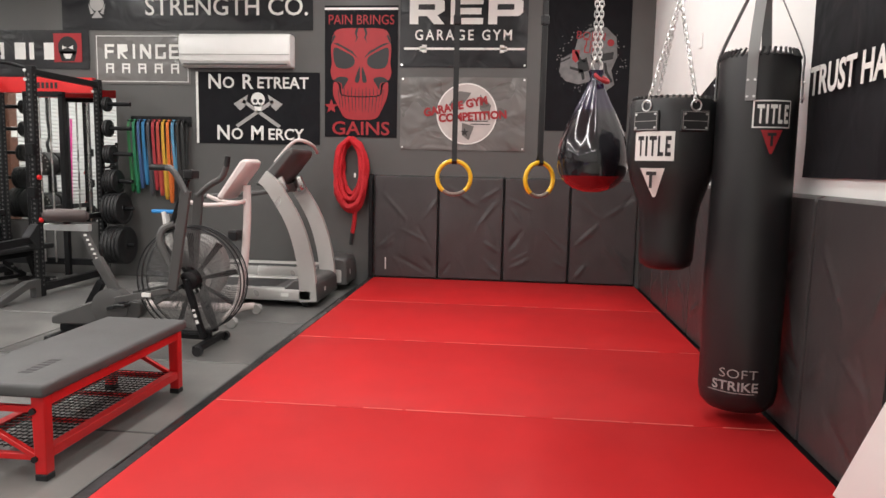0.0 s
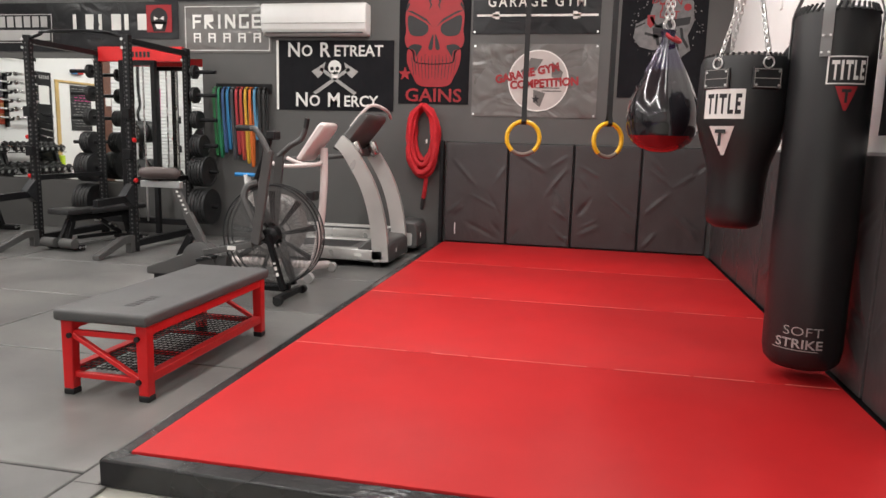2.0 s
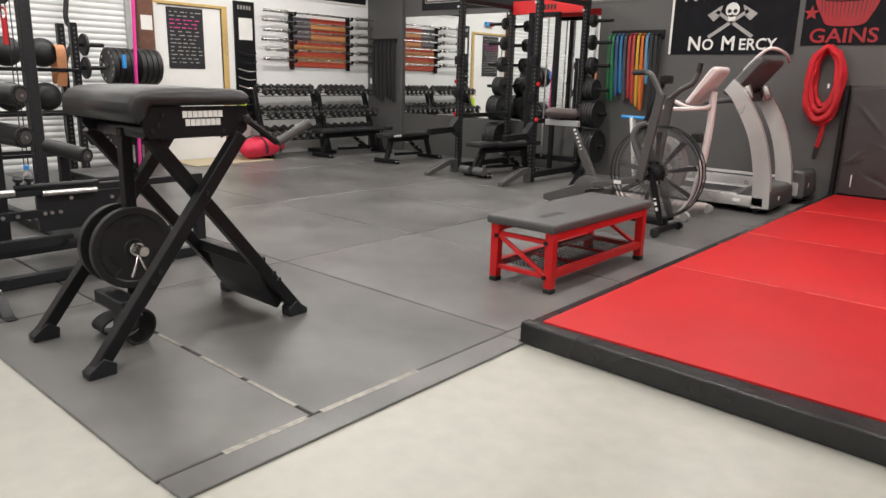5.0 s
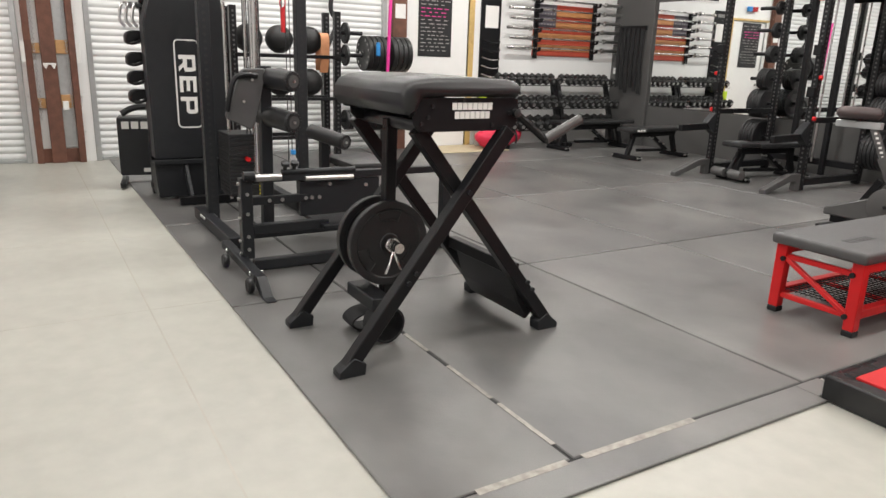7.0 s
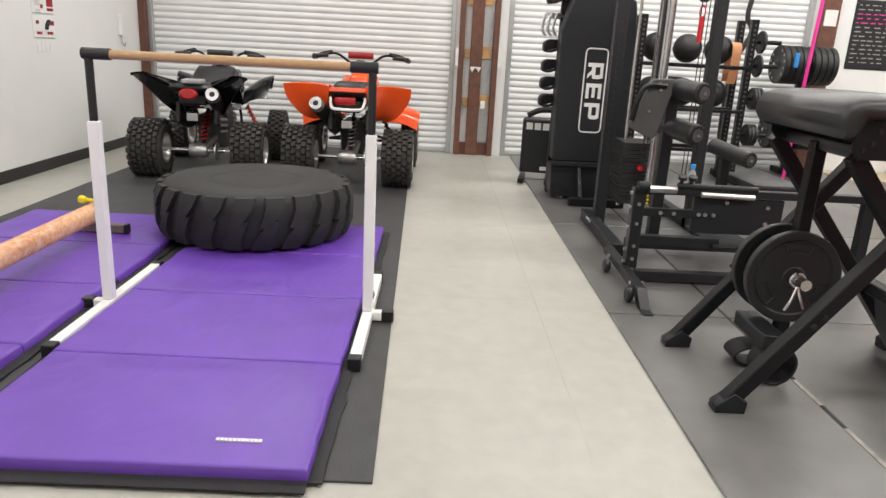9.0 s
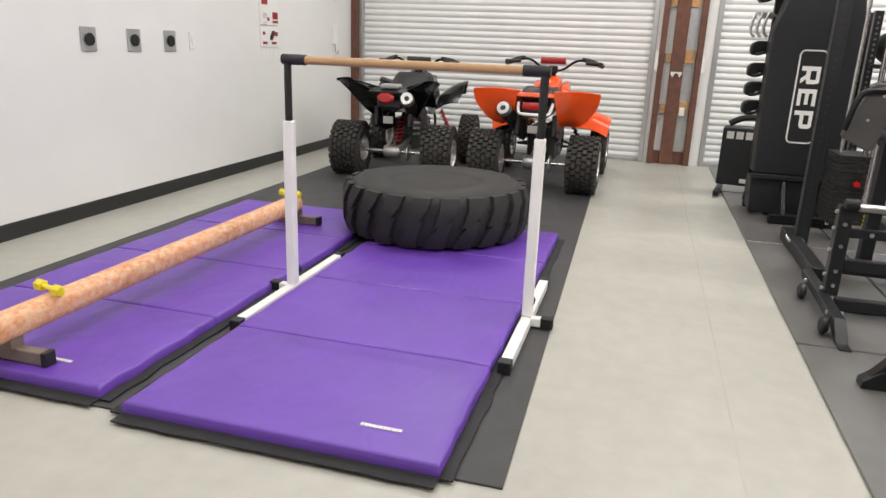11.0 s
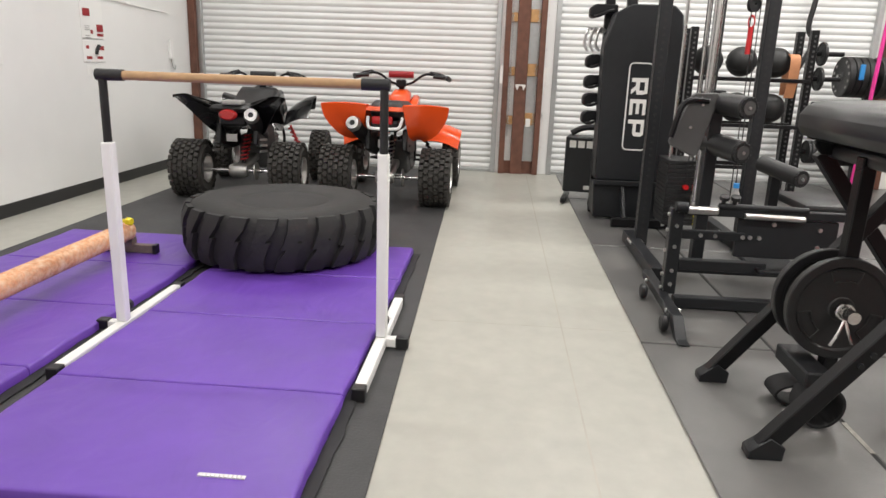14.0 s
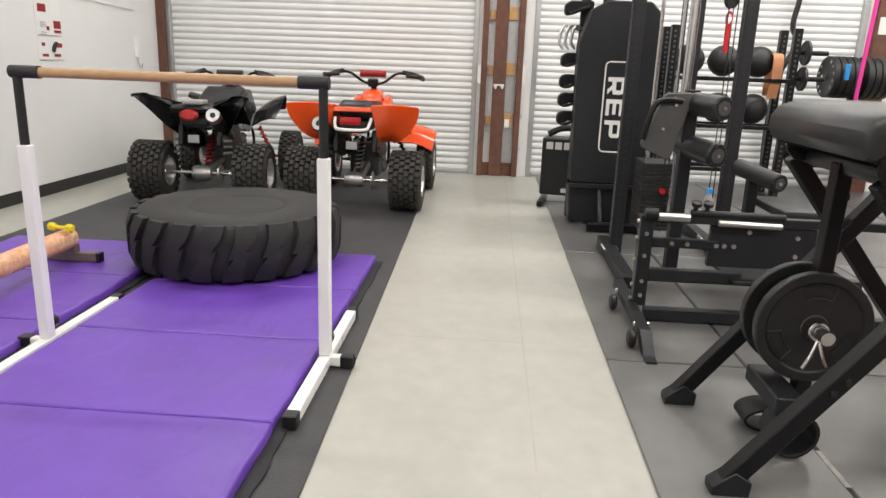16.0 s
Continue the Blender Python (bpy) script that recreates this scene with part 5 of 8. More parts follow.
# ---- red storage bench ----
def red_bench():
    t = thing("storage_bench", pose(-1.885, 3.68, 0.012) @ Matrix.Scale(1.03, 4), "red steel bench with charcoal padded top and mesh shelf", "bench")
    L, W, H = 0.625, 0.235, 0.385
    bm = BM()
    box(bm, -W - 0.02, W + 0.02, -L - 0.03, L + 0.03, H - 0.005, H + 0.055, 0.018, seg=3)
    part("padded_top", bm, M_GREYVINYL, t, "charcoal grippy vinyl seat pad")
    bm = BM()
    for k in range(6):
        box(bm, 0.03, 0.085, -0.50 + k * 0.04, -0.475 + k * 0.04, H + 0.0545, H + 0.0558)
    part("pad_mark", bm, M_DARKPRINTRECESS, t, "dark printed mark on the pad")
    for sx in (-1, 1):
        for sy in (-1, 1):
            bm = BM()
            poly(bm, [(sx * W, 0.03), (sx * (W - 0.055), 0.03), (sx * (W - 0.062), H), (sx * W, H)], "y", sy * L, sy * (L - 0.055), 0.004)
            leg = part("leg", bm, M_REDPAINT, t)
            bm = BM()
            box(bm, sx * W + 0.001 * sx, sx * (W - 0.057), sy * L + 0.001 * sy, sy * (L - 0.057), 0, 0.03, 0.004)
            part("rubber_foot", bm, M_BLACKPLASTIC, leg)
    for sx in (-1, 1):
        for z, h in ((H - 0.03, 0.05), (0.115, 0.045)):
            bm = BM()
            bar(bm, (sx * (W - 0.028), -L + 0.055, z), (sx * (W - 0.028), L - 0.055, z), 0.05, h, 0.003)
            part("side_rail", bm, M_REDPAINT, t)
        for sy in (-1, 1):
            bm = BM()
            bar(bm, (sx * (W - 0.028), sy * (L - 0.06), 0.14 if sx > 9 else 0.335), (sx * (W - 0.028), sy * (L - 0.33), H - 0.035), 0.02, 0.02, 0.003)
            part("corner_brace", bm, M_REDPAINT, t)
    for sy in (-1, 1):
        for z in (0.10, H - 0.07):
            bm = BM()
            bar(bm, (-W + 0.055, sy * (L - 0.028), z), (W - 0.055, sy * (L - 0.028), z), 0.028, 0.028, 0.003)
            part("end_rail", bm, M_REDPAINT, t)
        bm = BM()
        bar(bm, (-W + 0.055, sy * (L - 0.02), H - 0.08), (W - 0.055, sy * (L - 0.02), 0.105), 0.028, 0.024, 0.003)
        part("end_brace", bm, M_REDPAINT, t)
        for x, z in ((W - 0.05, 0.10), (-W + 0.05, H - 0.08), (W - 0.05, H - 0.07)):
            bm = BM()
            cyl(bm, (x, sy * (L + 0.0), z), (x, sy * (L + 0.012), z), 0.014, n=10)
            part("bolt", bm, M_BLACKPLASTIC, t)
    bm = BM()
    for k in range(13):
        x = -W + 0.06 + k * (2 * W - 0.12) / 12
        cyl(bm, (x, -L + 0.05, 0.125), (x, L - 0.05, 0.125), 0.0025, n=5)
    for k in range(30):
        y = -L + 0.06 + k * (2 * L - 0.12) / 29
        cyl(bm, (-W + 0.05, y, 0.129), (W - 0.05, y, 0.129), 0.0025, n=5)
    part("mesh_shelf", bm, M_STEEL, t, "black welded wire mesh shelf")
    for y in (-0.2, 0.2):
        bm = BM()
        bar(bm, (-W + 0.05, y, 0.110), (W - 0.05, y, 0.110), 0.025, 0.02, 0.003)
        part("shelf_support", bm, M_REDPAINT, t)


red_bench()


# ---- weight plates ----
def plate_bm(bm, R, w, m, holes=True):
    """An iron plate with rim, hub and three grip slots, turned about local z."""
    lathe(bm, [(0.026, -w / 2), (0.045, -w / 2), (0.05, -w / 2 + 0.004), (R * 0.80, -w / 2 + 0.006), (R * 0.84, -w / 2), (R - 0.004, -w / 2), (R, -w / 2 + 0.004), (R, w / 2 - 0.004), (R - 0.004, w / 2),
               (R * 0.84, w / 2), (R * 0.80, w / 2 - 0.006), (0.05, w / 2 - 0.004), (0.045, w / 2), (0.026, w / 2)], m, 36, True)
    if holes:
        for k in range(3):
            for s in (-1, 1):
                pts = [m @ pose(0, 0, 0, 0, 0, 30 + 120 * k) @ Vector((R * 0.60 * math.cos(a), R * 0.60 * math.sin(a), s * (w / 2 - 0.005))) for a in [radians(-18 + 36 * i / 8) for i in range(9)]]
                tube(bm, pts, R * 0.085, 6)


def curl_machine():
    t = thing("curl_machine", pose(-2.72, 1.17, 0.012), "black steel X-frame curl machine with padded top", "exercise machine")
    xs = (-0.35, 0.28)
    for x in xs:
        for nm, a, b in (("leg", (x, -0.58, 0.03), (x, 0.185, 1.02)), ("leg", (x, 0.545, 0.03), (x, -0.235, 1.02))):
            dx = 0.036 if a[1] < 0 else -0.036
            bm = BM()
            bar(bm, (a[0] + dx, a[1], a[2]), (b[0] + dx, b[1], b[2]), 0.06, 0.06, 0.004, up=(1, 0, 0))
            leg = part(nm, bm, M_STEEL, t)
            bm = BM()
            s = 1 if a[1] < 0 else -1
            poly(bm, [(a[1] - s * 0.05, 0), (a[1] + s * 0.07, 0), (a[1] + s * 0.075, 0.05), (a[1] + s * 0.02, 0.085), (a[1] - s * 0.05, 0.03)], "x", x + dx - 0.036, x + dx + 0.036, 0.003)
            part("foot_plate", bm, M_STEELG, leg)
        for y, z in ((-0.02, 0.755), (0.33, 0.30), (0.36, 0.26), (-0.275, 0.42), (-0.31, 0.38)):
            bm = BM()
            cyl(bm, (x + 0.033 * 2 * (1 if x > 0 else -1), y, z), (x + 0.039 * 2 * (1 if x > 0 else -1), y, z), 0.011, n=8)
            part("bolt", bm, M_STEELG, t)
    for x in (0.305, -0.325):
        bm = BM()
        poly(bm, [(-0.29, 1.05), (-0.26, 1.015), (0.20, 1.015), (0.23, 1.04), (0.235, 1.155), (-0.29, 1.155)], "x", x, x + 0.012, 0.003)
        sp = part("side_plate", bm, M_STEEL, t, "black plate with a white block mark")
        if x > 0:
            bm = BM()
            for k in range(8):
                box(bm, x + 0.012, x + 0.0145, -0.105 + k * 0.0255, -0.083 + k * 0.0255, 1.105, 1.135)
                if k < 7:
                    box(bm, x + 0.012, x + 0.0145, -0.092 + k * 0.0255, -0.070 + k * 0.0255, 1.068, 1.098)
            part("block_mark", bm, M_PRINTWHITE, sp)
            for y, z in ((-0.22, 1.075), (-0.20, 1.12), (-0.25, 1.05), (0.19, 1.09), (-0.05, 1.143), (0.10, 1.04)):
                bm = BM()
                cyl(bm, (x + 0.012, y, z), (x + 0.018, y, z), 0.009, n=8)
                part("bolt", bm, M_BLACKPLASTIC, sp)
    bm = BM()
    prof = [(-0.31, 1.075), (-0.345, 1.10), (-0.358, 1.15), (-0.345, 1.195), (-0.30, 1.225), (-0.2, 1.236), (0.0, 1.238), (0.18, 1.232), (0.235, 1.218), (0.252, 1.19), (0.245, 1.158), (-0.25, 1.158), (-0.27, 1.10), (-0.285, 1.08)]
    poly(bm, prof, "x", -0.385, 0.335, 0.022)
    part("padded_top", bm, M_LEATHER, t, "rounded black vinyl pad", smooth=50)
    bm = BM()
    box(bm, -0.44, 0.20, -0.22, 0.18, 1.0, 1.06, 0.02, seg=2)
    part("under_pad", bm, M_LEATHER, t)
    bm = BM()
    bar(bm, (-0.04, -0.225, 0.16), (-0.06, -0.205, 1.04), 0.055, 0.055)
    part("swing_arm", bm, M_STEEL, t)
    bm = BM()
    cyl(bm, (-0.30, -0.227, 0.462), (0.10, -0.227, 0.462), 0.024, n=16)
    part("plate_peg", bm, M_CHROME, t)
    for x in (-0.02, -0.15):
        bm = BM()
        mp = pose(x, -0.227, 0.462, 0, 90, 0)
        plate_bm(bm, 0.203, 0.036, mp, False)
        wp = part("weight_plate", bm, M_IRON, t, "black cast iron weight plate")
        for k in range(3):
            mk = mp @ pose(0, 0, 0, 0, 0, 60 + 120 * k)
            # flat dark patch on the plate face, painting the shade of a slot recess
            bm = BM()
            tube(bm, [mk @ Vector((0.135 * math.cos(a), 0.135 * math.sin(a), 0.0125)) for a in [radians(-21 + 42 * i / 10) for i in range(11)]], 0.020, 8)
            bmesh.ops.transform(bm, matrix=mp @ Matrix.Diagonal((1, 1, 0.12, 1)) @ mp.inverted(), verts=bm.verts)
            bmesh.ops.translate(bm, vec=(0.0115, 0, 0), verts=bm.verts)
            part("grip_slot", bm, M_DARKPRINTRECESS, wp)
            bm = BM()
            rim = [mk @ Vector((rr * math.cos(a), rr * math.sin(a), 0.0145)) for rr, a in [(0.159, radians(-22 + 44 * i / 10)) for i in range(11)] + [(0.111, radians(22 - 44 * i / 10)) for i in range(11)]]
            tube(bm, rim + rim[:1], 0.0035, 6)
            part("slot_rim", bm, M_IRON, wp)
    bm = BM()
    torus(bm, pose(0.03, -0.227, 0.462, 0, 90, 0), 0.03, 0.007, 16, 6)
    tube(bm, [(0.035, -0.227, 0.435), (0.06, -0.26, 0.375), (0.055, -0.275, 0.335)], 0.006, 6)
    tube(bm, [(0.035, -0.227, 0.435), (0.06, -0.212, 0.375), (0.055, -0.197, 0.345)], 0.006, 6)
    part("spring_collar", bm, M_CHROME, t)
    bm = BM()
    box(bm, -0.20, 0.10, -0.36, -0.26, 0.17, 0.235, 0.005)
    part("strap_block", bm, M_STEELG, t)
    for x, ry, rz in ((-0.13, 0.105, 0.055), (0.05, 0.075, 0.09)):
        bm = BM()
        band(bm, [(x + 0.02 * math.sin(a), -0.28 + ry * math.cos(a), 0.006 + rz + rz * math.sin(a)) for a in [2 * math.pi * i / 24 for i in range(25)]], 0.12, 0.010, (1, 0, 0))
        part("foot_strap", bm, M_STRAP, t, "black looped foot strap")
    bm = BM()
    bar(bm, (-0.35, 0.335, 0.33), (0.24, 0.335, 0.33), 0.05, 0.06)
    part("rear_cross_bar", bm, M_STEEL, t)
    bm = BM()
    poly(bm, [(0.33, 0.31), (0.385, 0.31), (0.525, 0.11), (0.45, 0.035), (0.38, 0.14)], "x", -0.31, 0.205, 0.01)
    part("rear_guard", bm, M_BLACKPLASTIC, t)
    for x in (0.27, -0.28):
        bm = BM()
        tube(bm, [(x, 0.20, 1.11), (x, 0.26, 1.085), (x + 0.02, 0.42, 0.965)], 0.018, 8)
        part("handle_arm", bm, M_STEEL, t)
        bm = BM()
        cyl(bm, (x + 0.02, 0.425, 0.965), (x + 0.05, 0.60, 1.06), 0.024, n=12)
        part("handle_grip", bm, M_GREYPLASTIC, t)
    bm = BM()
    lathe(bm, [(0.008, 0), (0.019, 0.004), (0.019, 0.03), (0.008, 0.034)], pose(0.315, 0.215, 1.09, 0, 90, 0), 12)
    part("knob", bm, M_BLACKPLASTIC, t)


curl_machine()


# ---- gymnastics bar, balance beam, tyre ----
def gym_bar():
    t = thing("gymnastics_bar", pose(-3.17, 0, 0.010), "white steel gymnastics bar with wooden rail", "gymnastics bar")
    for y in (-2.185, -0.907):
        s = 1 if y > -1.5 else -1
        bm = BM()
        bar(bm, (-0.60, y, 0.03), (0.55, y, 0.03), 0.05, 0.05)
        ft = part("base_rail", bm, M_WHITE, t)
        for x in (-0.60, 0.55):
            bm = BM()
            box(bm, x - 0.028, x + 0.028, y - 0.028, y + 0.028, 0.0, 0.058, 0.004)
            part("end_cap", bm, M_BLACKPLASTIC, ft)
        bm = BM()
        bar(bm, (0.0, y, 0.03), (0.0, y + s * 0.13, 0.03), 0.045, 0.045)
        part("side_foot", bm, M_WHITE, t)
        bm = BM()
        box(bm, -0.026, 0.026, y + s * 0.10 - 0.03, y + s * 0.10 + 0.03, 0.002, 0.058, 0.004)
        part("side_cap", bm, M_BLACKPLASTIC, t)
        bm = BM()
        box(bm, -0.025, 0.025, y - 0.025, y + 0.025, 0.055, 0.925, 0.005)
        part("lower_post", bm, M_WHITE, t)
        bm = BM()
        cyl(bm, (0, y, 0.92), (0, y, 1.215), 0.019, n=14)
        part("upper_post", bm, M_BLACKPLASTIC, t)
        bm = BM()
        lathe(bm, [(0.02, 0), (0.03, 0.004), (0.03, 0.028), (0.01, 0.034)], pose(-0.025, y, 0.12, 0, -90, 0), 12)
        part("knob", bm, M_BLACKPLASTIC, t)
        bm = BM()
        cyl(bm, (0, y - s * 0.10, 1.225), (0, y + s * 0.025, 1.225), 0.026, n=16)
        part("corner_sleeve", bm, M_BLACKPLASTIC, t)
    bm = BM()
    cyl(bm, (0, -2.14, 1.225), (0, -0.952, 1.225), 0.0205, n=18)
    part("wooden_rail", bm, M_BARWOOD, t, "round oiled wooden rail")


gym_bar()

t = thing("balance_beam", pose(0, -2.78, 0.062), "low balance beam covered in orange suede", "balance beam")
bm = BM()
box(bm, -4.38, -1.55, -0.055, 0.055, 0.09, 0.205, 0.045, seg=4)
part("beam", bm, M_SUEDE, t)
for x in (-4.36, -1.95):
    bm = BM()
    bar(bm, (x, -0.17, 0.03), (x, 0.17, 0.03), 0.05, 0.055)
    box(bm, x - 0.03, x + 0.03, -0.03, 0.03, 0.05, 0.10)
    ft = part("cross_foot", bm, M_BAREWOOD, t)
    bm = BM()
    box(bm, x - 0.028, x + 0.028, 0.16, 0.185, 0.0, 0.06, 0.003)
    box(bm, x - 0.028, x + 0.028, -0.185, -0.16, 0.0, 0.06, 0.003)
    part("end_cap", bm, M_BLACKPLASTIC, ft)


def small_dumbbell(m):
    t = thing("small_dumbbell", m, "small yellow coated dumbbell on the beam", "dumbbell", "yellow dumbbells")
    for s in (-1, 1):
        bm = BM()
        lathe(bm, [(0.0, 0), (0.020, 0), (0.027, 0.008), (0.027, 0.036), (0.020, 0.044), (0, 0.044)], pose(s * 0.04 if s > 0 else -0.084, 0, 0, 0, 90, 0), 6)
        part("head", bm, M_YELLOW, t)
    bm = BM()
    cyl(bm, (-0.042, 0, 0), (0.042, 0, 0), 0.012, n=10)
    part("handle", bm, M_YELLOW, t)


small_dumbbell(pose(-2.16, -2.78, 0.293, 0, 0, 75))
small_dumbbell(pose(-4.27, -2.78, 0.293, 0, 0, 80))

t = thing("tractor_tyre", pose(-4.63, -1.82, 0.062) @ Matrix.Diagonal((1.065, 1.065, 0.93, 1)), "big worn black tractor tyre lying flat", "tyre")
bm = BM()
R = 0.60
lathe(bm, [(0.25, 0.09), (0.33, 0.02), (0.50, 0.0), (0.565, 0.03), (0.585, 0.08), (0.59, 0.20), (0.585, 0.32), (0.565, 0.365), (0.53, 0.388), (0.46, 0.396), (0.40, 0.388), (0.34, 0.382), (0.28, 0.372), (0.25, 0.345), (0.24, 0.25)], None, 64, True)
part("carcass", bm, M_TYRE, t)
n = 22
for k in range(n):
    for side in (0, 1):
        a = 2 * math.pi * (k + 0.5 * side) / n
        zs = [0.025, 0.10, 0.17, 0.225] if side == 0 else [0.375, 0.30, 0.23, 0.175]
        offs = [0.0, 0.02, 0.075, 0.10]
        bm = BM()
        rings = []
        for i, (z, o) in enumerate(zip(zs, offs)):
            wd = (0.056, 0.050, 0.036, 0.040)[i]
            rr = (R - 0.008, R + 0.018, R + 0.02, R + 0.018)[i]
            aa = a + o * (1 if side == 0 else -1)
            rings.append([bm.verts.new((r * math.cos(aa + d / R), r * math.sin(aa + d / R), z)) for r, d in ((0.56, -wd - 0.006), (rr, -wd), (rr, wd), (0.56, wd + 0.006))])
        for p, q in zip(rings, rings[1:]):
            for i in range(3):
                bm.faces.new((p[i], p[i + 1], q[i + 1], q[i]))
        bm.faces.new(rings[0])
        bm.faces.new(rings[-1][::-1])
        part("tread_lug", bm, M_TYRE, t)


bm = BM()
lathe(bm, [(0.0, 0.340), (0.235, 0.340), (0.268, 0.362), (0.280, 0.3725), (0.262, 0.3745), (0.16, 0.375), (0.0, 0.374)], None, 40)
part("hole_cover", bm, M_TYRE, t, "worn rubber disc set in the hole")

# ---- quad bikes ----


def quad(m, body, label, red_bits, tail_up):
    """A sport quad seen from behind; local +x is ahead, y to its left."""
    t = thing("quad_bike", m, label, "quad bike", "parked quad bikes")
    for x, y, R, w in ((0, 0.47, 0.268, 0.30), (0, -0.47, 0.268, 0.30), (1.24, 0.53, 0.272, 0.19), (1.24, -0.53, 0.272, 0.19)):
        bm = BM()
        h = w / 2
        lathe(bm, [(0.140, -h + 0.01), (R - 0.06, -h), (R - 0.03, -h + 0.02), (R - 0.018, -h + 0.04), (R - 0.014, 0), (R - 0.018, h - 0.04), (R - 0.03, h - 0.02), (R - 0.06, h), (0.140, h - 0.01)], pose(x, y, R, 90, 0, 0), 36, True)
        wh = part("wheel", bm, M_KNOB, t, "knobbly black off-road tyre")
        bm = BM()
        rows = 6 if w > 0.2 else 4
        nn = 26
        for r_ in range(rows):
            for k in range(nn):
                a = 2 * math.pi * (k + 0.5 * (r_ % 2)) / nn
                yy = y - h + 0.03 + (w - 0.06) * r_ / (rows - 1)
                mm = Matrix.Translation((x, yy, R)) @ pose(0, 0, 0, 0, math.degrees(a), 0) @ Matrix.Translation((0, 0, R - 0.010))
                box(bm, -0.021, 0.021, -0.018, 0.018, -0.014, 0.019, 0.0, mm)
        part("tread", bm, M_KNOB, wh)
        bm = BM()
        s = 1 if y > 0 else -1
        lathe(bm, [(0.0, -0.02), (0.05, -0.02), (0.06, 0.02), (0.11, 0.03), (0.13, h - 0.03), (0.143, h - 0.02), (0.143, h - 0.004), (0.120, h - 0.004), (0.10, 0.05), (0.0, 0.03)], Matrix.Translation((x, y, R)) @ pose(0, 0, 0, -90 * s, 0, 0), 24)
        lathe(bm, [(0.0, -0.02), (0.05, -0.02), (0.06, 0.02), (0.11, 0.03), (0.13, h - 0.03), (0.143, h - 0.02), (0.143, h - 0.004), (0.120, h - 0.004), (0.10, 0.05), (0.0, 0.03)], Matrix.Translation((x, y, R)) @ pose(0, 0, 0, 90 * s, 0, 0), 24)
        part("rim", bm, M_CHROME, wh)
    bm = BM()
    cyl(bm, (0, -0.36, 0.255), (0, 0.36, 0.255), 0.018, n=12)
    part("rear_axle", bm, M_CHROME, t)
    bm = BM()
    lathe(bm, [(0, -0.09), (0.055, -0.085), (0.07, -0.05), (0.07, 0.05), (0.055, 0.085), (0, 0.09)], pose(0, 0.02, 0.255, 90, 0, 0), 20)
    lathe(bm, [(0, -0.006), (0.085, -0.006), (0.085, 0.006), (0, 0.006)], pose(0, -0.15, 0.255, 90, 0, 0), 20)
    part("axle_carrier", bm, M_ALU, t)
    bm = BM()
    bar(bm, (0.02, 0.0, 0.27), (0.55, 0.0, 0.36), 0.12, 0.07, 0.015)
    part("swing_arm", bm, M_ALU, t)
    bm = BM()
    box(bm, 0.42, 0.90, -0.15, 0.15, 0.22, 0.56, 0.04, seg=2)
    for z in (0.44, 0.48, 0.52):
        box(bm, 0.50, 0.82, -0.17, 0.17, z, z + 0.015, 0.003)
    part("engine", bm, M_GREYPLASTIC, t)
    for s in (-1, 1):
        bm = BM()
        tube(bm, arc_pts([(0.05, s * 0.10, 0.62), (0.35, s * 0.13, 0.60), (0.6, s * 0.14, 0.28), (1.1, s * 0.13, 0.27), (1.25, s * 0.11, 0.52), (0.95, s * 0.08, 0.74)], 6), 0.016, 8)
        part("frame_tube", bm, M_STEEL, t)
        bm = BM()
        tube(bm, [(1.24, s * 0.38, 0.27), (0.98, s * 0.12, 0.30)], 0.014, 8)
        tube(bm, [(1.24, s * 0.38, 0.27), (1.20, s * 0.12, 0.33)], 0.014, 8)
        part("suspension_arm", bm, M_SPRING if red_bits else M_STEEL, t)
        bm = BM()
        tube(bm, [(1.20 + 0.0, s * (0.32 - 0.012 * k / 4) + 0.03 * math.cos(k * 0.9) * s, 0.33 + 0.006 * k) for k in range(42)], 0.007, 5)
        cyl(bm, (1.2, s * 0.32, 0.31), (1.2, s * 0.20, 0.60), 0.014, n=8)
        part("front_shock", bm, M_SPRING if red_bits else M_STEELG, t)
    bm = BM()
    tube(bm, [(0.10 + 0.0035 * k + 0.035 * math.cos(k * 0.8), 0.035 * math.sin(k * 0.8), 0.34 + 0.0045 * k) for k in range(56)], 0.008, 6)
    part("rear_spring", bm, M_SPRING if red_bits else M_CHROME, t)
    bm = BM()
    cyl(bm, (0.08, 0, 0.31), (0.32, 0, 0.62), 0.02, n=10)
    part("rear_shock", bm, M_STEELG, t)
    # rear fenders and body
    for s in (-1, 1):
        if tail_up:
            rows = [((0.02, 0.60), 0.13, 0.22), ((-0.10, 0.70), 0.13, 0.30), ((-0.20, 0.84), 0.13, 0.40), ((-0.27, 0.955), 0.34, 0.50), ((-0.26, 0.965), 0.33, 0.505), ((-0.10, 0.90), 0.14, 0.43), ((0.16, 0.84), 0.12, 0.36), ((0.38, 0.68), 0.12, 0.34)]
        else:
            rows = [((0.04, 0.60), 0.24, 0.34), ((-0.08, 0.66), 0.21, 0.45), ((-0.17, 0.80), 0.19, 0.555), ((-0.21, 0.915), 0.17, 0.585), ((-0.20, 0.945), 0.17, 0.57), ((-0.06, 0.93), 0.16, 0.50), ((0.16, 0.86), 0.14, 0.49), ((0.36, 0.66), 0.14, 0.46)]
        P = arc_pts([(q[0], s * yi, q[1]) for q, yi, yo in rows], 4)
        Q = arc_pts([(q[0], s * yo, q[1]) for q, yi, yo in rows], 4)
        bm = BM()
        grid = [[bm.verts.new(p.lerp(q, f) + Vector((0.05 * math.sin(math.pi * f), 0, 0.012 * math.sin(math.pi * f)))) for f in (0, 0.25, 0.5, 0.75, 1)] for p, q in zip(P, Q)]
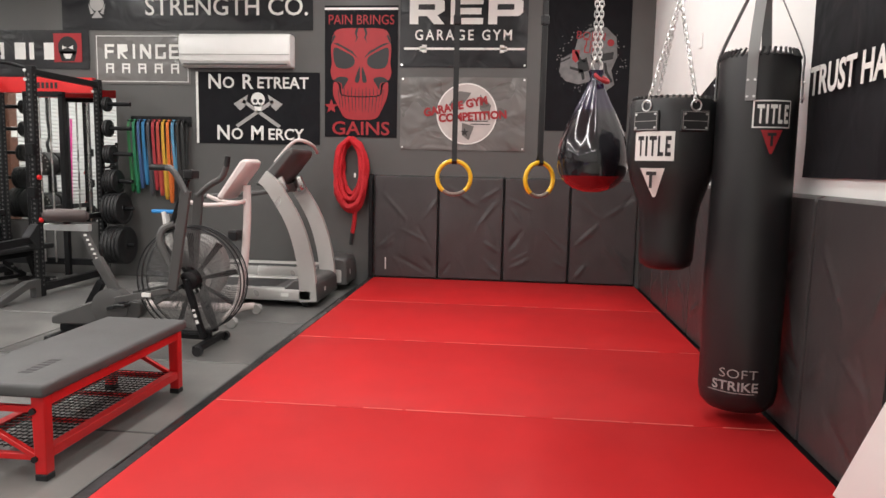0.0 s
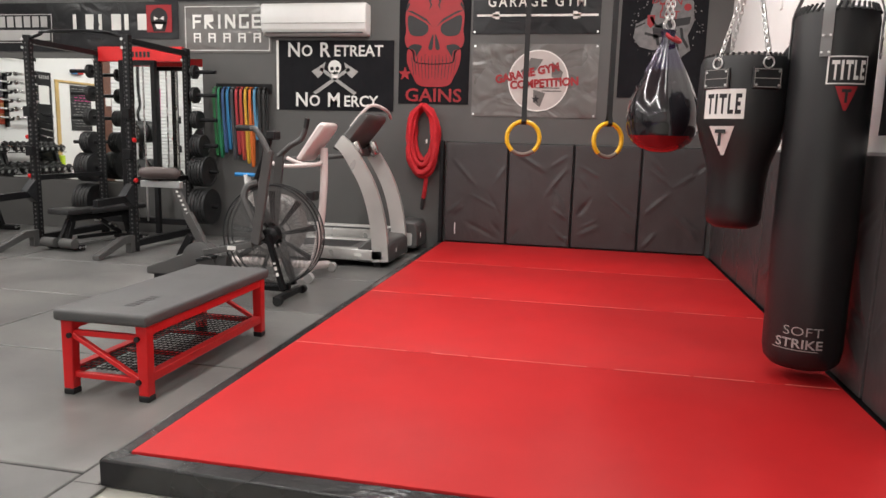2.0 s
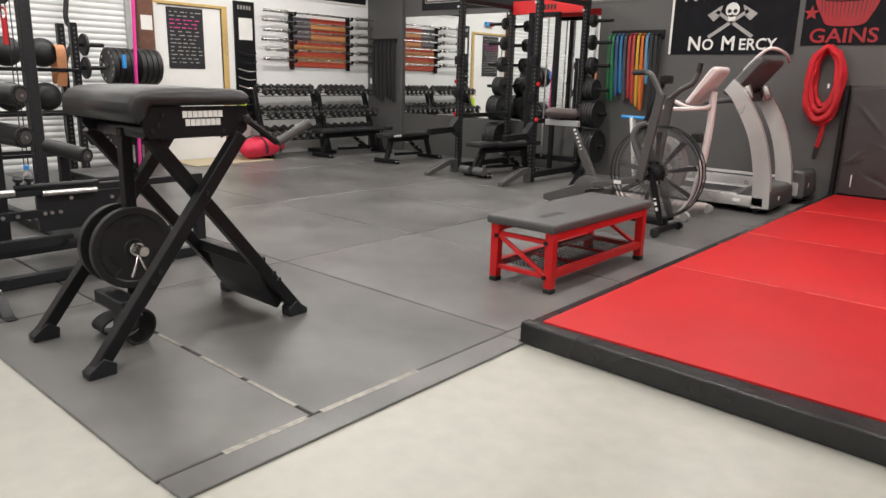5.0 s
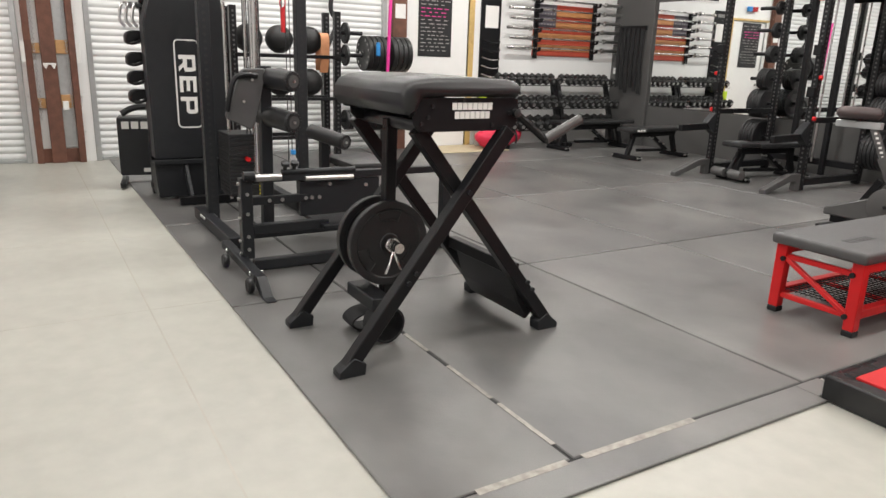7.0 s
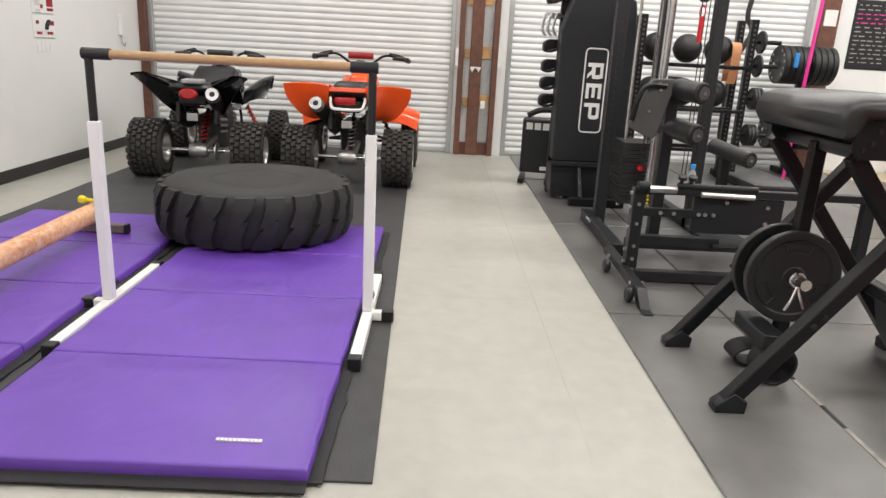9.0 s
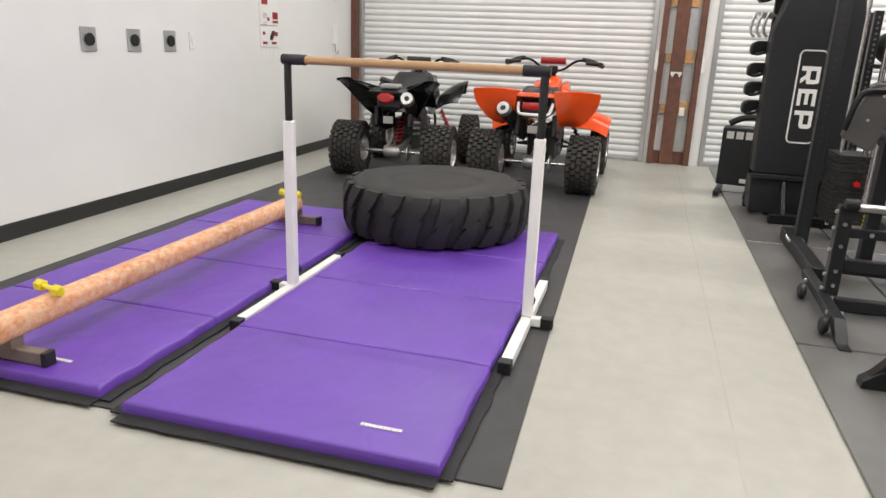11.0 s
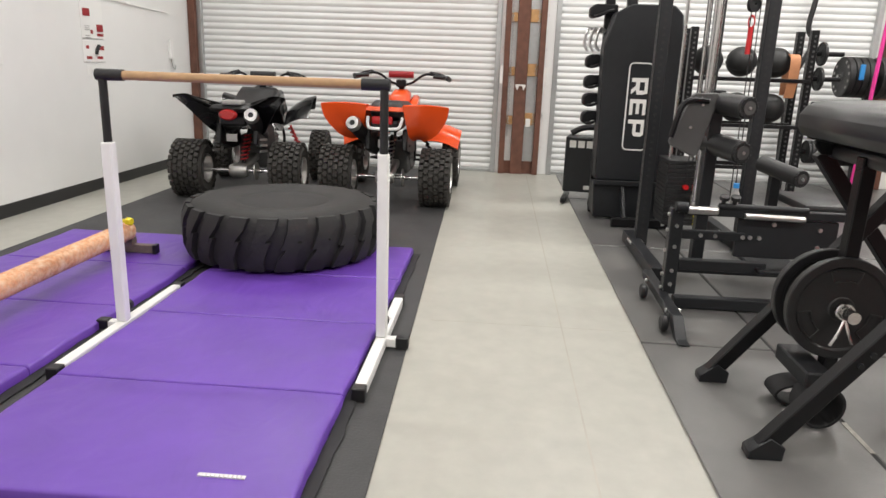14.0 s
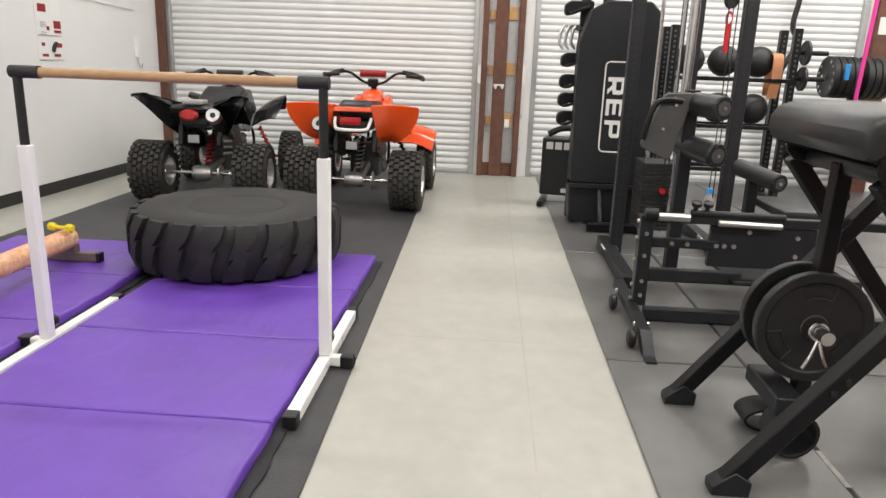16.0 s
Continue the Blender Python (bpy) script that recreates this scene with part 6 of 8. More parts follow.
        for g0, g1 in zip(grid, grid[1:]):
            for i in range(4):
                bm.faces.new((g0[i], g0[i + 1], g1[i + 1], g1[i]))
        bmesh.ops.recalc_face_normals(bm, faces=bm.faces)
        bmesh.ops.solidify(bm, geom=bm.faces[:], thickness=0.010)
        part("rear_fender", bm, body, t, smooth=60)
        if tail_up:
            P = arc_pts([(0.92, s * 0.46, 0.70), (1.02, s * 0.50, 0.90), (1.20, s * 0.50, 0.93), (1.42, s * 0.44, 0.78)], 5)
            Q = arc_pts([(0.90, s * 0.20, 0.62), (1.04, s * 0.20, 0.74), (1.28, s * 0.17, 0.76), (1.52, s * 0.15, 0.66)], 5)
        else:
            P = arc_pts([(0.92, s * 0.62, 0.44), (1.02, s * 0.64, 0.57), (1.26, s * 0.64, 0.61), (1.50, s * 0.60, 0.50)], 5)
            Q = arc_pts([(0.90, s * 0.28, 0.52), (1.04, s * 0.24, 0.66), (1.28, s * 0.18, 0.70), (1.52, s * 0.16, 0.60)], 5)
        bm = BM()
        grid = [[bm.verts.new(p.lerp(q, f) + Vector((0, 0, 0.03 * math.sin(math.pi * f)))) for f in (0, 0.33, 0.66, 1)] for p, q in zip(P, Q)]
        for g0, g1 in zip(grid, grid[1:]):
            for i in range(3):
                bm.faces.new((g0[i], g0[i + 1], g1[i + 1], g1[i]))
        bmesh.ops.recalc_face_normals(bm, faces=bm.faces)
        bmesh.ops.solidify(bm, geom=bm.faces[:], thickness=0.010)
        part("front_fender", bm, body, t, smooth=60)
        bm = BM()
        poly(bm, [(0.52, 0.60), (0.92, 0.56), (1.16, 0.78), (0.96, 1.0), (0.70, 0.92)], "y", s * 0.11, s * 0.19, 0.02)
        part("tank_shroud", bm, body, t)
        bm = BM()
        poly(bm, [(-0.10, 0.52), (0.22, 0.44), (0.55, 0.44), (0.50, 0.66), (-0.06, 0.72)], "y", s * 0.15, s * 0.20, 0.012)
        part("side_cover", bm, M_BLACKPLASTIC, t)
        bm = BM()
        for k in range(3):
            bar(bm, (-0.12 + 0.01 * k, s * 0.225, 0.46 + 0.055 * k), (0.10, s * 0.235, 0.44 + 0.055 * k), 0.008, 0.022, 0.003)
        part("side_vent", bm, M_GALV if tail_up else M_BLACKPLASTIC, t)
    sw = 0.20 if tail_up else 0.15
    bm = BM()
    if tail_up:
        poly(bm, [(-0.27, 0.84), (-0.26, 0.885), (0.0, 0.90), (0.36, 0.87), (0.62, 0.99), (0.74, 1.03), (0.76, 0.90), (0.36, 0.78), (0.0, 0.78)], "y", -sw, sw, 0.025)
    else:
        poly(bm, [(-0.17, 0.86), (-0.13, 0.965), (0.0, 0.985), (0.36, 0.90), (0.66, 0.95), (0.74, 0.86), (0.40, 0.76), (0.0, 0.78)], "y", -sw, sw, 0.04)
    part("seat", bm, M_LEATHER, t, "padded quad seat", smooth=50)
    bm = BM()
    poly(bm, [(0.66, 0.80), (0.70, 1.0), (0.92, 1.06), (1.20, 0.86), (1.50, 0.74), (1.55, 0.64), (1.0, 0.66)], "y", -0.10, 0.10, 0.035)
    part("nose", bm, body, t, smooth=50)
    bm = BM()
    if tail_up:
        lathe(bm, [(0, 0), (0.06, 0.0), (0.085, 0.02), (0.085, 0.04), (0, 0.04)], Matrix.Translation((-0.285, 0.02, 0.805)) @ pose(0, 0, 0, 0, 90, 0) @ Matrix.Diagonal((0.6, 1, 1, 1)), 20)
    else:
        box(bm, -0.215, -0.17, -0.075, 0.115, 0.77, 0.84, 0.012, seg=2)
    part("tail_lamp", bm, M_REDLENS, t)
    bm = BM()
    box(bm, -0.20, 0.30, -0.13, 0.13, 0.70, 0.80, 0.02)
    part("tail_section", bm, M_BLACKPLASTIC, t)
    bm = BM()
    if tail_up:
        box(bm, -0.26, -0.10, -0.10, 0.08, 0.895, 0.935, 0.01)
    else:
        tube(bm, arc_pts([(-0.16, 0.16, 0.83), (-0.22, 0.15, 0.77), (-0.25, 0.11, 0.735), (-0.25, -0.11, 0.735), (-0.22, -0.15, 0.77), (-0.16, -0.16, 0.83)], 5), 0.014, 8)
    gb = bm
    if not tail_up:
        bm = BM()
        poly(bm, [(-0.20, 0.885), (-0.19, 0.925), (-0.02, 0.93), (-0.02, 0.88)], "y", -0.19, 0.19, 0.008)
        part("tail_band", bm, body, t)
    bm = gb
    part("grab_bar", bm, M_WHITE if not tail_up else M_PRINTGREY, t)
    yx, zx = (0.27, 0.765) if not tail_up else (-0.20, 0.795)
    p0, p1 = Vector((-0.26, yx, zx)), Vector((0.26, yx * 0.75, zx - 0.22))
    bm = BM()
    cyl(bm, p0, p1, 0.064, n=20)
    ex = part("exhaust", bm, M_BLACKPLASTIC, t)
    bm = BM()
    lathe(bm, [(0.026, 0.0), (0.070, 0.0), (0.070, 0.03), (0.058, 0.055), (0.026, 0.055)], along(p0, p0 + (p0 - p1)), 20, True)
    part("exhaust_tip", bm, M_CHROME, ex)
    # dark plug that puts the shade of the bore into colour
    bm = BM()
    cyl(bm, p0 + (p0 - p1).normalized() * 0.03, p0 + (p0 - p1).normalized() * 0.05, 0.026, n=14)
    part("exhaust_bore", bm, M_DARKPRINTRECESS, ex)
    hz, hw = (1.20, 0.47) if not tail_up else (1.15, 0.42)
    bm = BM()
    tube(bm, arc_pts([(0.84, hw, hz - 0.02), (0.88, hw * 0.55, hz + 0.01), (0.93, 0.09, hz - 0.09), (0.93, -0.09, hz - 0.09), (0.88, -hw * 0.55, hz + 0.01), (0.84, -hw, hz - 0.02)], 5), 0.013, 8)
    hb = part("handlebar", bm, M_STEEL, t)
    bm = BM()
    cyl(bm, (0.88, -0.13, hz), (0.88, 0.13, hz), 0.034, n=14)
    part("bar_pad", bm, M_PRINTRED if not tail_up else M_BLACKPLASTIC, hb, "round foam handlebar pad")
    for s in (-1, 1):
        bm = BM()
        cyl(bm, (0.86, s * (hw - 0.13), hz - 0.01), (0.84, s * hw, hz - 0.02), 0.021, n=12)
        part("grip", bm, M_BLACKPLASTIC, hb)
        bm = BM()
        tube(bm, arc_pts([(0.87, s * (hw - 0.16), hz + 0.02), (0.97, s * (hw - 0.06), hz + 0.0), (0.96, s * (hw + 0.03), hz - 0.04), (0.86, s * (hw + 0.02), hz - 0.02)], 4), 0.024, 8)
        part("hand_guard", bm, M_BLACKPLASTIC, hb)
    bm = BM()
    cyl(bm, (0.94, 0, 0.82), (0.92, 0, hz - 0.08), 0.03, n=12)
    box(bm, 0.84, 0.93, -0.05, 0.05, hz - 0.13, hz - 0.05, 0.012)
    part("steering_stem", bm, M_STEEL, t)
    bm = BM()
    box(bm, -0.24, -0.232, -0.05, 0.05, 0.56, 0.63, 0.003)
    part("number_plate", bm, M_PRINTGREY, t)
    return t


quad(pose(-6.66, -2.87, 0.010, 0, 0, 183), M_BLACKGLOSS, "black sport quad bike with red springs, parked", True, True)
quad(pose(-6.68, -1.44, 0.010, 0, 0, 180), M_ORANGE, "orange sport quad bike with knobbly tyres, parked", False, False)

# ---- south wall fittings ----
for x in (-4.27, -4.745, -5.185):
    t = thing("wall_outlet", pose(x, YS, 1.275, 0, 0, SOUTH), "grey steel outlet plate with a black round socket", "outlet", "outlets on the white wall")
    bm = BM()
    box(bm, -0.075, 0.075, -0.012, 0, -0.085, 0.085, 0.004)
    part("plate", bm, M_GALV, t)
    bm = BM()
    lathe(bm, [(0, 0), (0.045, 0), (0.045, 0.012), (0.03, 0.014), (0, 0.010)], pose(0, -0.012, 0, 90, 0, 0), 20)
    part("socket", bm, M_BLACKPLASTIC, t)
t = thing("light_switch", pose(-5.49, YS, 1.283, 0, 0, SOUTH), "white light switch plate on the wall", "switch")
bm = BM()
box(bm, -0.04, 0.04, -0.01, 0, -0.075, 0.075, 0.004)
part("plate", bm, M_WHITE, t)
bm = BM()
box(bm, -0.014, 0.014, -0.017, -0.009, -0.03, 0.03, 0.003)
part("rocker", bm, M_WHITE, t)
t = thing("notice_sheet", pose(-6.84, YS, 1.48, 0, 0, SOUTH), "white safety notices with red panels on the wall", "sign")
for nm, z0, z1 in (("upper_sheet", -0.03, 0.36), ("lower_sheet", -0.25, -0.045)):
    bm = BM()
    box(bm, -0.19, 0.19, -0.006, 0, z0, z1, 0.002)
    part(nm, bm, M_WHITE, t)
    rects("rule_line", t, M_PRINTGREY, [(-0.18, 0.18, z0 + 0.004, z0 + 0.009)], -0.0075)
for x0, x1, z0, z1 in ((-0.15, -0.03, 0.18, 0.25), (0.07, 0.18, 0.04, 0.11), (0.07, 0.18, 0.00, 0.025), (-0.04, 0.0, 0.02, 0.055), (-0.14, -0.09, -0.12, -0.09), (0.08, 0.17, -0.13, -0.09), (-0.14, -0.05, -0.215, -0.19), (0.04, 0.14, -0.215, -0.19)):
    rects("red_panel", t, M_PRINTRED, [(x0, x1, z0, z1)], -0.009)
for x0, x1, z0, z1 in ((-0.13, -0.05, 0.05, 0.12), (-0.13, -0.05, -0.02, 0.02)):
    rects("text_block", t, M_PRINTGREY, [(x0, x1, z0 + k * 0.018, z0 + k * 0.018 + 0.006) for k in range(int((z1 - z0) / 0.018))], -0.009)
bm = BM()
tube(bm, arc_pts([(0.02, -0.012, -0.17), (0.035, -0.02, -0.12), (0.07, -0.02, -0.09)], 4), 0.018, 8)
part("black_clip", bm, M_BLACKPLASTIC, t)
for k in range(4):
    rects("tear_off_strip", t, M_WHITE, [(-0.15 + k * 0.075, -0.085 + k * 0.075, -0.37, -0.27)], -0.004)
t = thing("wall_phone", pose(-8.45, YS, 1.38, 0, 0, SOUTH), "white wall control box with a hanging cord", "control box")
bm = BM()
box(bm, -0.035, 0.035, -0.04, 0, -0.10, 0.13, 0.006)
part("housing", bm, M_WHITE, t)
bm = BM()
tube(bm, arc_pts([(0, -0.02, -0.10), (0.0, -0.03, -0.18), (0.06, -0.03, -0.22), (0.10, -0.02, -0.17)], 6), 0.006, 6)
part("cord", bm, M_PRINTGREY, t)
bm = BM()
tube(bm, [(-6.75, YS + 0.012, 1.86), (-7.6, YS + 0.012, 1.83), (-8.45, YS + 0.012, 1.80)], 0.006, 6)
whole("wall_cable", bm, M_WHITE, "thin white cable running along the wall", "cable")
bm = BM()
box(bm, XW + 0.02, XW + 0.10, YS + 0.001, YS + 0.09, 0, CEIL, 0.006)
whole("corner_post", bm, M_RUST, "rust-brown steel post in the corner", "post", kind="structure")


# ---- power rack ----
def upright(parent, x, y, h, name="upright", w=0.075, material=None):
    bm = BM()
    box(bm, x - w / 2, x + w / 2, y - w / 2, y + w / 2, 0, h, 0.005)
    u = part(name, bm, material or M_STEEL, parent)
    bm = BM()
    k = 0
    while 0.12 + k * 0.05 < h - 0.05:
        z = 0.12 + k * 0.05
        cyl(bm, (x, y - w / 2 - 0.0008, z), (x, y + w / 2 + 0.0008, z), 0.0125, n=8)
        cyl(bm, (x - w / 2 - 0.0008, y, z), (x + w / 2 + 0.0008, y, z), 0.0125, n=8)
        k += 1
    # holes are solid discs: grey for light coming through, dark for shade inside
    tagged(part("perforation", bm, M_HOLE if material is None else M_DARKPRINTRECESS, u), kind="stuff")
    return u


def peg_plates(parent, p, d, specs, peg_len=0.3):
    """A storage peg at p in direction d with plates (radius, width) pushed on."""
    p, d = Vector(p), Vector(d).normalized()
    bm = BM()
    cyl(bm, p, p + d * peg_len, 0.024, n=12)
    pg = part("storage_peg", bm, M_STEEL, parent)
    o = 0.05
    for R, w in specs:
        bm = BM()
        plate_bm(bm, R, w, along(p + d * (o + w / 2), p + d * (o + w)), False)
        part("weight_plate", bm, M_IRON, pg)
        o += w + 0.006


def power_rack():
    t = thing("power_rack", pose(-5.13, 7.0, 0.012), "black steel power rack with red crossmember and plates", "power rack")
    H = 2.36
    for x in (-0.62, 0.62):
        for y in (0, 1.14):
            upright(t, x, y, H)
        bm = BM()
        bar(bm, (x, 0.04, 0.09), (x, 1.10, 0.09), 0.075, 0.075)
        part("base_rail", bm, M_STEEL, t)
        bm = BM()
        poly(bm, [(-0.04, 0.0), (-0.04, 0.19), (-0.22, 0.19), (-0.66, 0.05), (-0.66, 0.0), (-0.60, 0.0), (-0.22, 0.11), (-0.12, 0.11), (-0.12, 0.0)], "x", x - 0.036, x + 0.036, 0.004)
        part("front_foot", bm, M_GREYPLASTIC, t)
        bm = BM()
        bar(bm, (x, 0.04, H - 0.06), (x, 1.10, H - 0.06), 0.075, 0.06)
        part("top_rail", bm, M_STEEL, t)
        bm = BM()
        bar(bm, (x, -0.02, 0.78), (x, 1.10, 0.78), 0.05, 0.06)
        part("safety_bar", bm, M_STEEL, t)
        bm = BM()
        bar(bm, (x, -0.04, 0.60), (x, -0.62, 0.585), 0.06, 0.075)
        sa = part("spotter_arm", bm, M_STEEL, t)
        bm = BM()
        poly(bm, [(-0.04, 0.50), (-0.11, 0.55), (-0.20, 0.635), (-0.06, 0.76), (-0.04, 0.76)], "x", x - 0.045, x + 0.045, 0.004)
        part("arm_bracket", bm, M_STEELG, sa)
        bm = BM()
        for y in (-0.045, 1.095):
            for z in (0.10, H - 0.05, H - 0.14):
                cyl(bm, (x - 0.03, y, z), (x - 0.03, y - 0.008, z), 0.017, n=8)
        part("rack_bolt", bm, M_BOLT, t)
        for z in (1.08, 1.52):
            bm = BM()
            box(bm, x - 0.045, x + 0.045, -0.085, -0.035, z - 0.05, z + 0.06, 0.006)
            jc = part("bar_hook", bm, M_STEEL, t)
            bm = BM()
            lathe(bm, [(0.01, 0), (0.026, 0.005), (0.024, 0.03), (0.01, 0.034)], pose(x + (0.04 if x > 0 else -0.04), -0.02, z - 0.28, 0, 90 if x > 0 else -90, 0), 12)
            part("red_pin", bm, M_REDPAINT, jc)
    bm = BM()
    box(bm, -0.585, 0.585, 1.10, 1.175, H - 0.16, H + 0.02, 0.005)
    cm = part("crossmember", bm, M_REDPAINT, t, "red crossmember with a dark block mark")
    bm = BM()
    for k in range(6):
        box(bm, -0.16 + k * 0.055, -0.125 + k * 0.055, 1.096, 1.099, H - 0.11, H - 0.04)
    part("block_mark", bm, M_DARKPRINTRECESS, cm)
    bm = BM()
    bar(bm, (-0.585, 1.14, 0.20), (0.585, 1.14, 0.20), 0.075, 0.075, 0.004)
    part("rear_rail", bm, M_STEEL, t)
    bm = BM()
    tube(bm, arc_pts([(-0.62, 0, H - 0.04), (-0.45, 0.0, H + 0.01), (-0.30, -0.12, H + 0.02), (0.30, -0.12, H + 0.02), (0.45, 0.0, H + 0.01), (0.62, 0, H - 0.04)], 5), 0.018, 10)
    part("pull_up_bar", bm, M_STEEL, t)
    for x, dx in ((-0.66, -1), (0.66, 1)):
        for z, sp in ((0.42, [(0.225, 0.04)] * 5), (0.86, [(0.19, 0.035)] * 5), (1.18, [(0.14, 0.03)] * 4), (1.50, [(0.11, 0.025)] * 3), (1.80, [(0.10, 0.022)] * 2), (2.08, [(0.085, 0.02)] * 2)):
            peg_plates(t, (x, 1.14, z), (dx, 0, 0), sp, 0.36)
    # inner cable column with its guide rods
    for x in (-0.22, 0.22):
        bm = BM()
        bar(bm, (x, 1.06, 0.05), (x, 1.06, 2.18), 0.06, 0.06)
        part("inner_column", bm, M_STEEL, t)
    bm = BM()
    bar(bm, (-0.25, 1.06, 2.18), (0.25, 1.06, 2.18), 0.06, 0.06)
    part("inner_head", bm, M_STEEL, t)
    for x in (-0.07, 0.07):
        bm = BM()
        cyl(bm, (x, 1.06, 0.2), (x, 1.06, 2.15), 0.011, n=10)
        part("guide_rod", bm, M_CHROME, t)


power_rack()


# ---- benches ----
def gym_bench(m, label, L=1.28, tilt_seat=False, mark=False):
    """A pad in two pieces on a steel spine; local y runs along it."""
    t = thing("weight_bench", m, label, "weight bench", "weight benches")
    bm = BM()
    box(bm, -0.135, 0.135, -L / 2 + 0.36, L / 2, 0.385, 0.445, 0.02, seg=2)
    part("back_pad", bm, M_LEATHER, t)
    bm = BM()
    box(bm, -0.15, 0.15, -L / 2, -L / 2 + 0.34, 0.385, 0.445, 0.02, seg=2, m=pose(0, 0, 0.0, 0, 0, 0) if not tilt_seat else Matrix.Translation((0, 0, 0.015)))
    part("seat_pad", bm, M_LEATHER, t)
    bm = BM()
    bar(bm, (0, -L / 2 + 0.15, 0.345), (0, L / 2 - 0.2, 0.345), 0.06, 0.07)
    part("spine", bm, M_STEEL, t)
    for y, s in ((-L / 2 + 0.20, -1), (L / 2 - 0.25, 1)):
        bm = BM()
        bar(bm, (0, y, 0.32), (0, y + s * 0.10, 0.05), 0.06, 0.06)
        part("leg", bm, M_STEEL, t)
        bm = BM()
        bar(bm, (-0.24, y + s * 0.10, 0.035), (0.24, y + s * 0.10, 0.035), 0.06, 0.06)
        ft = part("foot_bar", bm, M_STEEL, t)
        bm = BM()
        for x in (-0.23, 0.23):
            cyl(bm, (x, y + s * 0.10 - 0.045, 0.045), (x, y + s * 0.10 + 0.045, 0.045), 0.012, n=8)
        part("foot_bolt", bm, M_BOLT, ft)
    bm = BM()
    bar(bm, (0, -0.05, 0.32), (0, 0.30, 0.10), 0.04, 0.05)
    bar(bm, (0, 0.30, 0.10), (0, -0.35, 0.12), 0.04, 0.04)
    part("adjuster", bm, M_STEEL, t)
    for y in (-0.05, 0.1, 0.2):
        bm = BM()
        cyl(bm, (-0.04, y, 0.27 - 0.4 * y), (0.04, y, 0.27 - 0.4 * y), 0.012, n=8)
        part("adjuster_pin", bm, M_BOLT, t)
    if mark:
        bm = BM()
        for k in range(3):
            box(bm, 0.1505, 0.152, -L / 2 + 0.10 + k * 0.06, -L / 2 + 0.145 + k * 0.06, 0.40, 0.43)
        part("white_mark", bm, M_PRINTWHITE, t)
    return t


gym_bench(pose(-8.22, 7.25, 0.012, 0, 0, 0), "black adjustable weight bench by the dumbbell racks", 1.55)
gym_bench(pose(-7.10, 7.42, 0.012, 0, 0, 4), "black flat weight bench with a white mark", 1.30, mark=True)
b = gym_bench(pose(-5.20, 7.35, 0.012, 0, 0, -6), "black adjustable bench standing in the power rack", 1.25, True)
for x in (-0.13, 0.13):
    bm = BM()
    cyl(bm, (x - 0.09, -0.62, 0.09), (x + 0.09, -0.62, 0.09), 0.055, n=16)
    part("foam_roller", bm, M_GREYPLASTIC, b, "grey foam leg roller")
bm = BM()
bar(bm, (0, -0.62, 0.09), (0, -0.48, 0.34), 0.04, 0.04)
part("roller_arm", bm, M_STEEL, b)


# ---- dumbbells ----
def dumbbell(m, s):
    t = thing("hex_dumbbell", m, "black rubber hex dumbbell with steel handle", "dumbbell", "dumbbells on the racks")
    for k in (-1, 1):
        bm = BM()
        lathe(bm, [(0, -0.035 * s), (0.045 * s, -0.035 * s), (0.056 * s, -0.022 * s), (0.056 * s, 0.022 * s), (0.045 * s, 0.035 * s), (0, 0.035 * s)], pose(k * 0.095 * s, 0, 0, 0, 90, 0), 6)
        hd = part("head", bm, M_BUMPER, t)
        if k > 0:
            bm = BM()
            cyl(bm, (k * (0.131 * s), 0, 0), (k * (0.134 * s), 0, 0), 0.022 * s, n=10)
            part("face_disc", bm, M_BOLT, hd)
    bm = BM()
    cyl(bm, (-0.062 * s, 0, 0), (0.062 * s, 0, 0), 0.016, n=10)
    part("grip", bm, M_CHROME, t)
    return t


def dumbbell_rack(y0, y1):
    t = thing("dumbbell_rack", pose(XW, 0, 0.012), "black three-tier steel dumbbell rack, full", "dumbbell rack", "dumbbell racks")
    tiers = ((0.30, 0.50), (0.62, 0.40), (0.97, 0.29))
    for y in (y0 + 0.04, y1 - 0.04):
        bm = BM()
        bar(bm, (0.62, y, 0.03), (0.05, y, 0.03), 0.06, 0.06)
        part("foot", bm, M_STEEL, t)
        bm = BM()
        bar(bm, (0.46, y, 0.05), (0.16, y, 1.02), 0.07, 0.07, up=(0, 1, 0))
        part("side_post", bm, M_STEEL, t)
    for z, x in tiers:
        for dx, dz in ((-0.09, 0.02), (0.09, -0.03)):
            bm = BM()
            bar(bm, (x + dx, y0, z + dz), (x + dx, y1, z + dz), 0.05, 0.012)
            part("shelf_rail", bm, M_STEEL, t)
    return tiers


first = {}
for y0, y1 in ((5.78, 7.0), (7.02, 8.14)):
    tiers = dumbbell_rack(y0, y1)
    for ti, (z, x) in enumerate(tiers):
        n = (7, 8, 9)[ti]
        s = 1.42 - 0.16 * ti
        for k in range(n):
            y = y0 + 0.10 + (y1 - y0 - 0.20) * k / (n - 1)
            m = pose(XW + x, y, 0.012 + z + 0.056 * s * 0.87 + 0.012, 0, 14, random.uniform(-3, 3))
            if ti not in first:
                first[ti] = dumbbell(m, s)
            else:
                copy_thing(first[ti], m)

# ---- barbell wall rack over a stained flag board ----
t = thing("flag_board", pose(XW, 0, 0), "stained wooden striped flag board on the white wall", "wall board")
Y0, Y1, Z0 = 6.62, 7.92, 1.40
stripes = 9
for k in range(stripes):
    z = Z0 + k * 0.088
    bm = BM()
    ystart = Y0 if k < 5 else Y0 + 0.45
    box(bm, 0.002, 0.02, ystart, Y1, z, z + 0.085, 0.003)
    part("plank", bm, M_FLAGRED if k % 2 == 0 else M_FLAGTAN, t)
bm = BM()
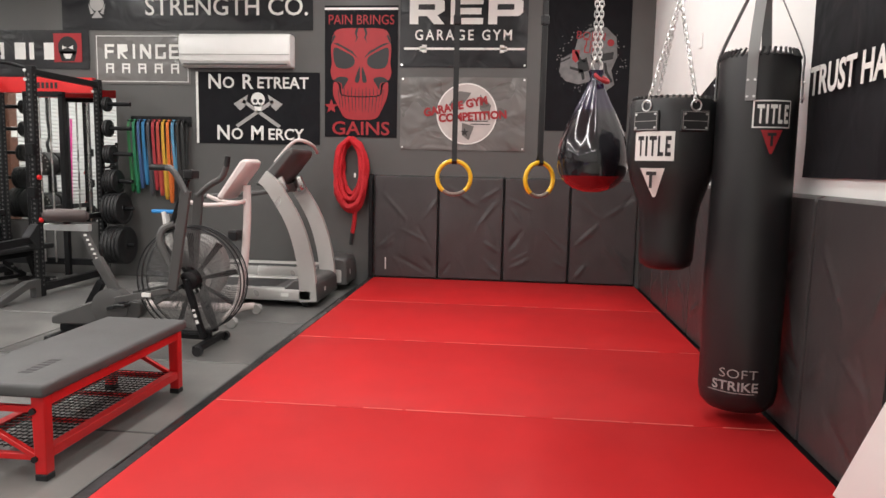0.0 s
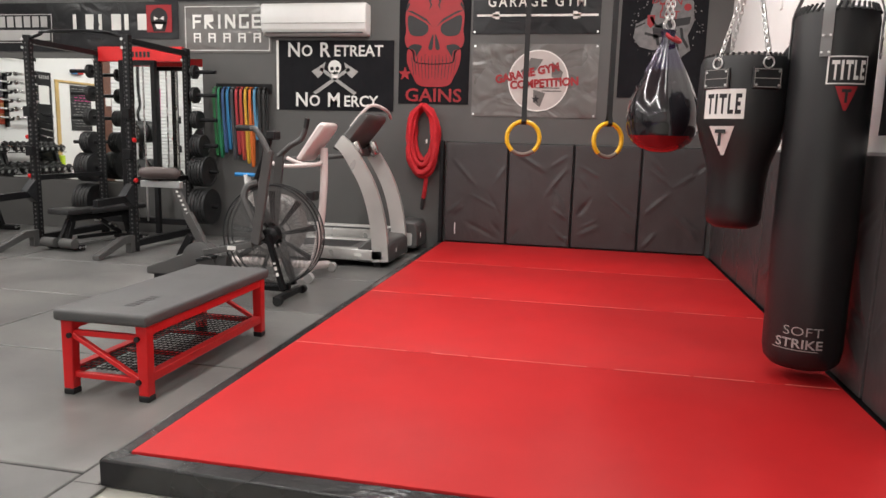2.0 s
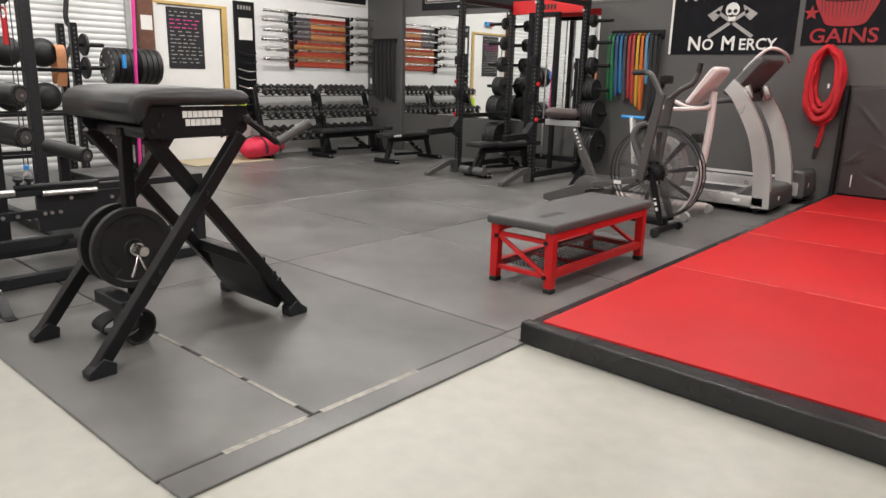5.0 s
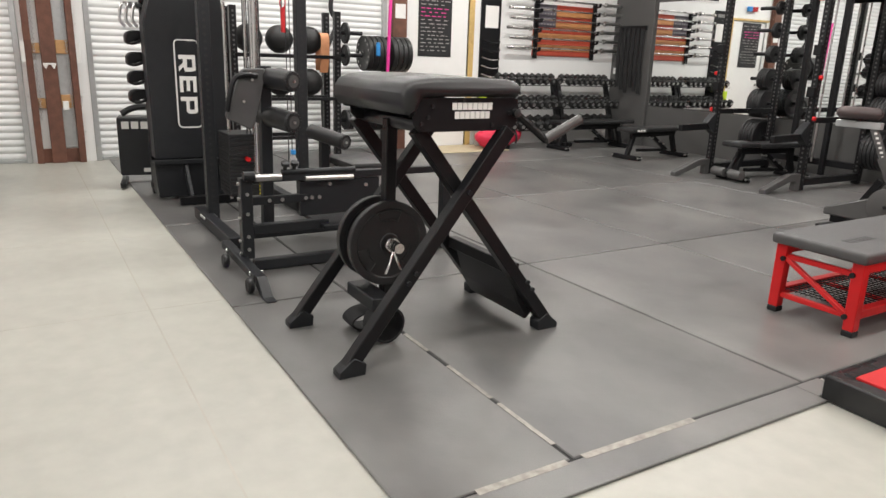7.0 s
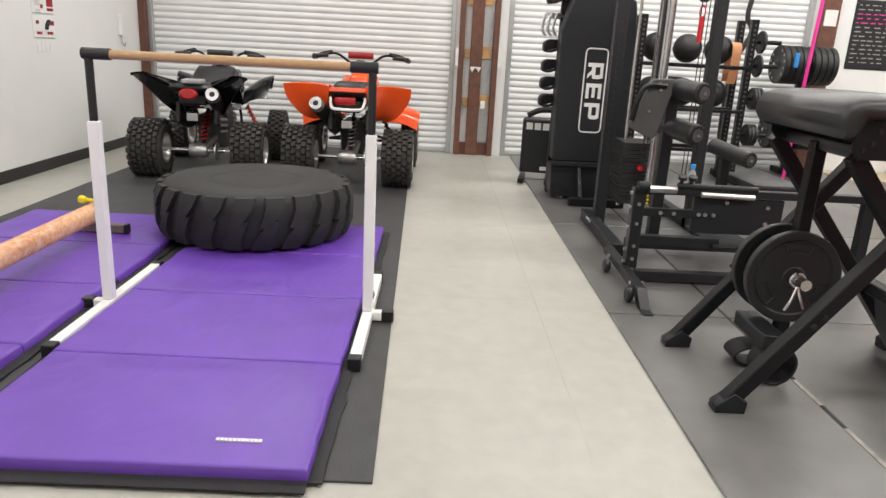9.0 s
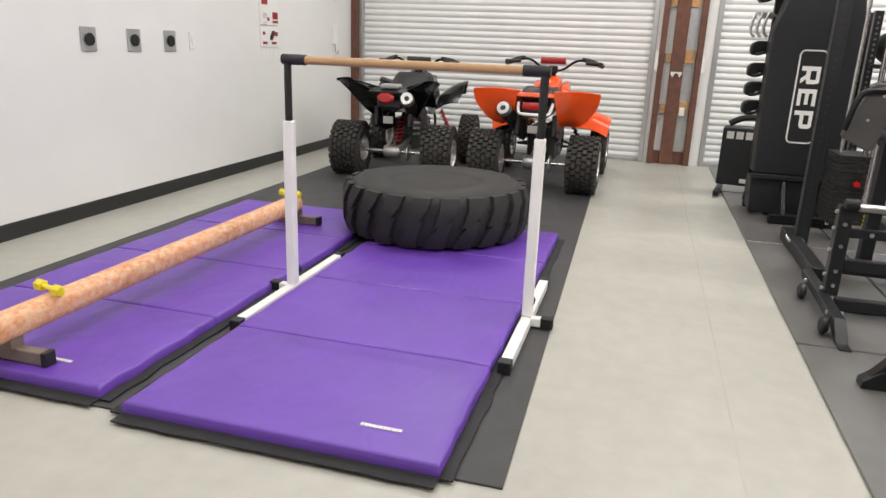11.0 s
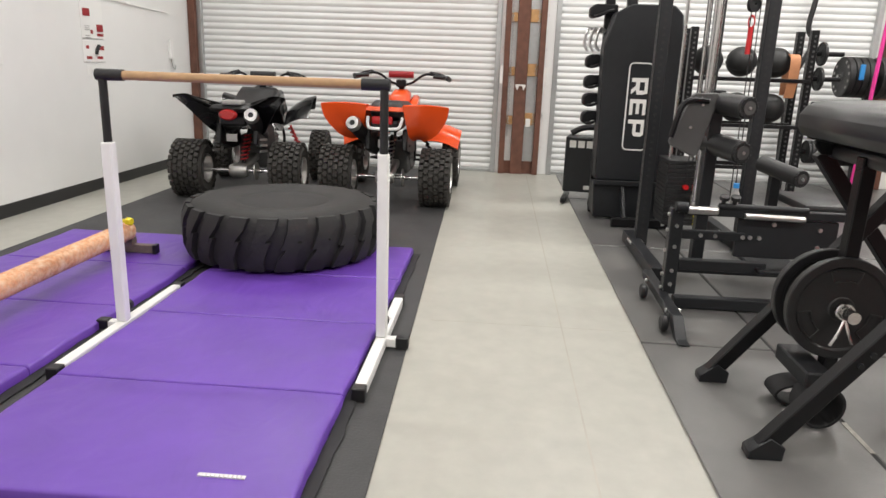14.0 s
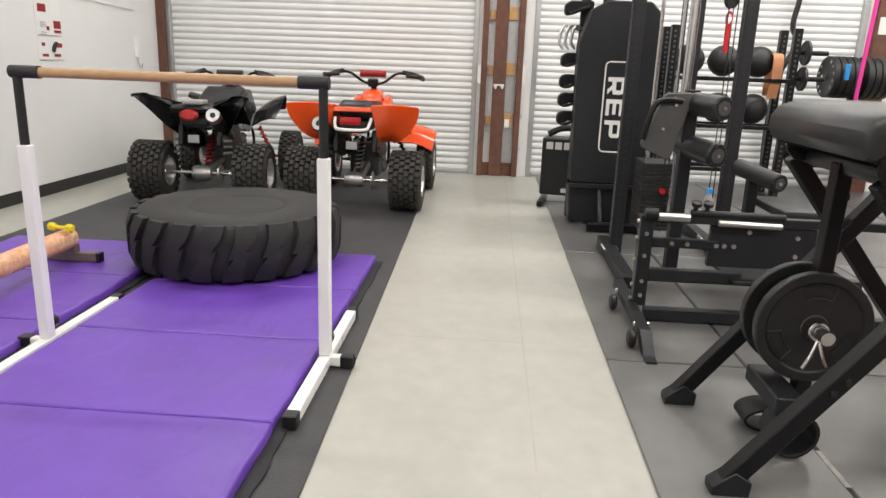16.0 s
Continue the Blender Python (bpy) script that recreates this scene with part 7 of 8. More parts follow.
box(bm, 0.002, 0.021, Y0, Y0 + 0.446, Z0 + 5 * 0.088, Z0 + 9 * 0.088 - 0.003, 0.003)
cn = part("star_field", bm, M_FLAGGREY, t)
for i in range(7):
    bm = BM()
    for j in range(4):
        cyl(bm, (0.021, Y0 + 0.04 + i * 0.06, Z0 + 0.49 + j * 0.08), (0.0225, Y0 + 0.04 + i * 0.06, Z0 + 0.49 + j * 0.08), 0.014, n=5)
    part("star_column", bm, M_PRINTGREY, cn)
t = thing("bar_holder", pose(XW, 0, 0), "pair of black wall uprights with six bar hooks", "bar rack")
for y in (6.66, 7.86):
    bm = BM()
    box(bm, 0.022, 0.05, y - 0.04, y + 0.04, 1.36, 2.26, 0.004)
    up_ = part("upright", bm, M_STEEL, t)
    for k in range(6):
        bm = BM()
        z = 1.49 + k * 0.145
        poly(bm, [(0.05, z - 0.03), (0.15, z - 0.02), (0.17, z + 0.04), (0.155, z + 0.04), (0.135, z), (0.05, z)], "y", y - 0.02, y + 0.02)
        part("hook", bm, M_STEEL, up_)


def barbell(z, shift):
    t = thing("barbell", pose(XW + 0.11, 7.26 + shift, z, 0, 0, 90), "steel barbell resting on the wall hooks", "barbell", "barbells on the wall")
    bm = BM()
    cyl(bm, (-0.75, 0, 0), (0.75, 0, 0), 0.0145, n=12)
    part("shaft", bm, M_CHROME, t)
    for s in (-1, 1):
        bm = BM()
        lathe(bm, [(0.0, 0.0), (0.038, 0.0), (0.038, 0.03), (0.025, 0.032), (0.025, 0.45), (0.022, 0.455), (0, 0.455)], pose(s * 0.74, 0, 0, 0, 90 * s, 0), 16)
        part("sleeve", bm, M_CHROME, t)


for k in range(6):
    barbell(1.518 + k * 0.145, (0.0, 0.03, -0.02, 0.02, 0.0, 0.01)[k])

# ---- pegboard beside the door, bag, bottle ----
t = thing("pegboard", pose(XW, 5.80, 0), "black pegboard with hanging straps and attachments", "pegboard")
bm = BM()
box(bm, 0.002, 0.03, -0.18, 0.18, 0.55, 2.34, 0.004)
part("board", bm, M_STEEL, t)
bm = BM()
box(bm, 0.031, 0.036, -0.11, 0.13, 1.78, 2.10, 0.003)
part("paper_sheet", bm, M_PRINTWHITE, t, "white paper sheet")
bm = BM()
for k in range(5):
    box(bm, 0.031, 0.034, -0.12 + k * 0.05, -0.09 + k * 0.05, 2.22, 2.28)
part("block_mark", bm, M_PRINTGREY, t)
random.seed(11)
for k in range(8):
    z = 1.60 - k * 0.125
    bm = BM()
    tube(bm, arc_pts([(0.03, -0.14, z), (0.14, -0.05, z - 0.04), (0.16, 0.08, z - 0.03), (0.05, 0.15, z + 0.01)], 4), 0.012, 6)
    part("hanging_attachment", bm, M_CHROME if k in (2, 3, 4) else M_STEEL, t)
t = thing("duffel_bag", pose(-8.62, 5.72, 0.026, 0, 0, 12), "red nylon duffel bag with black straps on the floor", "bag")
bm = BM()
bmesh.ops.create_uvsphere(bm, u_segments=24, v_segments=14, radius=1, matrix=pose(0, 0, 0.17) @ Matrix.Diagonal((0.23, 0.46, 0.15, 1)))
for v in bm.verts:
    v.co.z = max(0.0, v.co.z)
    v.co += Vector((0.04, 0.03, 0.07)) * noise.noise(v.co * 5.5)
    v.co.z = max(0.0, v.co.z)
part("body", bm, M_REDBAG, t, smooth=60)
for y in (-0.14, 0.14):
    bm = BM()
    band(bm, [(0.255 * math.cos(a), y, 0.150 + 0.195 * math.sin(a)) for a in [radians(-20 + 220 * i / 20) for i in range(21)]], 0.035, 0.006, (0, 1, 0))
    part("strap", bm, M_STRAP, t)
t = thing("spray_bottle", pose(-8.94, 5.62, 0.6), "lime yellow foam roller stood on the rack end", "foam roller")
bm = BM()
lathe(bm, [(0.02, 0), (0.055, 0), (0.06, 0.01), (0.06, 0.27), (0.055, 0.28), (0.02, 0.28)], None, 20, True)
part("roller", bm, M_HIVIS, t)
t = thing("tall_bin", pose(-8.94, 5.62, 0.026), "grey upright bin beside the dumbbell rack", "bin")
bm = BM()
lathe(bm, [(0.0, 0), (0.10, 0), (0.14, 0.5), (0.15, 0.56), (0.135, 0.572), (0.0, 0.572)], None, 20)
part("body", bm, M_PRINTGREY, t)
t = thing("exit_box", pose(XW, 4.95, 2.42), "red and blue lit box above the door", "sign box")
bm = BM()
box(bm, 0.002, 0.07, -0.13, 0.03, -0.045, 0.045, 0.006)
part("red_half", bm, M_REDLENS, t)
bm = BM()
box(bm, 0.002, 0.07, 0.032, 0.13, -0.045, 0.045, 0.006)
part("blue_half", bm, M_BLUE, t)

# belts hanging on the column
t = thing("belt_rack", pose(-8.65, 8.37, 0), "black hook rail with long black belts hanging", "belt rack")
bm = BM()
box(bm, -0.30, 0.30, -0.03, 0, 1.86, 1.93, 0.004)
part("hook_rail", bm, M_STEEL, t)
for k in range(6):
    bm = BM()
    band(bm, [(-0.25 + k * 0.1, -0.05, 1.88), (-0.25 + k * 0.1, -0.06, 1.4), (-0.24 + k * 0.1, -0.04, 0.95 - 0.05 * (k % 3))], 0.07, 0.008, (1, 0, 0))
    part("belt", bm, M_STRAP, t)
t = thing("thermostat", pose(-9.0, 8.37, 1.2), "small white plate on the dark column", "switch")
bm = BM()
box(bm, -0.03, 0.03, -0.012, 0, -0.05, 0.05, 0.003)
part("plate", bm, M_WHITE, t)


# ---- air bike ----
def air_bike():
    t = thing("air_bike", pose(-2.08, 5.40, 0.012), "black air bike with large fan wheel and swing handles", "exercise bike")
    # local +x is forward, y to the left
    C = Vector((0.0, 0, 0.52))
    R = 0.415
    for s in (-1, 1):
        bm = BM()
        for r in (R, R * 0.97, R * 0.3):
            torus(bm, Matrix.Translation(C + Vector((0, s * 0.07, 0))) @ pose(0, 0, 0, 90, 0, 0), r, 0.006 if r == R else 0.002, 56, 6)
        fg = part("fan_guard", bm, M_STEELG, t)
        bm = BM()
        for k in range(150):
            a = 2 * math.pi * k / 150
            p = [C + Vector((rr * math.cos(a + tw), s * yy, rr * math.sin(a + tw))) for rr, tw, yy in ((R * 0.28, 0, 0.08), (R * 0.6, 0.14, 0.09), (R, 0.34, 0.07))]
            tube(bm, p, 0.0021, 4)
        tagged(part("guard_wire", bm, M_GUARD, fg), kind="stuff")
    bm = BM()
    torus(bm, Matrix.Translation(C) @ pose(0, 0, 0, 90, 0, 0) @ Matrix.Diagonal((1, 1, 2.5, 1)), R, 0.005, 56, 6)
    part("fan_band", bm, M_STEEL, t)
    for k in range(9):
        a = 2 * math.pi * (k + 0.3) / 9
        bm = BM()
        poly(bm, [(0.06, -0.012), (R * 0.88, -0.026), (R * 0.88, 0.026), (0.06, 0.012)], "y", -0.006, 0.006)
        bmesh.ops.transform(bm, matrix=Matrix.Translation(C) @ pose(0, 0, 0, 0, -math.degrees(a), 0) @ pose(0, 0, 0, 35, 0, 0), verts=bm.verts)
        part("fan_blade", bm, M_BLACKPLASTIC, t)
    bm = BM()
    lathe(bm, [(0, -0.10), (0.045, -0.10), (0.075, -0.08), (0.075, 0.08), (0.045, 0.10), (0, 0.10)], Matrix.Translation(C) @ pose(0, 0, 0, 90, 0, 0), 20)
    part("fan_hub", bm, M_STEEL, t)
    bm = BM()
    bar(bm, (0.14, 0, 0.085), (-1.10, 0, 0.11), 0.06, 0.07)
    part("main_beam", bm, M_STEEL, t)
    for s in (-1, 1):
        bm = BM()
        bar(bm, (0.0, s * 0.115, 0.54), (0.13, s * 0.11, 0.09), 0.04, 0.05, up=(0, 1, 0))
        fk = part("fork", bm, M_STEEL, t)
        if s < 0:
            bm = BM()
            for k in range(4):
                box(bm, -0.012, 0.012, -0.1375, -0.1355, -0.20 - k * 0.05, -0.17 - k * 0.05, 0.0, Matrix.Translation((0.0, 0, 0.54)) @ pose(0, 0, 0, 0, -16, 0))
            part("white_mark", bm, M_PRINTWHITE, fk)
        bm = BM()
        tube(bm, arc_pts([(-0.04, s * 0.13, 0.50), (-0.12, s * 0.13, 0.66), (-0.19, s * 0.13, 0.82), (-0.17, s * 0.11, 0.92), (-0.10, s * 0.08, 0.955)], 5), 0.028, 8)
        part("fan_cover", bm, M_GREYPLASTIC, t)
    for x, y0, y1 in ((0.15, -0.30, 0.20), (-1.08, -0.22, 0.22)):
        bm = BM()
        bar(bm, (x, y0, 0.045), (x, y1, 0.045), 0.05, 0.05)
        ft = part("foot_bar", bm, M_STEEL, t)
        for y in (y0, y1):
            bm = BM()
            cyl(bm, (x + 0.02, y - 0.02, 0.036), (x + 0.02, y + 0.02, 0.036), 0.036, n=16)
            part("wheel_cap", bm, M_BLACKPLASTIC, ft)
    bm = BM()
    poly(bm, [(-1.16, 0.13), (-0.95, 0.13), (-0.55, 0.15), (-0.40, 0.22), (-0.40, 0.33), (-0.62, 0.36), (-0.80, 0.33), (-1.16, 0.19)], "y", -0.05, 0.05, 0.012)
    part("chain_case", bm, M_GREYPLASTIC, t)
    bm = BM()
    lathe(bm, [(0, -0.07), (0.10, -0.07), (0.15, -0.055), (0.15, 0.055), (0.10, 0.07), (0, 0.07)], pose(-0.66, 0, 0.28, 90, 0, 0), 28)
    part("crank_disc", bm, M_GREYPLASTIC, t)
    for s in (-1, 1):
        bm = BM()
        bar(bm, (-0.66, s * 0.09, 0.28), (-0.66 - s * 0.16, s * 0.10, 0.28 - s * 0.05), 0.02, 0.03)
        cr = part("crank_arm", bm, M_STEELG, t)
        bm = BM()
        box(bm, -0.71 - s * 0.16, -0.61 - s * 0.16, s * 0.11, s * 0.20, 0.265 - s * 0.05, 0.29 - s * 0.05, 0.006)
        part("pedal", bm, M_BLACKPLASTIC, cr)
        bm = BM()
        bar(bm, (-0.10, s * 0.17, 0.46), (-0.56, s * 0.13, 0.36), 0.03, 0.05)
        lk = part("link_rod", bm, M_GREYPLASTIC, t)
        if s < 0:
            bm = BM()
            box(bm, -0.32, -0.25, -0.185, -0.168, 0.405, 0.435, 0.0)
            part("link_mark", bm, M_PRINTWHITE, lk)
    # swing handles: one pulled back, one pushed forward
    bm = BM()
    bar(bm, (-0.07, -0.19, 0.47), (0.06, -0.20, 1.22), 0.035, 0.075, up=(1, 0, 0))
    tube(bm, arc_pts([(0.06, -0.20, 1.20), (0.0, -0.20, 1.31), (-0.05, -0.20, 1.375), (-0.09, -0.20, 1.385)], 4), 0.024, 10)
    ha = part("swing_handle", bm, M_GREYPLASTIC, t)
    bm = BM()
    cyl(bm, (-0.08, -0.20, 1.385), (-0.21, -0.20, 1.385), 0.023, n=12)
    part("hand_grip", bm, M_BLACKPLASTIC, ha)
    bm = BM()
    bar(bm, (-0.10, 0.19, 0.47), (-0.03, 0.20, 1.18), 0.035, 0.075, up=(1, 0, 0))
    tube(bm, arc_pts([(-0.04, 0.20, 1.16), (0.06, 0.20, 1.25), (0.16, 0.20, 1.31), (0.20, 0.20, 1.40)], 5), 0.024, 10)
    ha = part("swing_handle", bm, M_GREYPLASTIC, t)
    bm = BM()
    cyl(bm, (0.198, 0.20, 1.39), (0.215, 0.20, 1.48), 0.023, n=12)
    part("hand_grip", bm, M_BLACKPLASTIC, ha)
    bm = BM()
    bar(bm, (-0.16, 0, 0.95), (-0.02, 0, 1.30), 0.03, 0.035)
    part("display_stem", bm, M_STEEL, t)
    bm = BM()
    box(bm, -0.035, 0.045, -0.06, 0.06, 1.30, 1.37, 0.01)
    part("display", bm, M_BLACKPLASTIC, t)
    bm = BM()
    bar(bm, (-0.60, 0, 0.34), (-0.78, 0, 0.66), 0.055, 0.07)
    part("seat_mast", bm, M_GREYPLASTIC, t)
    bm = BM()
    bar(bm, (-0.95, 0, 0.13), (-0.75, 0, 0.48), 0.05, 0.06)
    part("mast_brace", bm, M_STEEL, t)
    bm = BM()
    bar(bm, (-0.765, 0, 0.63), (-0.89, 0, 0.88), 0.04, 0.05)
    sp = part("seat_post", bm, M_GREYPLASTIC, t)
    bm = BM()
    for k in range(6):
        box(bm, -0.77 - 0.018 * k - 0.012, -0.77 - 0.018 * k + 0.012, -0.0215, -0.0205, 0.655 + 0.036 * k, 0.672 + 0.036 * k)
    tagged(part("hole_strip", bm, M_PRINTWHITE, sp), kind="stuff")
    bm = BM()
    bar(bm, (-1.20, 0, 0.90), (-0.83, 0, 0.90), 0.05, 0.055)
    part("seat_rail", bm, M_GALV, t)
    bm = BM()
    poly(bm, [(-1.17, -0.11), (-1.19, 0), (-1.17, 0.11), (-1.05, 0.11), (-0.92, 0.045), (-0.84, 0.02), (-0.84, -0.02), (-0.92, -0.045), (-1.05, -0.11)], "z", 0.945, 1.04, 0.032)
    part("saddle", bm, M_SADDLE, t, "padded brown-black saddle", smooth=60)
    bm = BM()
    cyl(bm, (-1.02, 0, 0.925), (-1.02, 0, 0.96), 0.03, n=12)
    part("saddle_clamp", bm, M_STEEL, t)


air_bike()


# ---- treadmills and upright bike ----
def treadmill(m, label, full=True):
    """Local -x is the rear of the deck; the hood stands at x = 0."""
    t = thing("treadmill", m, label, "treadmill", "treadmills by the wall")
    L, W = 1.75, 0.40
    bm = BM()
    box(bm, -L, -0.30, -W + 0.10, W - 0.10, 0.13, 0.155, 0.004)
    part("running_belt", bm, M_RUBBER2, t)
    for s in (-1, 1):
        bm = BM()
        box(bm, -L, -0.02, s * (W - 0.10), s * W, 0.06, 0.175, 0.02, seg=2)
        part("side_rail", bm, M_SILVER, t)
    bm = BM()
    poly(bm, [(-0.52, 0.15), (-0.32, 0.17), (-0.20, 0.26), (0.0, 0.25), (0.03, 0.20), (0.03, 0.05), (-0.30, 0.05)], "y", -W + 0.005, W - 0.005, 0.015)
    hd = part("motor_hood", bm, M_GREYPLASTIC, t)
    bm = BM()
    lathe(bm, [(0, 0), (0.022, 0), (0.022, 0.004), (0, 0.004)], pose(0.03, -0.10, 0.14, 0, 90, 0), 14)
    part("badge", bm, M_PRINTWHITE, hd)
    bm = BM()
    box(bm, -0.34, -0.26, -W - 0.001, -W + 0.004, 0.10, 0.13)
    part("model_mark", bm, M_PRINTWHITE, hd)
    for x in (-0.12, -1.6):
        for s in (-1, 1):
            bm = BM()
            cyl(bm, (x, s * 0.30 - 0.02, 0.035), (x, s * 0.30 + 0.02, 0.035), 0.035, n=14)
            part("foot_wheel", bm, M_BLACKPLASTIC, t)
    if not full:
        return t
    for s in (-1, 1):
        y = s * (W - 0.03)
        P = arc_pts([(-0.06, y, 0.06), (-0.09, y, 0.40), (-0.20, y, 0.75), (-0.40, y, 1.06), (-0.52, y, 1.17)], 6)
        bm = BM()
        rings = []
        for i, p in enumerate(P):
            dd = (P[min(i + 1, len(P) - 1)] - P[max(i - 1, 0)]).normalized()
            nrm = Vector((dd.z, 0, -dd.x))
            w = 0.175 - 0.05 * i / len(P)
            rings.append([bm.verts.new(p + nrm * a * w / 2 + Vector((0, b * 0.03, 0))) for a, b in ((-1, -1), (1, -1), (1, 1), (-1, 1))])
        for a, b in zip(rings, rings[1:]):
            for j in range(4):
                bm.faces.new((a[j], a[(j + 1) % 4], b[(j + 1) % 4], b[j]))
        bm.faces.new(rings[0])
        bm.faces.new(rings[-1][::-1])
        bmesh.ops.bevel(bm, geom=[e for e in bm.edges if len(e.link_faces) == 2 and e.calc_face_angle(0) > 1.0], offset=0.008, segments=2, affect="EDGES")
        part("curved_upright", bm, M_SILVER, t)
        bm = BM()
        tube(bm, arc_pts([(-0.40, y, 1.06), (-0.62, y, 1.02), (-1.15, y, 0.98)], 5), 0.022, 10)
        part("handrail", bm, M_GREYPLASTIC, t)
        bm = BM()
        lathe(bm, [(0.0, 0.0), (0.045, 0.0), (0.052, 0.01), (0.055, 0.13), (0.048, 0.13), (0.042, 0.02), (0.0, 0.015)], pose(-0.33, y - 0.075 * s, 1.035, 0, -28, 0), 18)
        part("cup_holder", bm, M_CHROME, t)
    bm = BM()
    poly(bm, [(-0.62, 1.10), (-0.30, 1.42), (-0.24, 1.43), (-0.22, 1.38), (-0.50, 1.06)], "y", -W + 0.05, W - 0.05, 0.02)
    part("console", bm, M_GREYPLASTIC, t)
    bm = BM()
    tube(bm, arc_pts([(-0.42, -0.30, 1.30), (-0.28, -0.32, 1.44), (-0.18, -0.30, 1.50), (-0.10, -0.1, 1.46), (-0.14, 0.2, 1.40)], 5), 0.016, 8)
    part("reading_rail", bm, M_PINKWHITE, t)
    bm = BM()
    bar(bm, (-0.44, -W + 0.06, 1.06), (-0.44, W - 0.06, 1.06), 0.06, 0.08, 0.01)
    part("console_beam", bm, M_GREYPLASTIC, t)
    return t


treadmill(pose(-1.56, 7.33, 0.012) @ Matrix.Diagonal((1, 1, 1.11, 1)), "silver and grey treadmill with curved uprights", True)
treadmill(pose(-1.50, 8.15, 0.012) @ Matrix.Diagonal((1, 0.6, 1.5, 1)), "grey treadmill deck with tall motor hood by the wall", False)

t = thing("upright_bike", pose(-2.05, 6.30, 0.012) @ Matrix.Diagonal((1, 1, 1.12, 1)), "aged white upright exercise bike with sloping console", "exercise bike")
bm = BM()
tube(bm, arc_pts([(-0.05, 0, 0.08), (0.02, 0, 0.40), (0.06, 0, 0.80), (0.06, 0, 1.10)], 6), 0.035, 12)
part("curved_mast", bm, M_PINKWHITE, t)
bm = BM()
poly(bm, [(-0.16, 1.00), (-0.10, 0.98), (0.14, 1.26), (0.13, 1.31), (0.07, 1.30)], "y", -0.17, 0.17, 0.02)
part("console", bm, M_PINKWHITE, t)
bm = BM()
tube(bm, arc_pts([(-0.42, -0.24, 1.00), (-0.26, -0.26, 0.95), (0.0, -0.14, 0.96), (0.05, 0, 0.98), (0.0, 0.14, 0.96), (-0.26, 0.26, 0.95), (-0.42, 0.24, 1.00)], 5), 0.017, 10)
part("handlebar", bm, M_PINKWHITE, t)
bm = BM()
box(bm, -0.09, 0.0, -0.09, 0.03, 0.66, 0.74, 0.01, m=Matrix.Translation((0, 0, 0)))
part("phone_holder", bm, M_BLACKPLASTIC, t)
bm = BM()
tube(bm, arc_pts([(-0.02, -0.32, 0.06), (-0.05, 0, 0.09), (-0.02, 0.32, 0.06)], 5), 0.035, 10)
ft = part("front_foot", bm, M_PINKWHITE, t)
for y in (-0.30, 0.30):
    bm = BM()
    cyl(bm, (0.03, y - 0.03, 0.042), (0.03, y + 0.03, 0.042), 0.042, n=14)
    part("transport_wheel", bm, M_PRINTGREY, ft)
bm = BM()
lathe(bm, [(0, -0.09), (0.24, -0.09), (0.27, -0.06), (0.27, 0.06), (0.24, 0.09), (0, 0.09)], pose(-0.42, 0.05, 0.42, 90, 0, 0), 32)
part("flywheel_case", bm, M_PRINTGREY, t)
bm = BM()
tube(bm, [(-0.05, 0, 0.10), (-0.95, 0, 0.10)], 0.035, 10)
tube(bm, [(-0.95, -0.25, 0.05), (-0.95, 0.25, 0.05)], 0.03, 10)
part("base_tube", bm, M_PINKWHITE, t)

# pale step ladder-like rower rail leaning by the bands
t = thing("adjustable_stand", pose(-3.55, 7.85, 0.012), "pale grey stand with a row of holes and blue grip", "stand")
bm = BM()
bar(bm, (0.10, 0, 0.0), (-0.02, 0, 0.86), 0.10, 0.04)
st = part("slotted_post", bm, M_PRINTWHITE, t)
# dark discs laid on the post paint the shade inside its holes
bm = BM()
for k in range(9):
    z = 0.12 + k * 0.08
    x = 0.10 - 0.12 * z / 0.86
    cyl(bm, (x, -0.022, z), (x, -0.024, z), 0.014, n=10)
part("perforation", bm, M_DARKPRINTRECESS, st)
bm = BM()
cyl(bm, (-0.17, 0, 0.86), (0.15, 0, 0.86), 0.022, n=12)
part("blue_grip", bm, M_BLUE, t)
bm = BM()
box(bm, -0.06, 0.26, -0.25, 0.25, 0.0, 0.05, 0.008)
part("base", bm, M_STEELG, t)


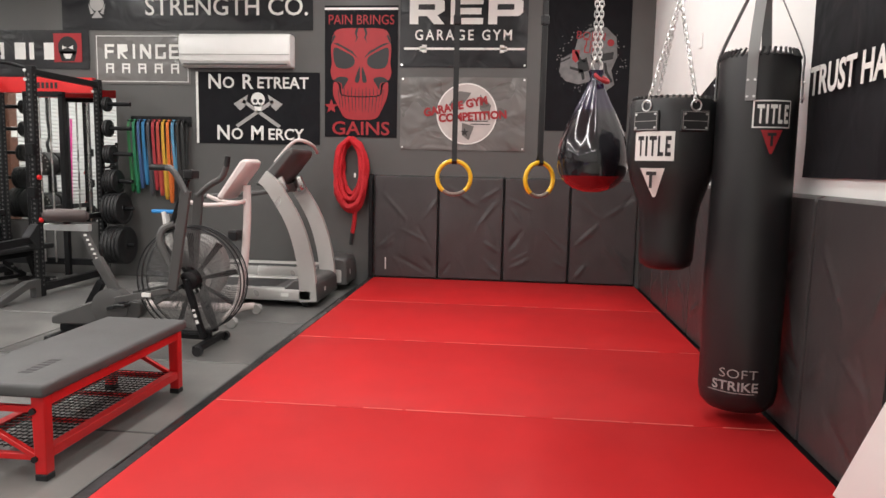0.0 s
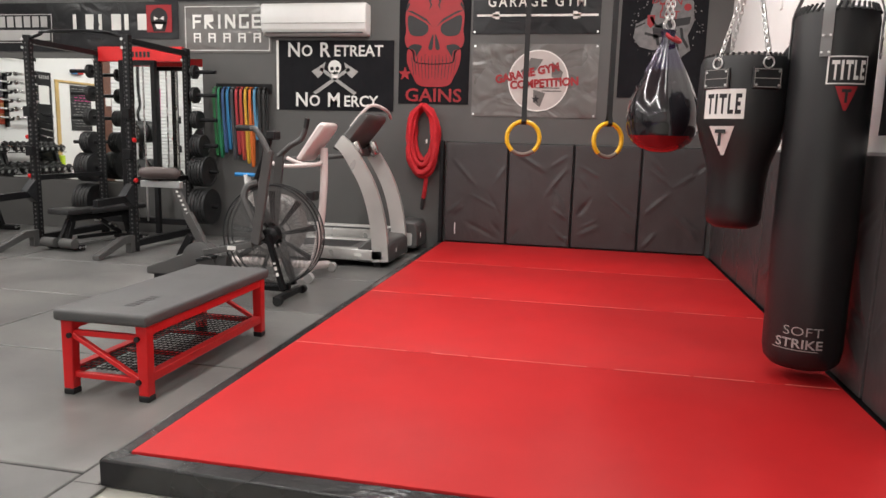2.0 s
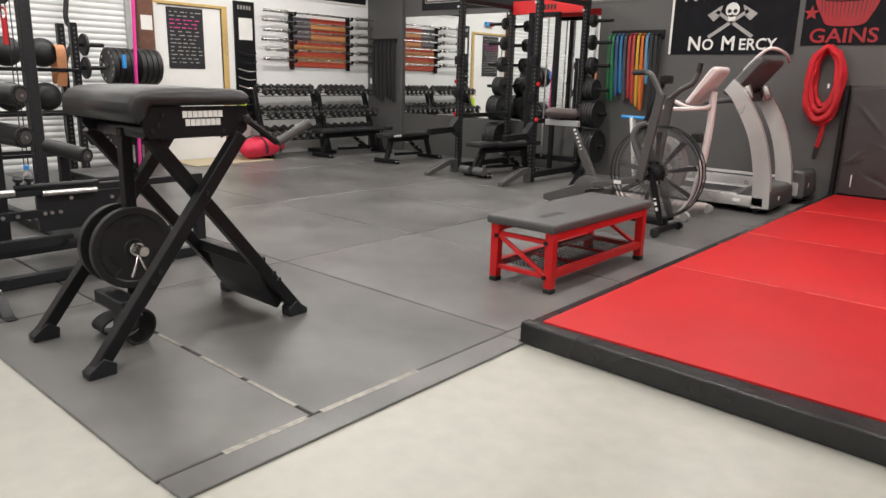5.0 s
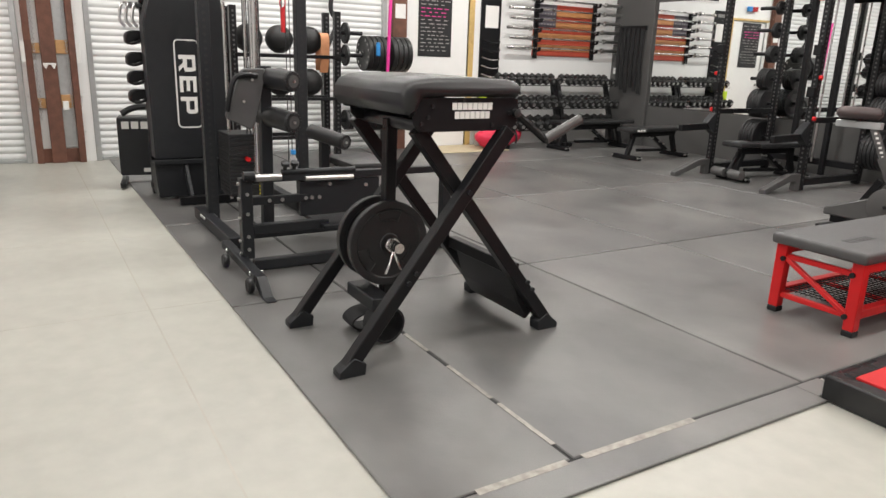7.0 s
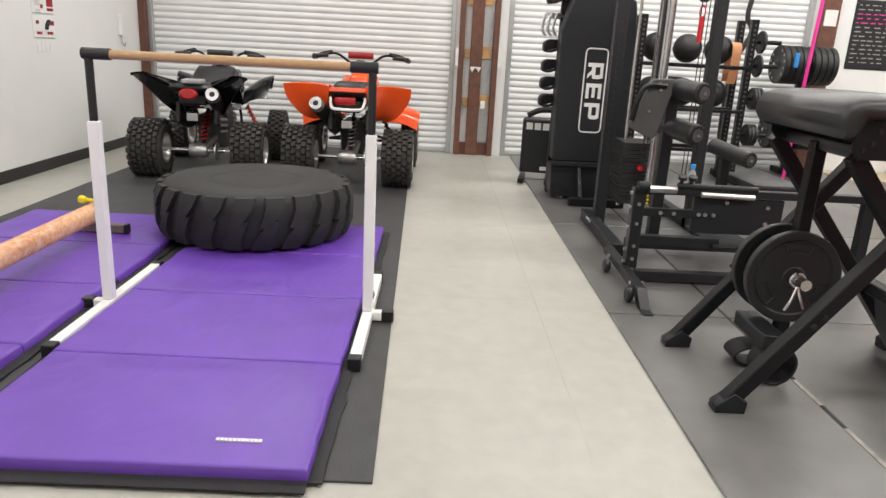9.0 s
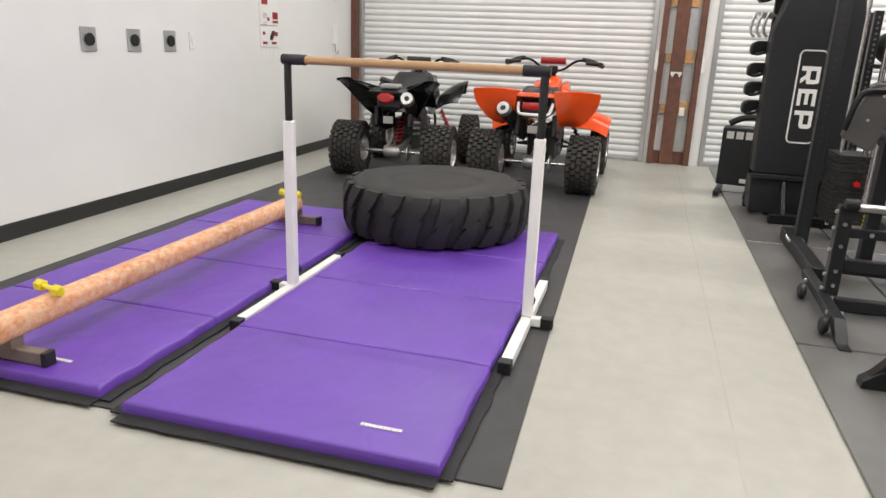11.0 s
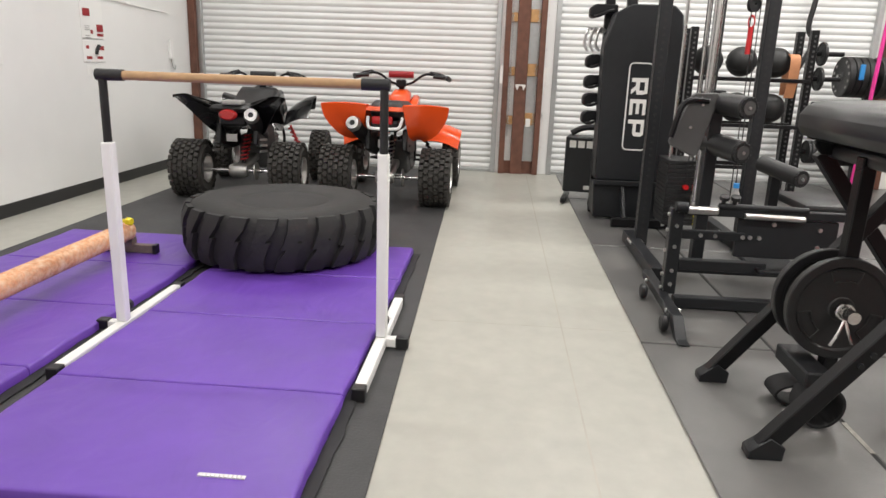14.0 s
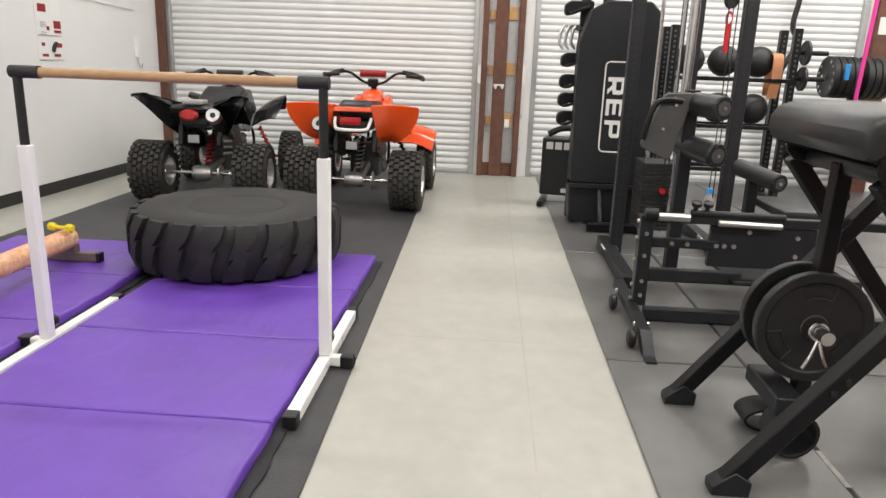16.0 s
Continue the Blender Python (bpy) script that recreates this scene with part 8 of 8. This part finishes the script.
# ---- cable rack with its shrouded weight tower ----
def cable_rack():
    t = thing("cable_rack", pose(0, 0, 0.012), "tall black cable rack with shrouded weight tower", "cable machine")
    H = 2.75
    for x, y in ((-5.36, 0.725), (-5.45, 1.49), (-6.72, 0.725), (-6.72, 1.49)):
        upright(t, x, y, H, w=0.085, material=M_STEELG)
    for y, x0, x1 in ((0.675, -5.60, -4.50), (1.49, -6.75, -4.95)):
        bm = BM()
        bar(bm, (x0, y, 0.05), (x1, y, 0.05), 0.085, 0.085)
        ft = part("base_rail", bm, M_STEELG, t)
        bm = BM()
        for k in range(4):
            cyl(bm, (x1 - 0.85 + 0.04 * k, y - 0.05, 0.075), (x1 - 0.85 + 0.04 * k, y + 0.05, 0.075), 0.012, n=8)
        part("base_bolt", bm, M_BOLT, ft)
    for x in (-5.40, -6.72):
        bm = BM()
        bar(bm, (x, 0.725, H - 0.05), (x, 1.49, H - 0.05), 0.08, 0.08)
        part("top_beam", bm, M_STEELG, t)
    bm = BM()
    bar(bm, (-6.72, 0.725, 0.28), (-6.72, 1.49, 0.28), 0.08, 0.08)
    part("rear_beam", bm, M_STEELG, t)
    # shroud, facing the walkway end
    bm = BM()
    poly(bm, [(0.49, 0.36), (0.468, 1.52), (0.545, 1.79), (0.68, 1.865), (1.03, 1.865), (1.11, 1.79), (1.14, 1.52), (1.12, 0.36)], "x", -6.62, -6.40, 0.012)
    sh = part("shroud", bm, M_STEELG, t, "dark shroud with outlined block mark")
    bm = BM()
    poly(bm, [(0.495, 0.03), (0.475, 0.33), (1.14, 0.33), (1.12, 0.03)], "x", -6.64, -6.37, 0.01)
    part("shroud_base", bm, M_STEELG, t)
    bm = BM()
    bar(bm, (-6.36, 0.47, 0.345), (-6.36, 1.15, 0.345), 0.05, 0.04)
    part("shroud_ledge", bm, M_STEELG, t)
    bm = BM()
    y0, y1, z0, z1, w, X = 0.697, 0.907, 0.635, 1.39, 0.012, -6.3995
    for a, b, c, d in ((y0 + 0.04, y1 - 0.04, z0, z0 + w), (y0 + 0.04, y1 - 0.04, z1 - w, z1), (y0, y0 + w, z0 + 0.04, z1 - 0.04), (y1 - w, y1, z0 + 0.04, z1 - 0.04)):
        box(bm, X, X + 0.003, a, b, c, d)
    for cy, cz, a0 in ((y0 + 0.04, z0 + 0.04, 180), (y1 - 0.04, z0 + 0.04, 270), (y1 - 0.04, z1 - 0.04, 0), (y0 + 0.04, z1 - 0.04, 90)):
        P = [(X + 0.001, cy + 0.033 * math.cos(radians(a0 + 15 * i)), cz + 0.033 * math.sin(radians(a0 + 15 * i))) for i in range(7)]
        tube(bm, P, 0.006, 5)
    part("mark_outline", bm, M_PRINTWHITE, sh)
    bm = BM()
    U = lambda u, v: (0.732 + v * 0.14, 1.26 - u * 0.50)
    for q in ([(0, 0), (0, 1), (0.26, 1), (0.28, 0.75), (0.28, 0.35), (0.20, 0.28), (0.28, 0), (0.20, 0), (0.13, 0.26), (0.07, 0.26), (0.07, 0)],
              [(0.36, 0), (0.36, 1), (0.63, 1), (0.63, 0.80), (0.43, 0.80), (0.43, 0.60), (0.61, 0.60), (0.61, 0.40), (0.43, 0.40), (0.43, 0.20), (0.63, 0.20), (0.63, 0)],
              [(0.71, 0), (0.71, 1), (0.97, 1), (1.0, 0.85), (1.0, 0.45), (0.96, 0.32), (0.78, 0.32), (0.78, 0)]):
        poly(bm, [U(*p) for p in q], "x", X, X + 0.003)
    part("block_mark", bm, M_PRINTWHITE, sh)
    bm = BM()
    for q in ([(0.07, 0.5), (0.07, 0.8), (0.21, 0.8), (0.21, 0.5)], [(0.78, 0.52), (0.78, 0.8), (0.93, 0.8), (0.93, 0.52)]):
        poly(bm, [U(*p) for p in q], "x", X, X + 0.005)
    part("block_mark_gap", bm, M_STEELG, sh)
    for y in (0.72, 1.02):
        bm = BM()
        poly(bm, [(-6.37, 0.34), (-6.10, 0.0), (-6.18, 0.0), (-6.39, 0.24)], "y", y, y + 0.03, 0.003)
        part("shroud_bracket", bm, M_STEELG, t)
    bm = BM()
    bar(bm, (-6.12, 0.62, 0.04), (-6.12, 1.12, 0.04), 0.07, 0.07)
    part("stabiliser", bm, M_STEEL, t)
    # weight stack, guide rods, cables and pulleys
    for k in range(16):
        bm = BM()
        box(bm, -5.95, -5.60, 0.93, 1.20, 0.15 + k * 0.032, 0.178 + k * 0.032, 0.002)
        part("stack_plate", bm, M_IRON, t)
    bm = BM()
    cyl(bm, (-5.59, 1.07, 0.46), (-5.54, 1.07, 0.46), 0.02, n=10)
    part("selector_pin", bm, M_REDPAINT, t)
    for y in (0.98, 1.14):
        bm = BM()
        cyl(bm, (-5.78, y, 0.1), (-5.78, y, H - 0.1), 0.013, n=10)
        part("guide_rod", bm, M_CHROME, t)
    bm = BM()
    for k in range(16):
        box(bm, -5.598, -5.595, 1.165, 1.185, 0.155 + k * 0.032, 0.172 + k * 0.032)
    part("number_strip", bm, M_YELLOW, t)
    bm = BM()
    cyl(bm, (-5.50, 1.135, 0.30), (-5.50, 1.135, H - 0.1), 0.034, n=16)
    part("slide_column", bm, M_CHROME, t)
    for y, z0 in ((1.335, 1.60), (1.365, 0.4), (1.03, 0.5), (1.06, 0.5), (1.395, 0.4)):
        bm = BM()
        cyl(bm, (-5.42, y, z0), (-5.42, y, H - 0.15), 0.004, n=6)
        part("cable", bm, M_BLACKPLASTIC, t)
    for y, z in ((1.345, 1.86), (1.30, 2.2), (1.345, 1.80)):
        bm = BM()
        lathe(bm, [(0.01, -0.014), (0.055, -0.014), (0.05, 0), (0.055, 0.014), (0.01, 0.014)], pose(-5.42, y, z, 0, 90, 30), 20, True)
        part("pulley", bm, M_BLACKPLASTIC, t)
    bm = BM()
    torus(bm, pose(-5.42, 1.345, 1.68, 90, 0, 60) @ Matrix.Diagonal((0.7, 1.4, 1, 1)), 0.03, 0.007, 14, 6)
    cyl(bm, (-5.42, 1.345, 1.46), (-5.42, 1.345, 1.64), 0.018, n=10)
    part("carabiner", bm, M_SPRING, t, "red carabiner and swivel")
    bm = BM()
    box(bm, -6.80, -6.72, 0.50, 0.58, 0.0, 2.6, 0.004)
    part("attachment_post", bm, M_STEEL, t)
    for k, z in enumerate((1.83, 1.62, 1.40, 1.22, 1.06, 0.90)):
        bm = BM()
        if k == 1:
            for s in (0, 0.05, 0.10):
                tube(bm, arc_pts([(-6.74, 0.44 + s, z + 0.02), (-6.70, 0.36 + s, z + 0.05), (-6.70, 0.33 + s, z - 0.08), (-6.70, 0.37 + s, z - 0.14)], 4), 0.013, 8)
        else:
            poly(bm, [(0.60, z + 0.05), (0.40, z + 0.05), (0.36, z + 0.02), (0.36, z - 0.055), (0.40, z - 0.075), (0.45, z - 0.03), (0.60, z - 0.03)], "x", -6.82, -6.66, 0.012)
            tube(bm, arc_pts([(-6.66, 0.56, z), (-6.60, 0.50, z - 0.02), (-6.60, 0.44, z - 0.05), (-6.66, 0.40, z - 0.06)], 4), 0.014, 8)
        part("cable_attachment", bm, M_CHROME if k == 1 else M_STEEL, t)


cable_rack()

# boxy black carry case stood against the rack
t = thing("plyo_box", pose(-7.35, 0.47, 0.012, 0, 0, 80), "black storage case with pale mark on a low stand", "box")
bm = BM()
box(bm, -0.16, 0.16, -0.13, 0.13, 0.10, 0.66, 0.012, m=pose(0, 0, 0, 0, 0, 0))
cs = part("case", bm, M_STEELG, t)
bm = BM()
for k in range(3):
    box(bm, -0.12 + k * 0.085, -0.055 + k * 0.085, -0.1335, -0.131, 0.55, 0.62)
box(bm, 0.05, 0.12, -0.1335, -0.131, 0.13, 0.17)
part("block_mark", bm, M_PRINTWHITE, cs)
for x in (-0.17, 0.17):
    bm = BM()
    bar(bm, (x * 0.8, -0.30, 0.03), (x * 0.8, 0.25, 0.03), 0.05, 0.05)
    part("stand_rail", bm, M_STEEL, t)
bm = BM()
bar(bm, (0.22, 0.0, 0.05), (0.22, 0.16, 0.95), 0.05, 0.05)
part("stand_post", bm, M_STEEL, t)
bm = BM()
tube(bm, arc_pts([(-0.12, 0, 0.68), (0.0, 0.02, 0.74), (0.16, 0.06, 0.74), (0.22, 0.1, 0.66)], 5), 0.03, 8)
part("coiled_strap", bm, M_STRAP, t)


# ---- wheeled leg machine ----
def leg_machine():
    t = thing("leg_machine", pose(0, 0, 0.012), "black wheeled leg curl machine with foam rollers", "exercise machine")
    bm = BM()
    bar(bm, (-4.40, 0.585, 0.085), (-3.62, 0.575, 0.075), 0.06, 0.05)
    part("front_foot", bm, M_STEELG, t)
    bm = BM()
    poly(bm, [(-3.64, 0.10), (-3.58, 0.10), (-3.47, 0.012), (-3.40, 0.010), (-3.40, 0.0), (-3.50, 0.0), (-3.64, 0.05)], "y", 0.548, 0.605, 0.003)
    part("foot_plate", bm, M_STEELG, t)
    bm = BM()
    for x in (-4.24, -3.70):
        cyl(bm, (x, 0.54, 0.085), (x, 0.62, 0.085), 0.013, n=8)
    part("foot_bolt", bm, M_BOLT, t)
    for x in (-4.14, -3.60):
        bm = BM()
        lathe(bm, [(0, -0.018), (0.035, -0.018), (0.045, -0.008), (0.045, 0.008), (0.035, 0.018), (0, 0.018)], pose(x, 0.515, 0.048, 90, 0, 0), 18)
        part("transport_wheel", bm, M_BLACKPLASTIC, t)
    bm = BM()
    box(bm, -4.045, -3.975, 0.585, 0.655, 0.09, 0.585, 0.004)
    ps = part("front_post", bm, M_STEELG, t)
    for z in (0.12, 0.20, 0.34, 0.46, 0.55):
        for a, b in (((-4.01, 0.586, z), (-4.01, 0.572, z)), ((-3.976, 0.62, z + 0.03), (-3.966, 0.62, z + 0.03))):
            bm = BM()
            cyl(bm, a, b, 0.011, n=8)
            part("post_bolt", bm, M_BOLT, ps)
    for z, y1, w, h in ((0.575, 2.05, 0.055, 0.045), (0.44, 1.0, 0.04, 0.05), (0.265, 1.14, 0.06, 0.06), (0.04, 2.10, 0.065, 0.065)):
        bm = BM()
        bar(bm, (-4.01, 0.655, z), (-4.01, y1, z), w, h)
        part("long_beam", bm, M_STEELG, t)
    bm = BM()
    cyl(bm, (-3.97, 0.67, 0.585), (-3.97, 0.83, 0.585), 0.022, n=14)
    part("chrome_rod", bm, M_CHROME, t)
    bm = BM()
    cyl(bm, (-3.97, 0.98, 0.565), (-3.97, 1.30, 0.56), 0.017, n=14)
    part("chrome_sleeve", bm, M_CHROME, t)
    bm = BM()
    cyl(bm, (-3.97, 0.60, 0.60), (-3.97, 0.665, 0.60), 0.03, n=14)
    cyl(bm, (-3.99, 0.84, 0.61), (-3.99, 1.32, 0.605), 0.018, n=12)
    part("pivot_rod", bm, M_STEELG, t)
    for y in (0.86, 0.92):
        bm = BM()
        lathe(bm, [(0, 0), (0.012, 0), (0.012, 0.05), (0.026, 0.055), (0.026, 0.075), (0, 0.08)], pose(-4.0, y, 0.60, 0, 20, 0), 10)
        part("pull_knob", bm, M_BLACKPLASTIC, t)
    bm = BM()
    box(bm, -4.03, -3.995, 0.955, 1.50, 0.325, 0.545, 0.004)
    sp = part("side_plate", bm, M_STEELG, t)
    for y, z in ((0.76, 0.44), (0.84, 0.44), (0.99, 0.44), (1.03, 0.44), (1.08, 0.44), (1.15, 0.52), (1.40, 0.50), (1.40, 0.40)):
        bm = BM()
        cyl(bm, (-3.998, y, z), (-3.983, y, z), 0.012, n=8)
        part("plate_bolt", bm, M_BOLT, sp)
    bm = BM()
    box(bm, -4.42, -3.92, 1.08, 1.36, 0.245, 0.27, 0.006)
    part("foot_platform", bm, M_STEELG, t)
    bm = BM()
    box(bm, -4.04, -3.98, 1.98, 2.05, 0.06, 0.56, 0.004)
    part("rear_post", bm, M_STEELG, t)
    bm = BM()
    bar(bm, (-4.66, 0.945, 0.10), (-4.66, 0.955, 1.22), 0.075, 0.075)
    part("roller_mast", bm, M_STEELG, t)
    bm = BM()
    bar(bm, (-4.62, 0.75, 0.08), (-4.62, 2.1, 0.08), 0.065, 0.065)
    part("rear_beam", bm, M_STEELG, t)
    for a, b, r in (((-4.70, 0.955, 1.145), (-4.38, 1.06, 1.13), 0.068), ((-4.75, 0.945, 0.895), (-4.40, 1.065, 0.865), 0.070), ((-4.70, 1.29, 0.775), (-4.36, 1.415, 0.728), 0.052)):
        bm = BM()
        a_, b_ = Vector(a), Vector(b)
        L = (b_ - a_).length
        lathe(bm, [(0.02, 0), (r - 0.012, 0), (r, 0.012), (r, L - 0.012), (r - 0.012, L), (0.02, L)], along(a, b), 24, True)
        ro = part("foam_roller", bm, M_LEATHER, t, "black vinyl foam roller")
        bm = BM()
        lathe(bm, [(0, L - 0.002), (r * 0.6, L - 0.002), (r * 0.6, L + 0.006), (0, L + 0.006)], along(a, b), 16)
        part("end_disc", bm, M_GREYPLASTIC, ro)
        bm = BM()
        for q in range(16):
            aq = 2 * math.pi * q / 16
            cyl(bm, along(a, b) @ Vector((0.82 * r * math.cos(aq), 0.82 * r * math.sin(aq), L - 0.004)), along(a, b) @ Vector((0.82 * r * math.cos(aq), 0.82 * r * math.sin(aq), L + 0.004)), 0.010, n=6)
        part("gathered_edge", bm, M_STRAP, ro)
        bm = BM()
        cyl(bm, along(a, b) @ Vector((0, 0, L)), along(a, b) @ Vector((0, 0, L + 0.014)), 0.010, n=8)
        part("end_bolt", bm, M_BOLT, ro)
    bm = BM()
    poly(bm, [(0.80, 1.20), (0.935, 1.205), (0.945, 1.17), (0.855, 0.83), (0.83, 0.805), (0.68, 0.875), (0.668, 0.90), (0.775, 1.18)], "x", -4.62, -4.585, 0.006)
    sp = part("shin_pad", bm, M_GREYVINYL, t, "grey rectangular pad with steel bolts")
    bm = BM()
    for y, z in ((0.85, 1.13), (0.88, 1.16), (0.84, 1.17), (0.79, 0.99)):
        cyl(bm, (-4.585, y, z), (-4.577, y, z), 0.009, n=8)
    part("pad_bolt", bm, M_BOLT, sp)
    bm = BM()
    tube(bm, arc_pts([(-4.53, 0.665, 0.93), (-4.53, 0.69, 1.05), (-4.54, 0.72, 1.13), (-4.56, 0.78, 1.16), (-4.58, 0.88, 1.155)], 5), 0.018, 8)
    part("curved_handle", bm, M_STEEL, t)
    bm = BM()
    box(bm, -4.72, -4.22, 1.40, 1.74, 0.545, 0.60, 0.02, seg=2)
    part("seat_pad", bm, M_LEATHER, t)
    bm = BM()
    bar(bm, (-4.62, 1.36, 0.10), (-4.62, 1.36, 0.76), 0.06, 0.06)
    part("seat_mast", bm, M_STEELG, t)
    bm = BM()
    lathe(bm, [(0, 0), (0.022, 0), (0.023, 0.08), (0.012, 0.10), (0.012, 0.11), (0, 0.11)], pose(-4.03, 0.93, 0.60), 14)
    part("bottle", bm, M_PRINTGREY, t)
    bm = BM()
    cyl(bm, (-4.03, 0.93, 0.71), (-4.03, 0.93, 0.735), 0.016, n=12)
    part("bottle_cap", bm, M_BLUE, t)


leg_machine()

# ---- ball rack, bumper plates and odds by the second roller door ----
t = thing("ball_rack", pose(-7.8, 2.15, 0.012), "black steel storage rack with shelves and plate pegs", "storage rack")
for y in (-0.58, 0.62):
    upright(t, 0, y, 1.78)
    upright(t, -0.35, y, 1.78)
    bm = BM()
    bar(bm, (-0.5, y, 0.05), (0.25, y, 0.05), 0.075, 0.075)
    part("base_rail", bm, M_STEEL, t)
for z in (0.36, 0.80, 1.27):
    for x in (0.06, -0.30):
        bm = BM()
        bar(bm, (x, -0.58, z), (x, 0.62, z), 0.04, 0.04)
        part("shelf_rail", bm, M_STEEL, t)
for z in (0.55, 0.95, 1.30, 1.55):
    peg_plates(t, (0.0, 0.66, z), (0, 1, 0), [(0.12, 0.03)] * (1 if z > 1 else 3), 0.28)
for y, c, lab in ((1.77, M_BUMPER, "black rubber medicine ball"), (2.12, M_BUMPER, "black rubber medicine ball"), (2.47, M_BUMPER, "black rubber medicine ball")):
    for z, cc in ((1.30, c), (0.83, M_BUMPER)):
        bb = thing("medicine_ball", pose(-7.92, y, z + 0.012 + 0.15, 20, 30, 15), lab if z > 1 else "black rubber medicine ball", "medicine ball", "medicine balls")
        bm = BM()
        bmesh.ops.create_uvsphere(bm, u_segments=28, v_segments=18, radius=0.155)
        part("ball", bm, cc, bb, smooth=180)
        bm = BM()
        torus(bm, Matrix(), 0.1555, 0.003, 40, 5)
        part("seam", bm, M_STRAP, bb)
t = thing("lifting_belt", pose(-7.79, 2.60, 1.33), "tan leather lifting belt hung over the ball rack", "belt")
bm = BM()
band(bm, arc_pts([(0.0, 0.0, -0.22), (0.05, 0.0, -0.05), (0.055, 0.0, 0.14), (0.02, 0.0, 0.205), (-0.06, 0.0, 0.21), (-0.12, 0.0, 0.14), (-0.13, 0.0, -0.02), (-0.12, 0.0, -0.20)], 5), 0.10, 0.008, (0, 1, 0))
part("strap", bm, M_LEATHERTAN, t)
t = thing("plate_stand", pose(-8.6, 3.78, 0.012), "black stand holding a thick row of bumper plates", "plate stand")
bm = BM()
bar(bm, (0, 0, 0.03), (0, 0, 1.36), 0.07, 0.07)
bar(bm, (-0.3, 0, 0.04), (0.3, 0, 0.04), 0.07, 0.07)
part("post", bm, M_STEEL, t)
for z in (1.33, 0.55):
    for s, n_ in ((-1, 4), (1, 4)):
        bm = BM()
        cyl(bm, (0, 0, z), (0, s * 0.36, z), 0.024, n=12)
        pg = part("peg", bm, M_CHROME, t)
        for k in range(n_):
            bm = BM()
            plate_bm(bm, 0.225, 0.062, pose(0, s * (0.07 + k * 0.072), z, 90, 0, 0), False)
            pl = part("bumper_plate", bm, M_BUMPER, pg)
            if k == n_ - 1:
                bm = BM()
                for a in range(14):
                    if a % 7 in (0, 6):
                        continue
                    box(bm, -0.014, 0.014, -0.003, 0.0, 0.165, 0.195, 0, pose(0, s * (0.07 + k * 0.072 + 0.0335 * 1) if s > 0 else s * (0.07 + k * 0.072 + 0.0305), z, 0, a * 360 / 14, 0))
                part("rim_print", bm, M_PRINTGREY, pl)
bm = BM()
box(bm, 0.228, 0.262, -0.235, -0.185, 1.30, 1.47, 0.008)
part("blue_clip", bm, M_BLUE, t, "bright blue plastic clip")
for nm, y, z0, z1, c, lab in (("pink_tube", 3.64, 0.9, 2.2, M_PINKBAR, "bright pink plastic tube stood on end"),):
    t = thing(nm, pose(-8.30, y, 0.012), lab, "tube")
    b2 = BM()
    cyl(b2, (0, 0, 0), (0.10, 0.03, z1), 0.021, n=12)
    part("tube", b2, c, t)
t = thing("black_hose", pose(XW + 0.06, 3.20, 0), "black corrugated hose hanging down the roller door", "hose")
bm = BM()
tube(bm, arc_pts([(0.04, 0.0, 3.0), (0.04, 0.02, 2.3), (0.04, -0.02, 1.9), (0.04, 0.06, 1.7), (0.04, -0.10, 1.3), (0.04, -0.14, 0.6), (0.04, -0.10, 0.05)], 6), 0.032, 8)
part("hose", bm, M_BLACKPLASTIC, t)
t = thing("door_notice", pose(XW + 0.11, 4.21, 1.92), "white paper notice on the brown post", "notice")
bm = BM()
box(bm, 0.001, 0.004, -0.08, 0.08, -0.09, 0.10, 0.001)
part("sheet", bm, M_PRINTWHITE, t)

# ---- rubber floor tiles ----
floor_rubber = thing("rubber_floor", pose(0, 0, 0), "black rubber gym flooring laid in large tiles", "rubber floor", kind="structure")
bm = BM()
box(bm, -9.09, -1.45, 0.375, 8.425, 0, 0.006)
part("joint_bed", bm, M_SEAM, floor_rubber)
XS = [-9.1, -7.40, -5.41, -3.43, -1.45]
YT = [0.371, 1.02, 2.33, 3.645, 4.96, 6.27, 7.58, 8.43]
for x0, x1 in zip(XS, XS[1:]):
    for y0, y1 in zip(YT, YT[1:]):
        bm = BM()
        box(bm, x0 + 0.008, x1 - 0.008, y0 + (0.001 if y0 < 0.5 else 0.008), y1 - 0.008, 0.001, 0.012, 0.004)
        part("rubber_tile", bm, M_RUBBER, floor_rubber)
bm = BM()
box(bm, -1.446, -1.298, 0.380, 2.262, 0, 0.0125, 0.003)
part("border_strip", bm, M_RUBBER, floor_rubber)
bm = BM()
box(bm, -1.446, -1.338, 2.264, 2.429, 0, 0.0125, 0.002)
part("border_strip", bm, M_RUBBER, floor_rubber)
bm = BM()
for x0, x1, y0, y1 in ((-2.29, -1.95, 1.010, 1.030), (-1.90, -1.56, 1.010, 1.030), (-2.70, -2.47, 1.010, 1.030), (-1.463, -1.432, 0.62, 0.99), (-1.463, -1.432, 1.06, 1.62)):
    box(bm, x0, x1, y0, y1, 0.012, 0.0135)
part("tape_mark", bm, M_TAPE, floor_rubber, "worn pale tape along the tile joints")
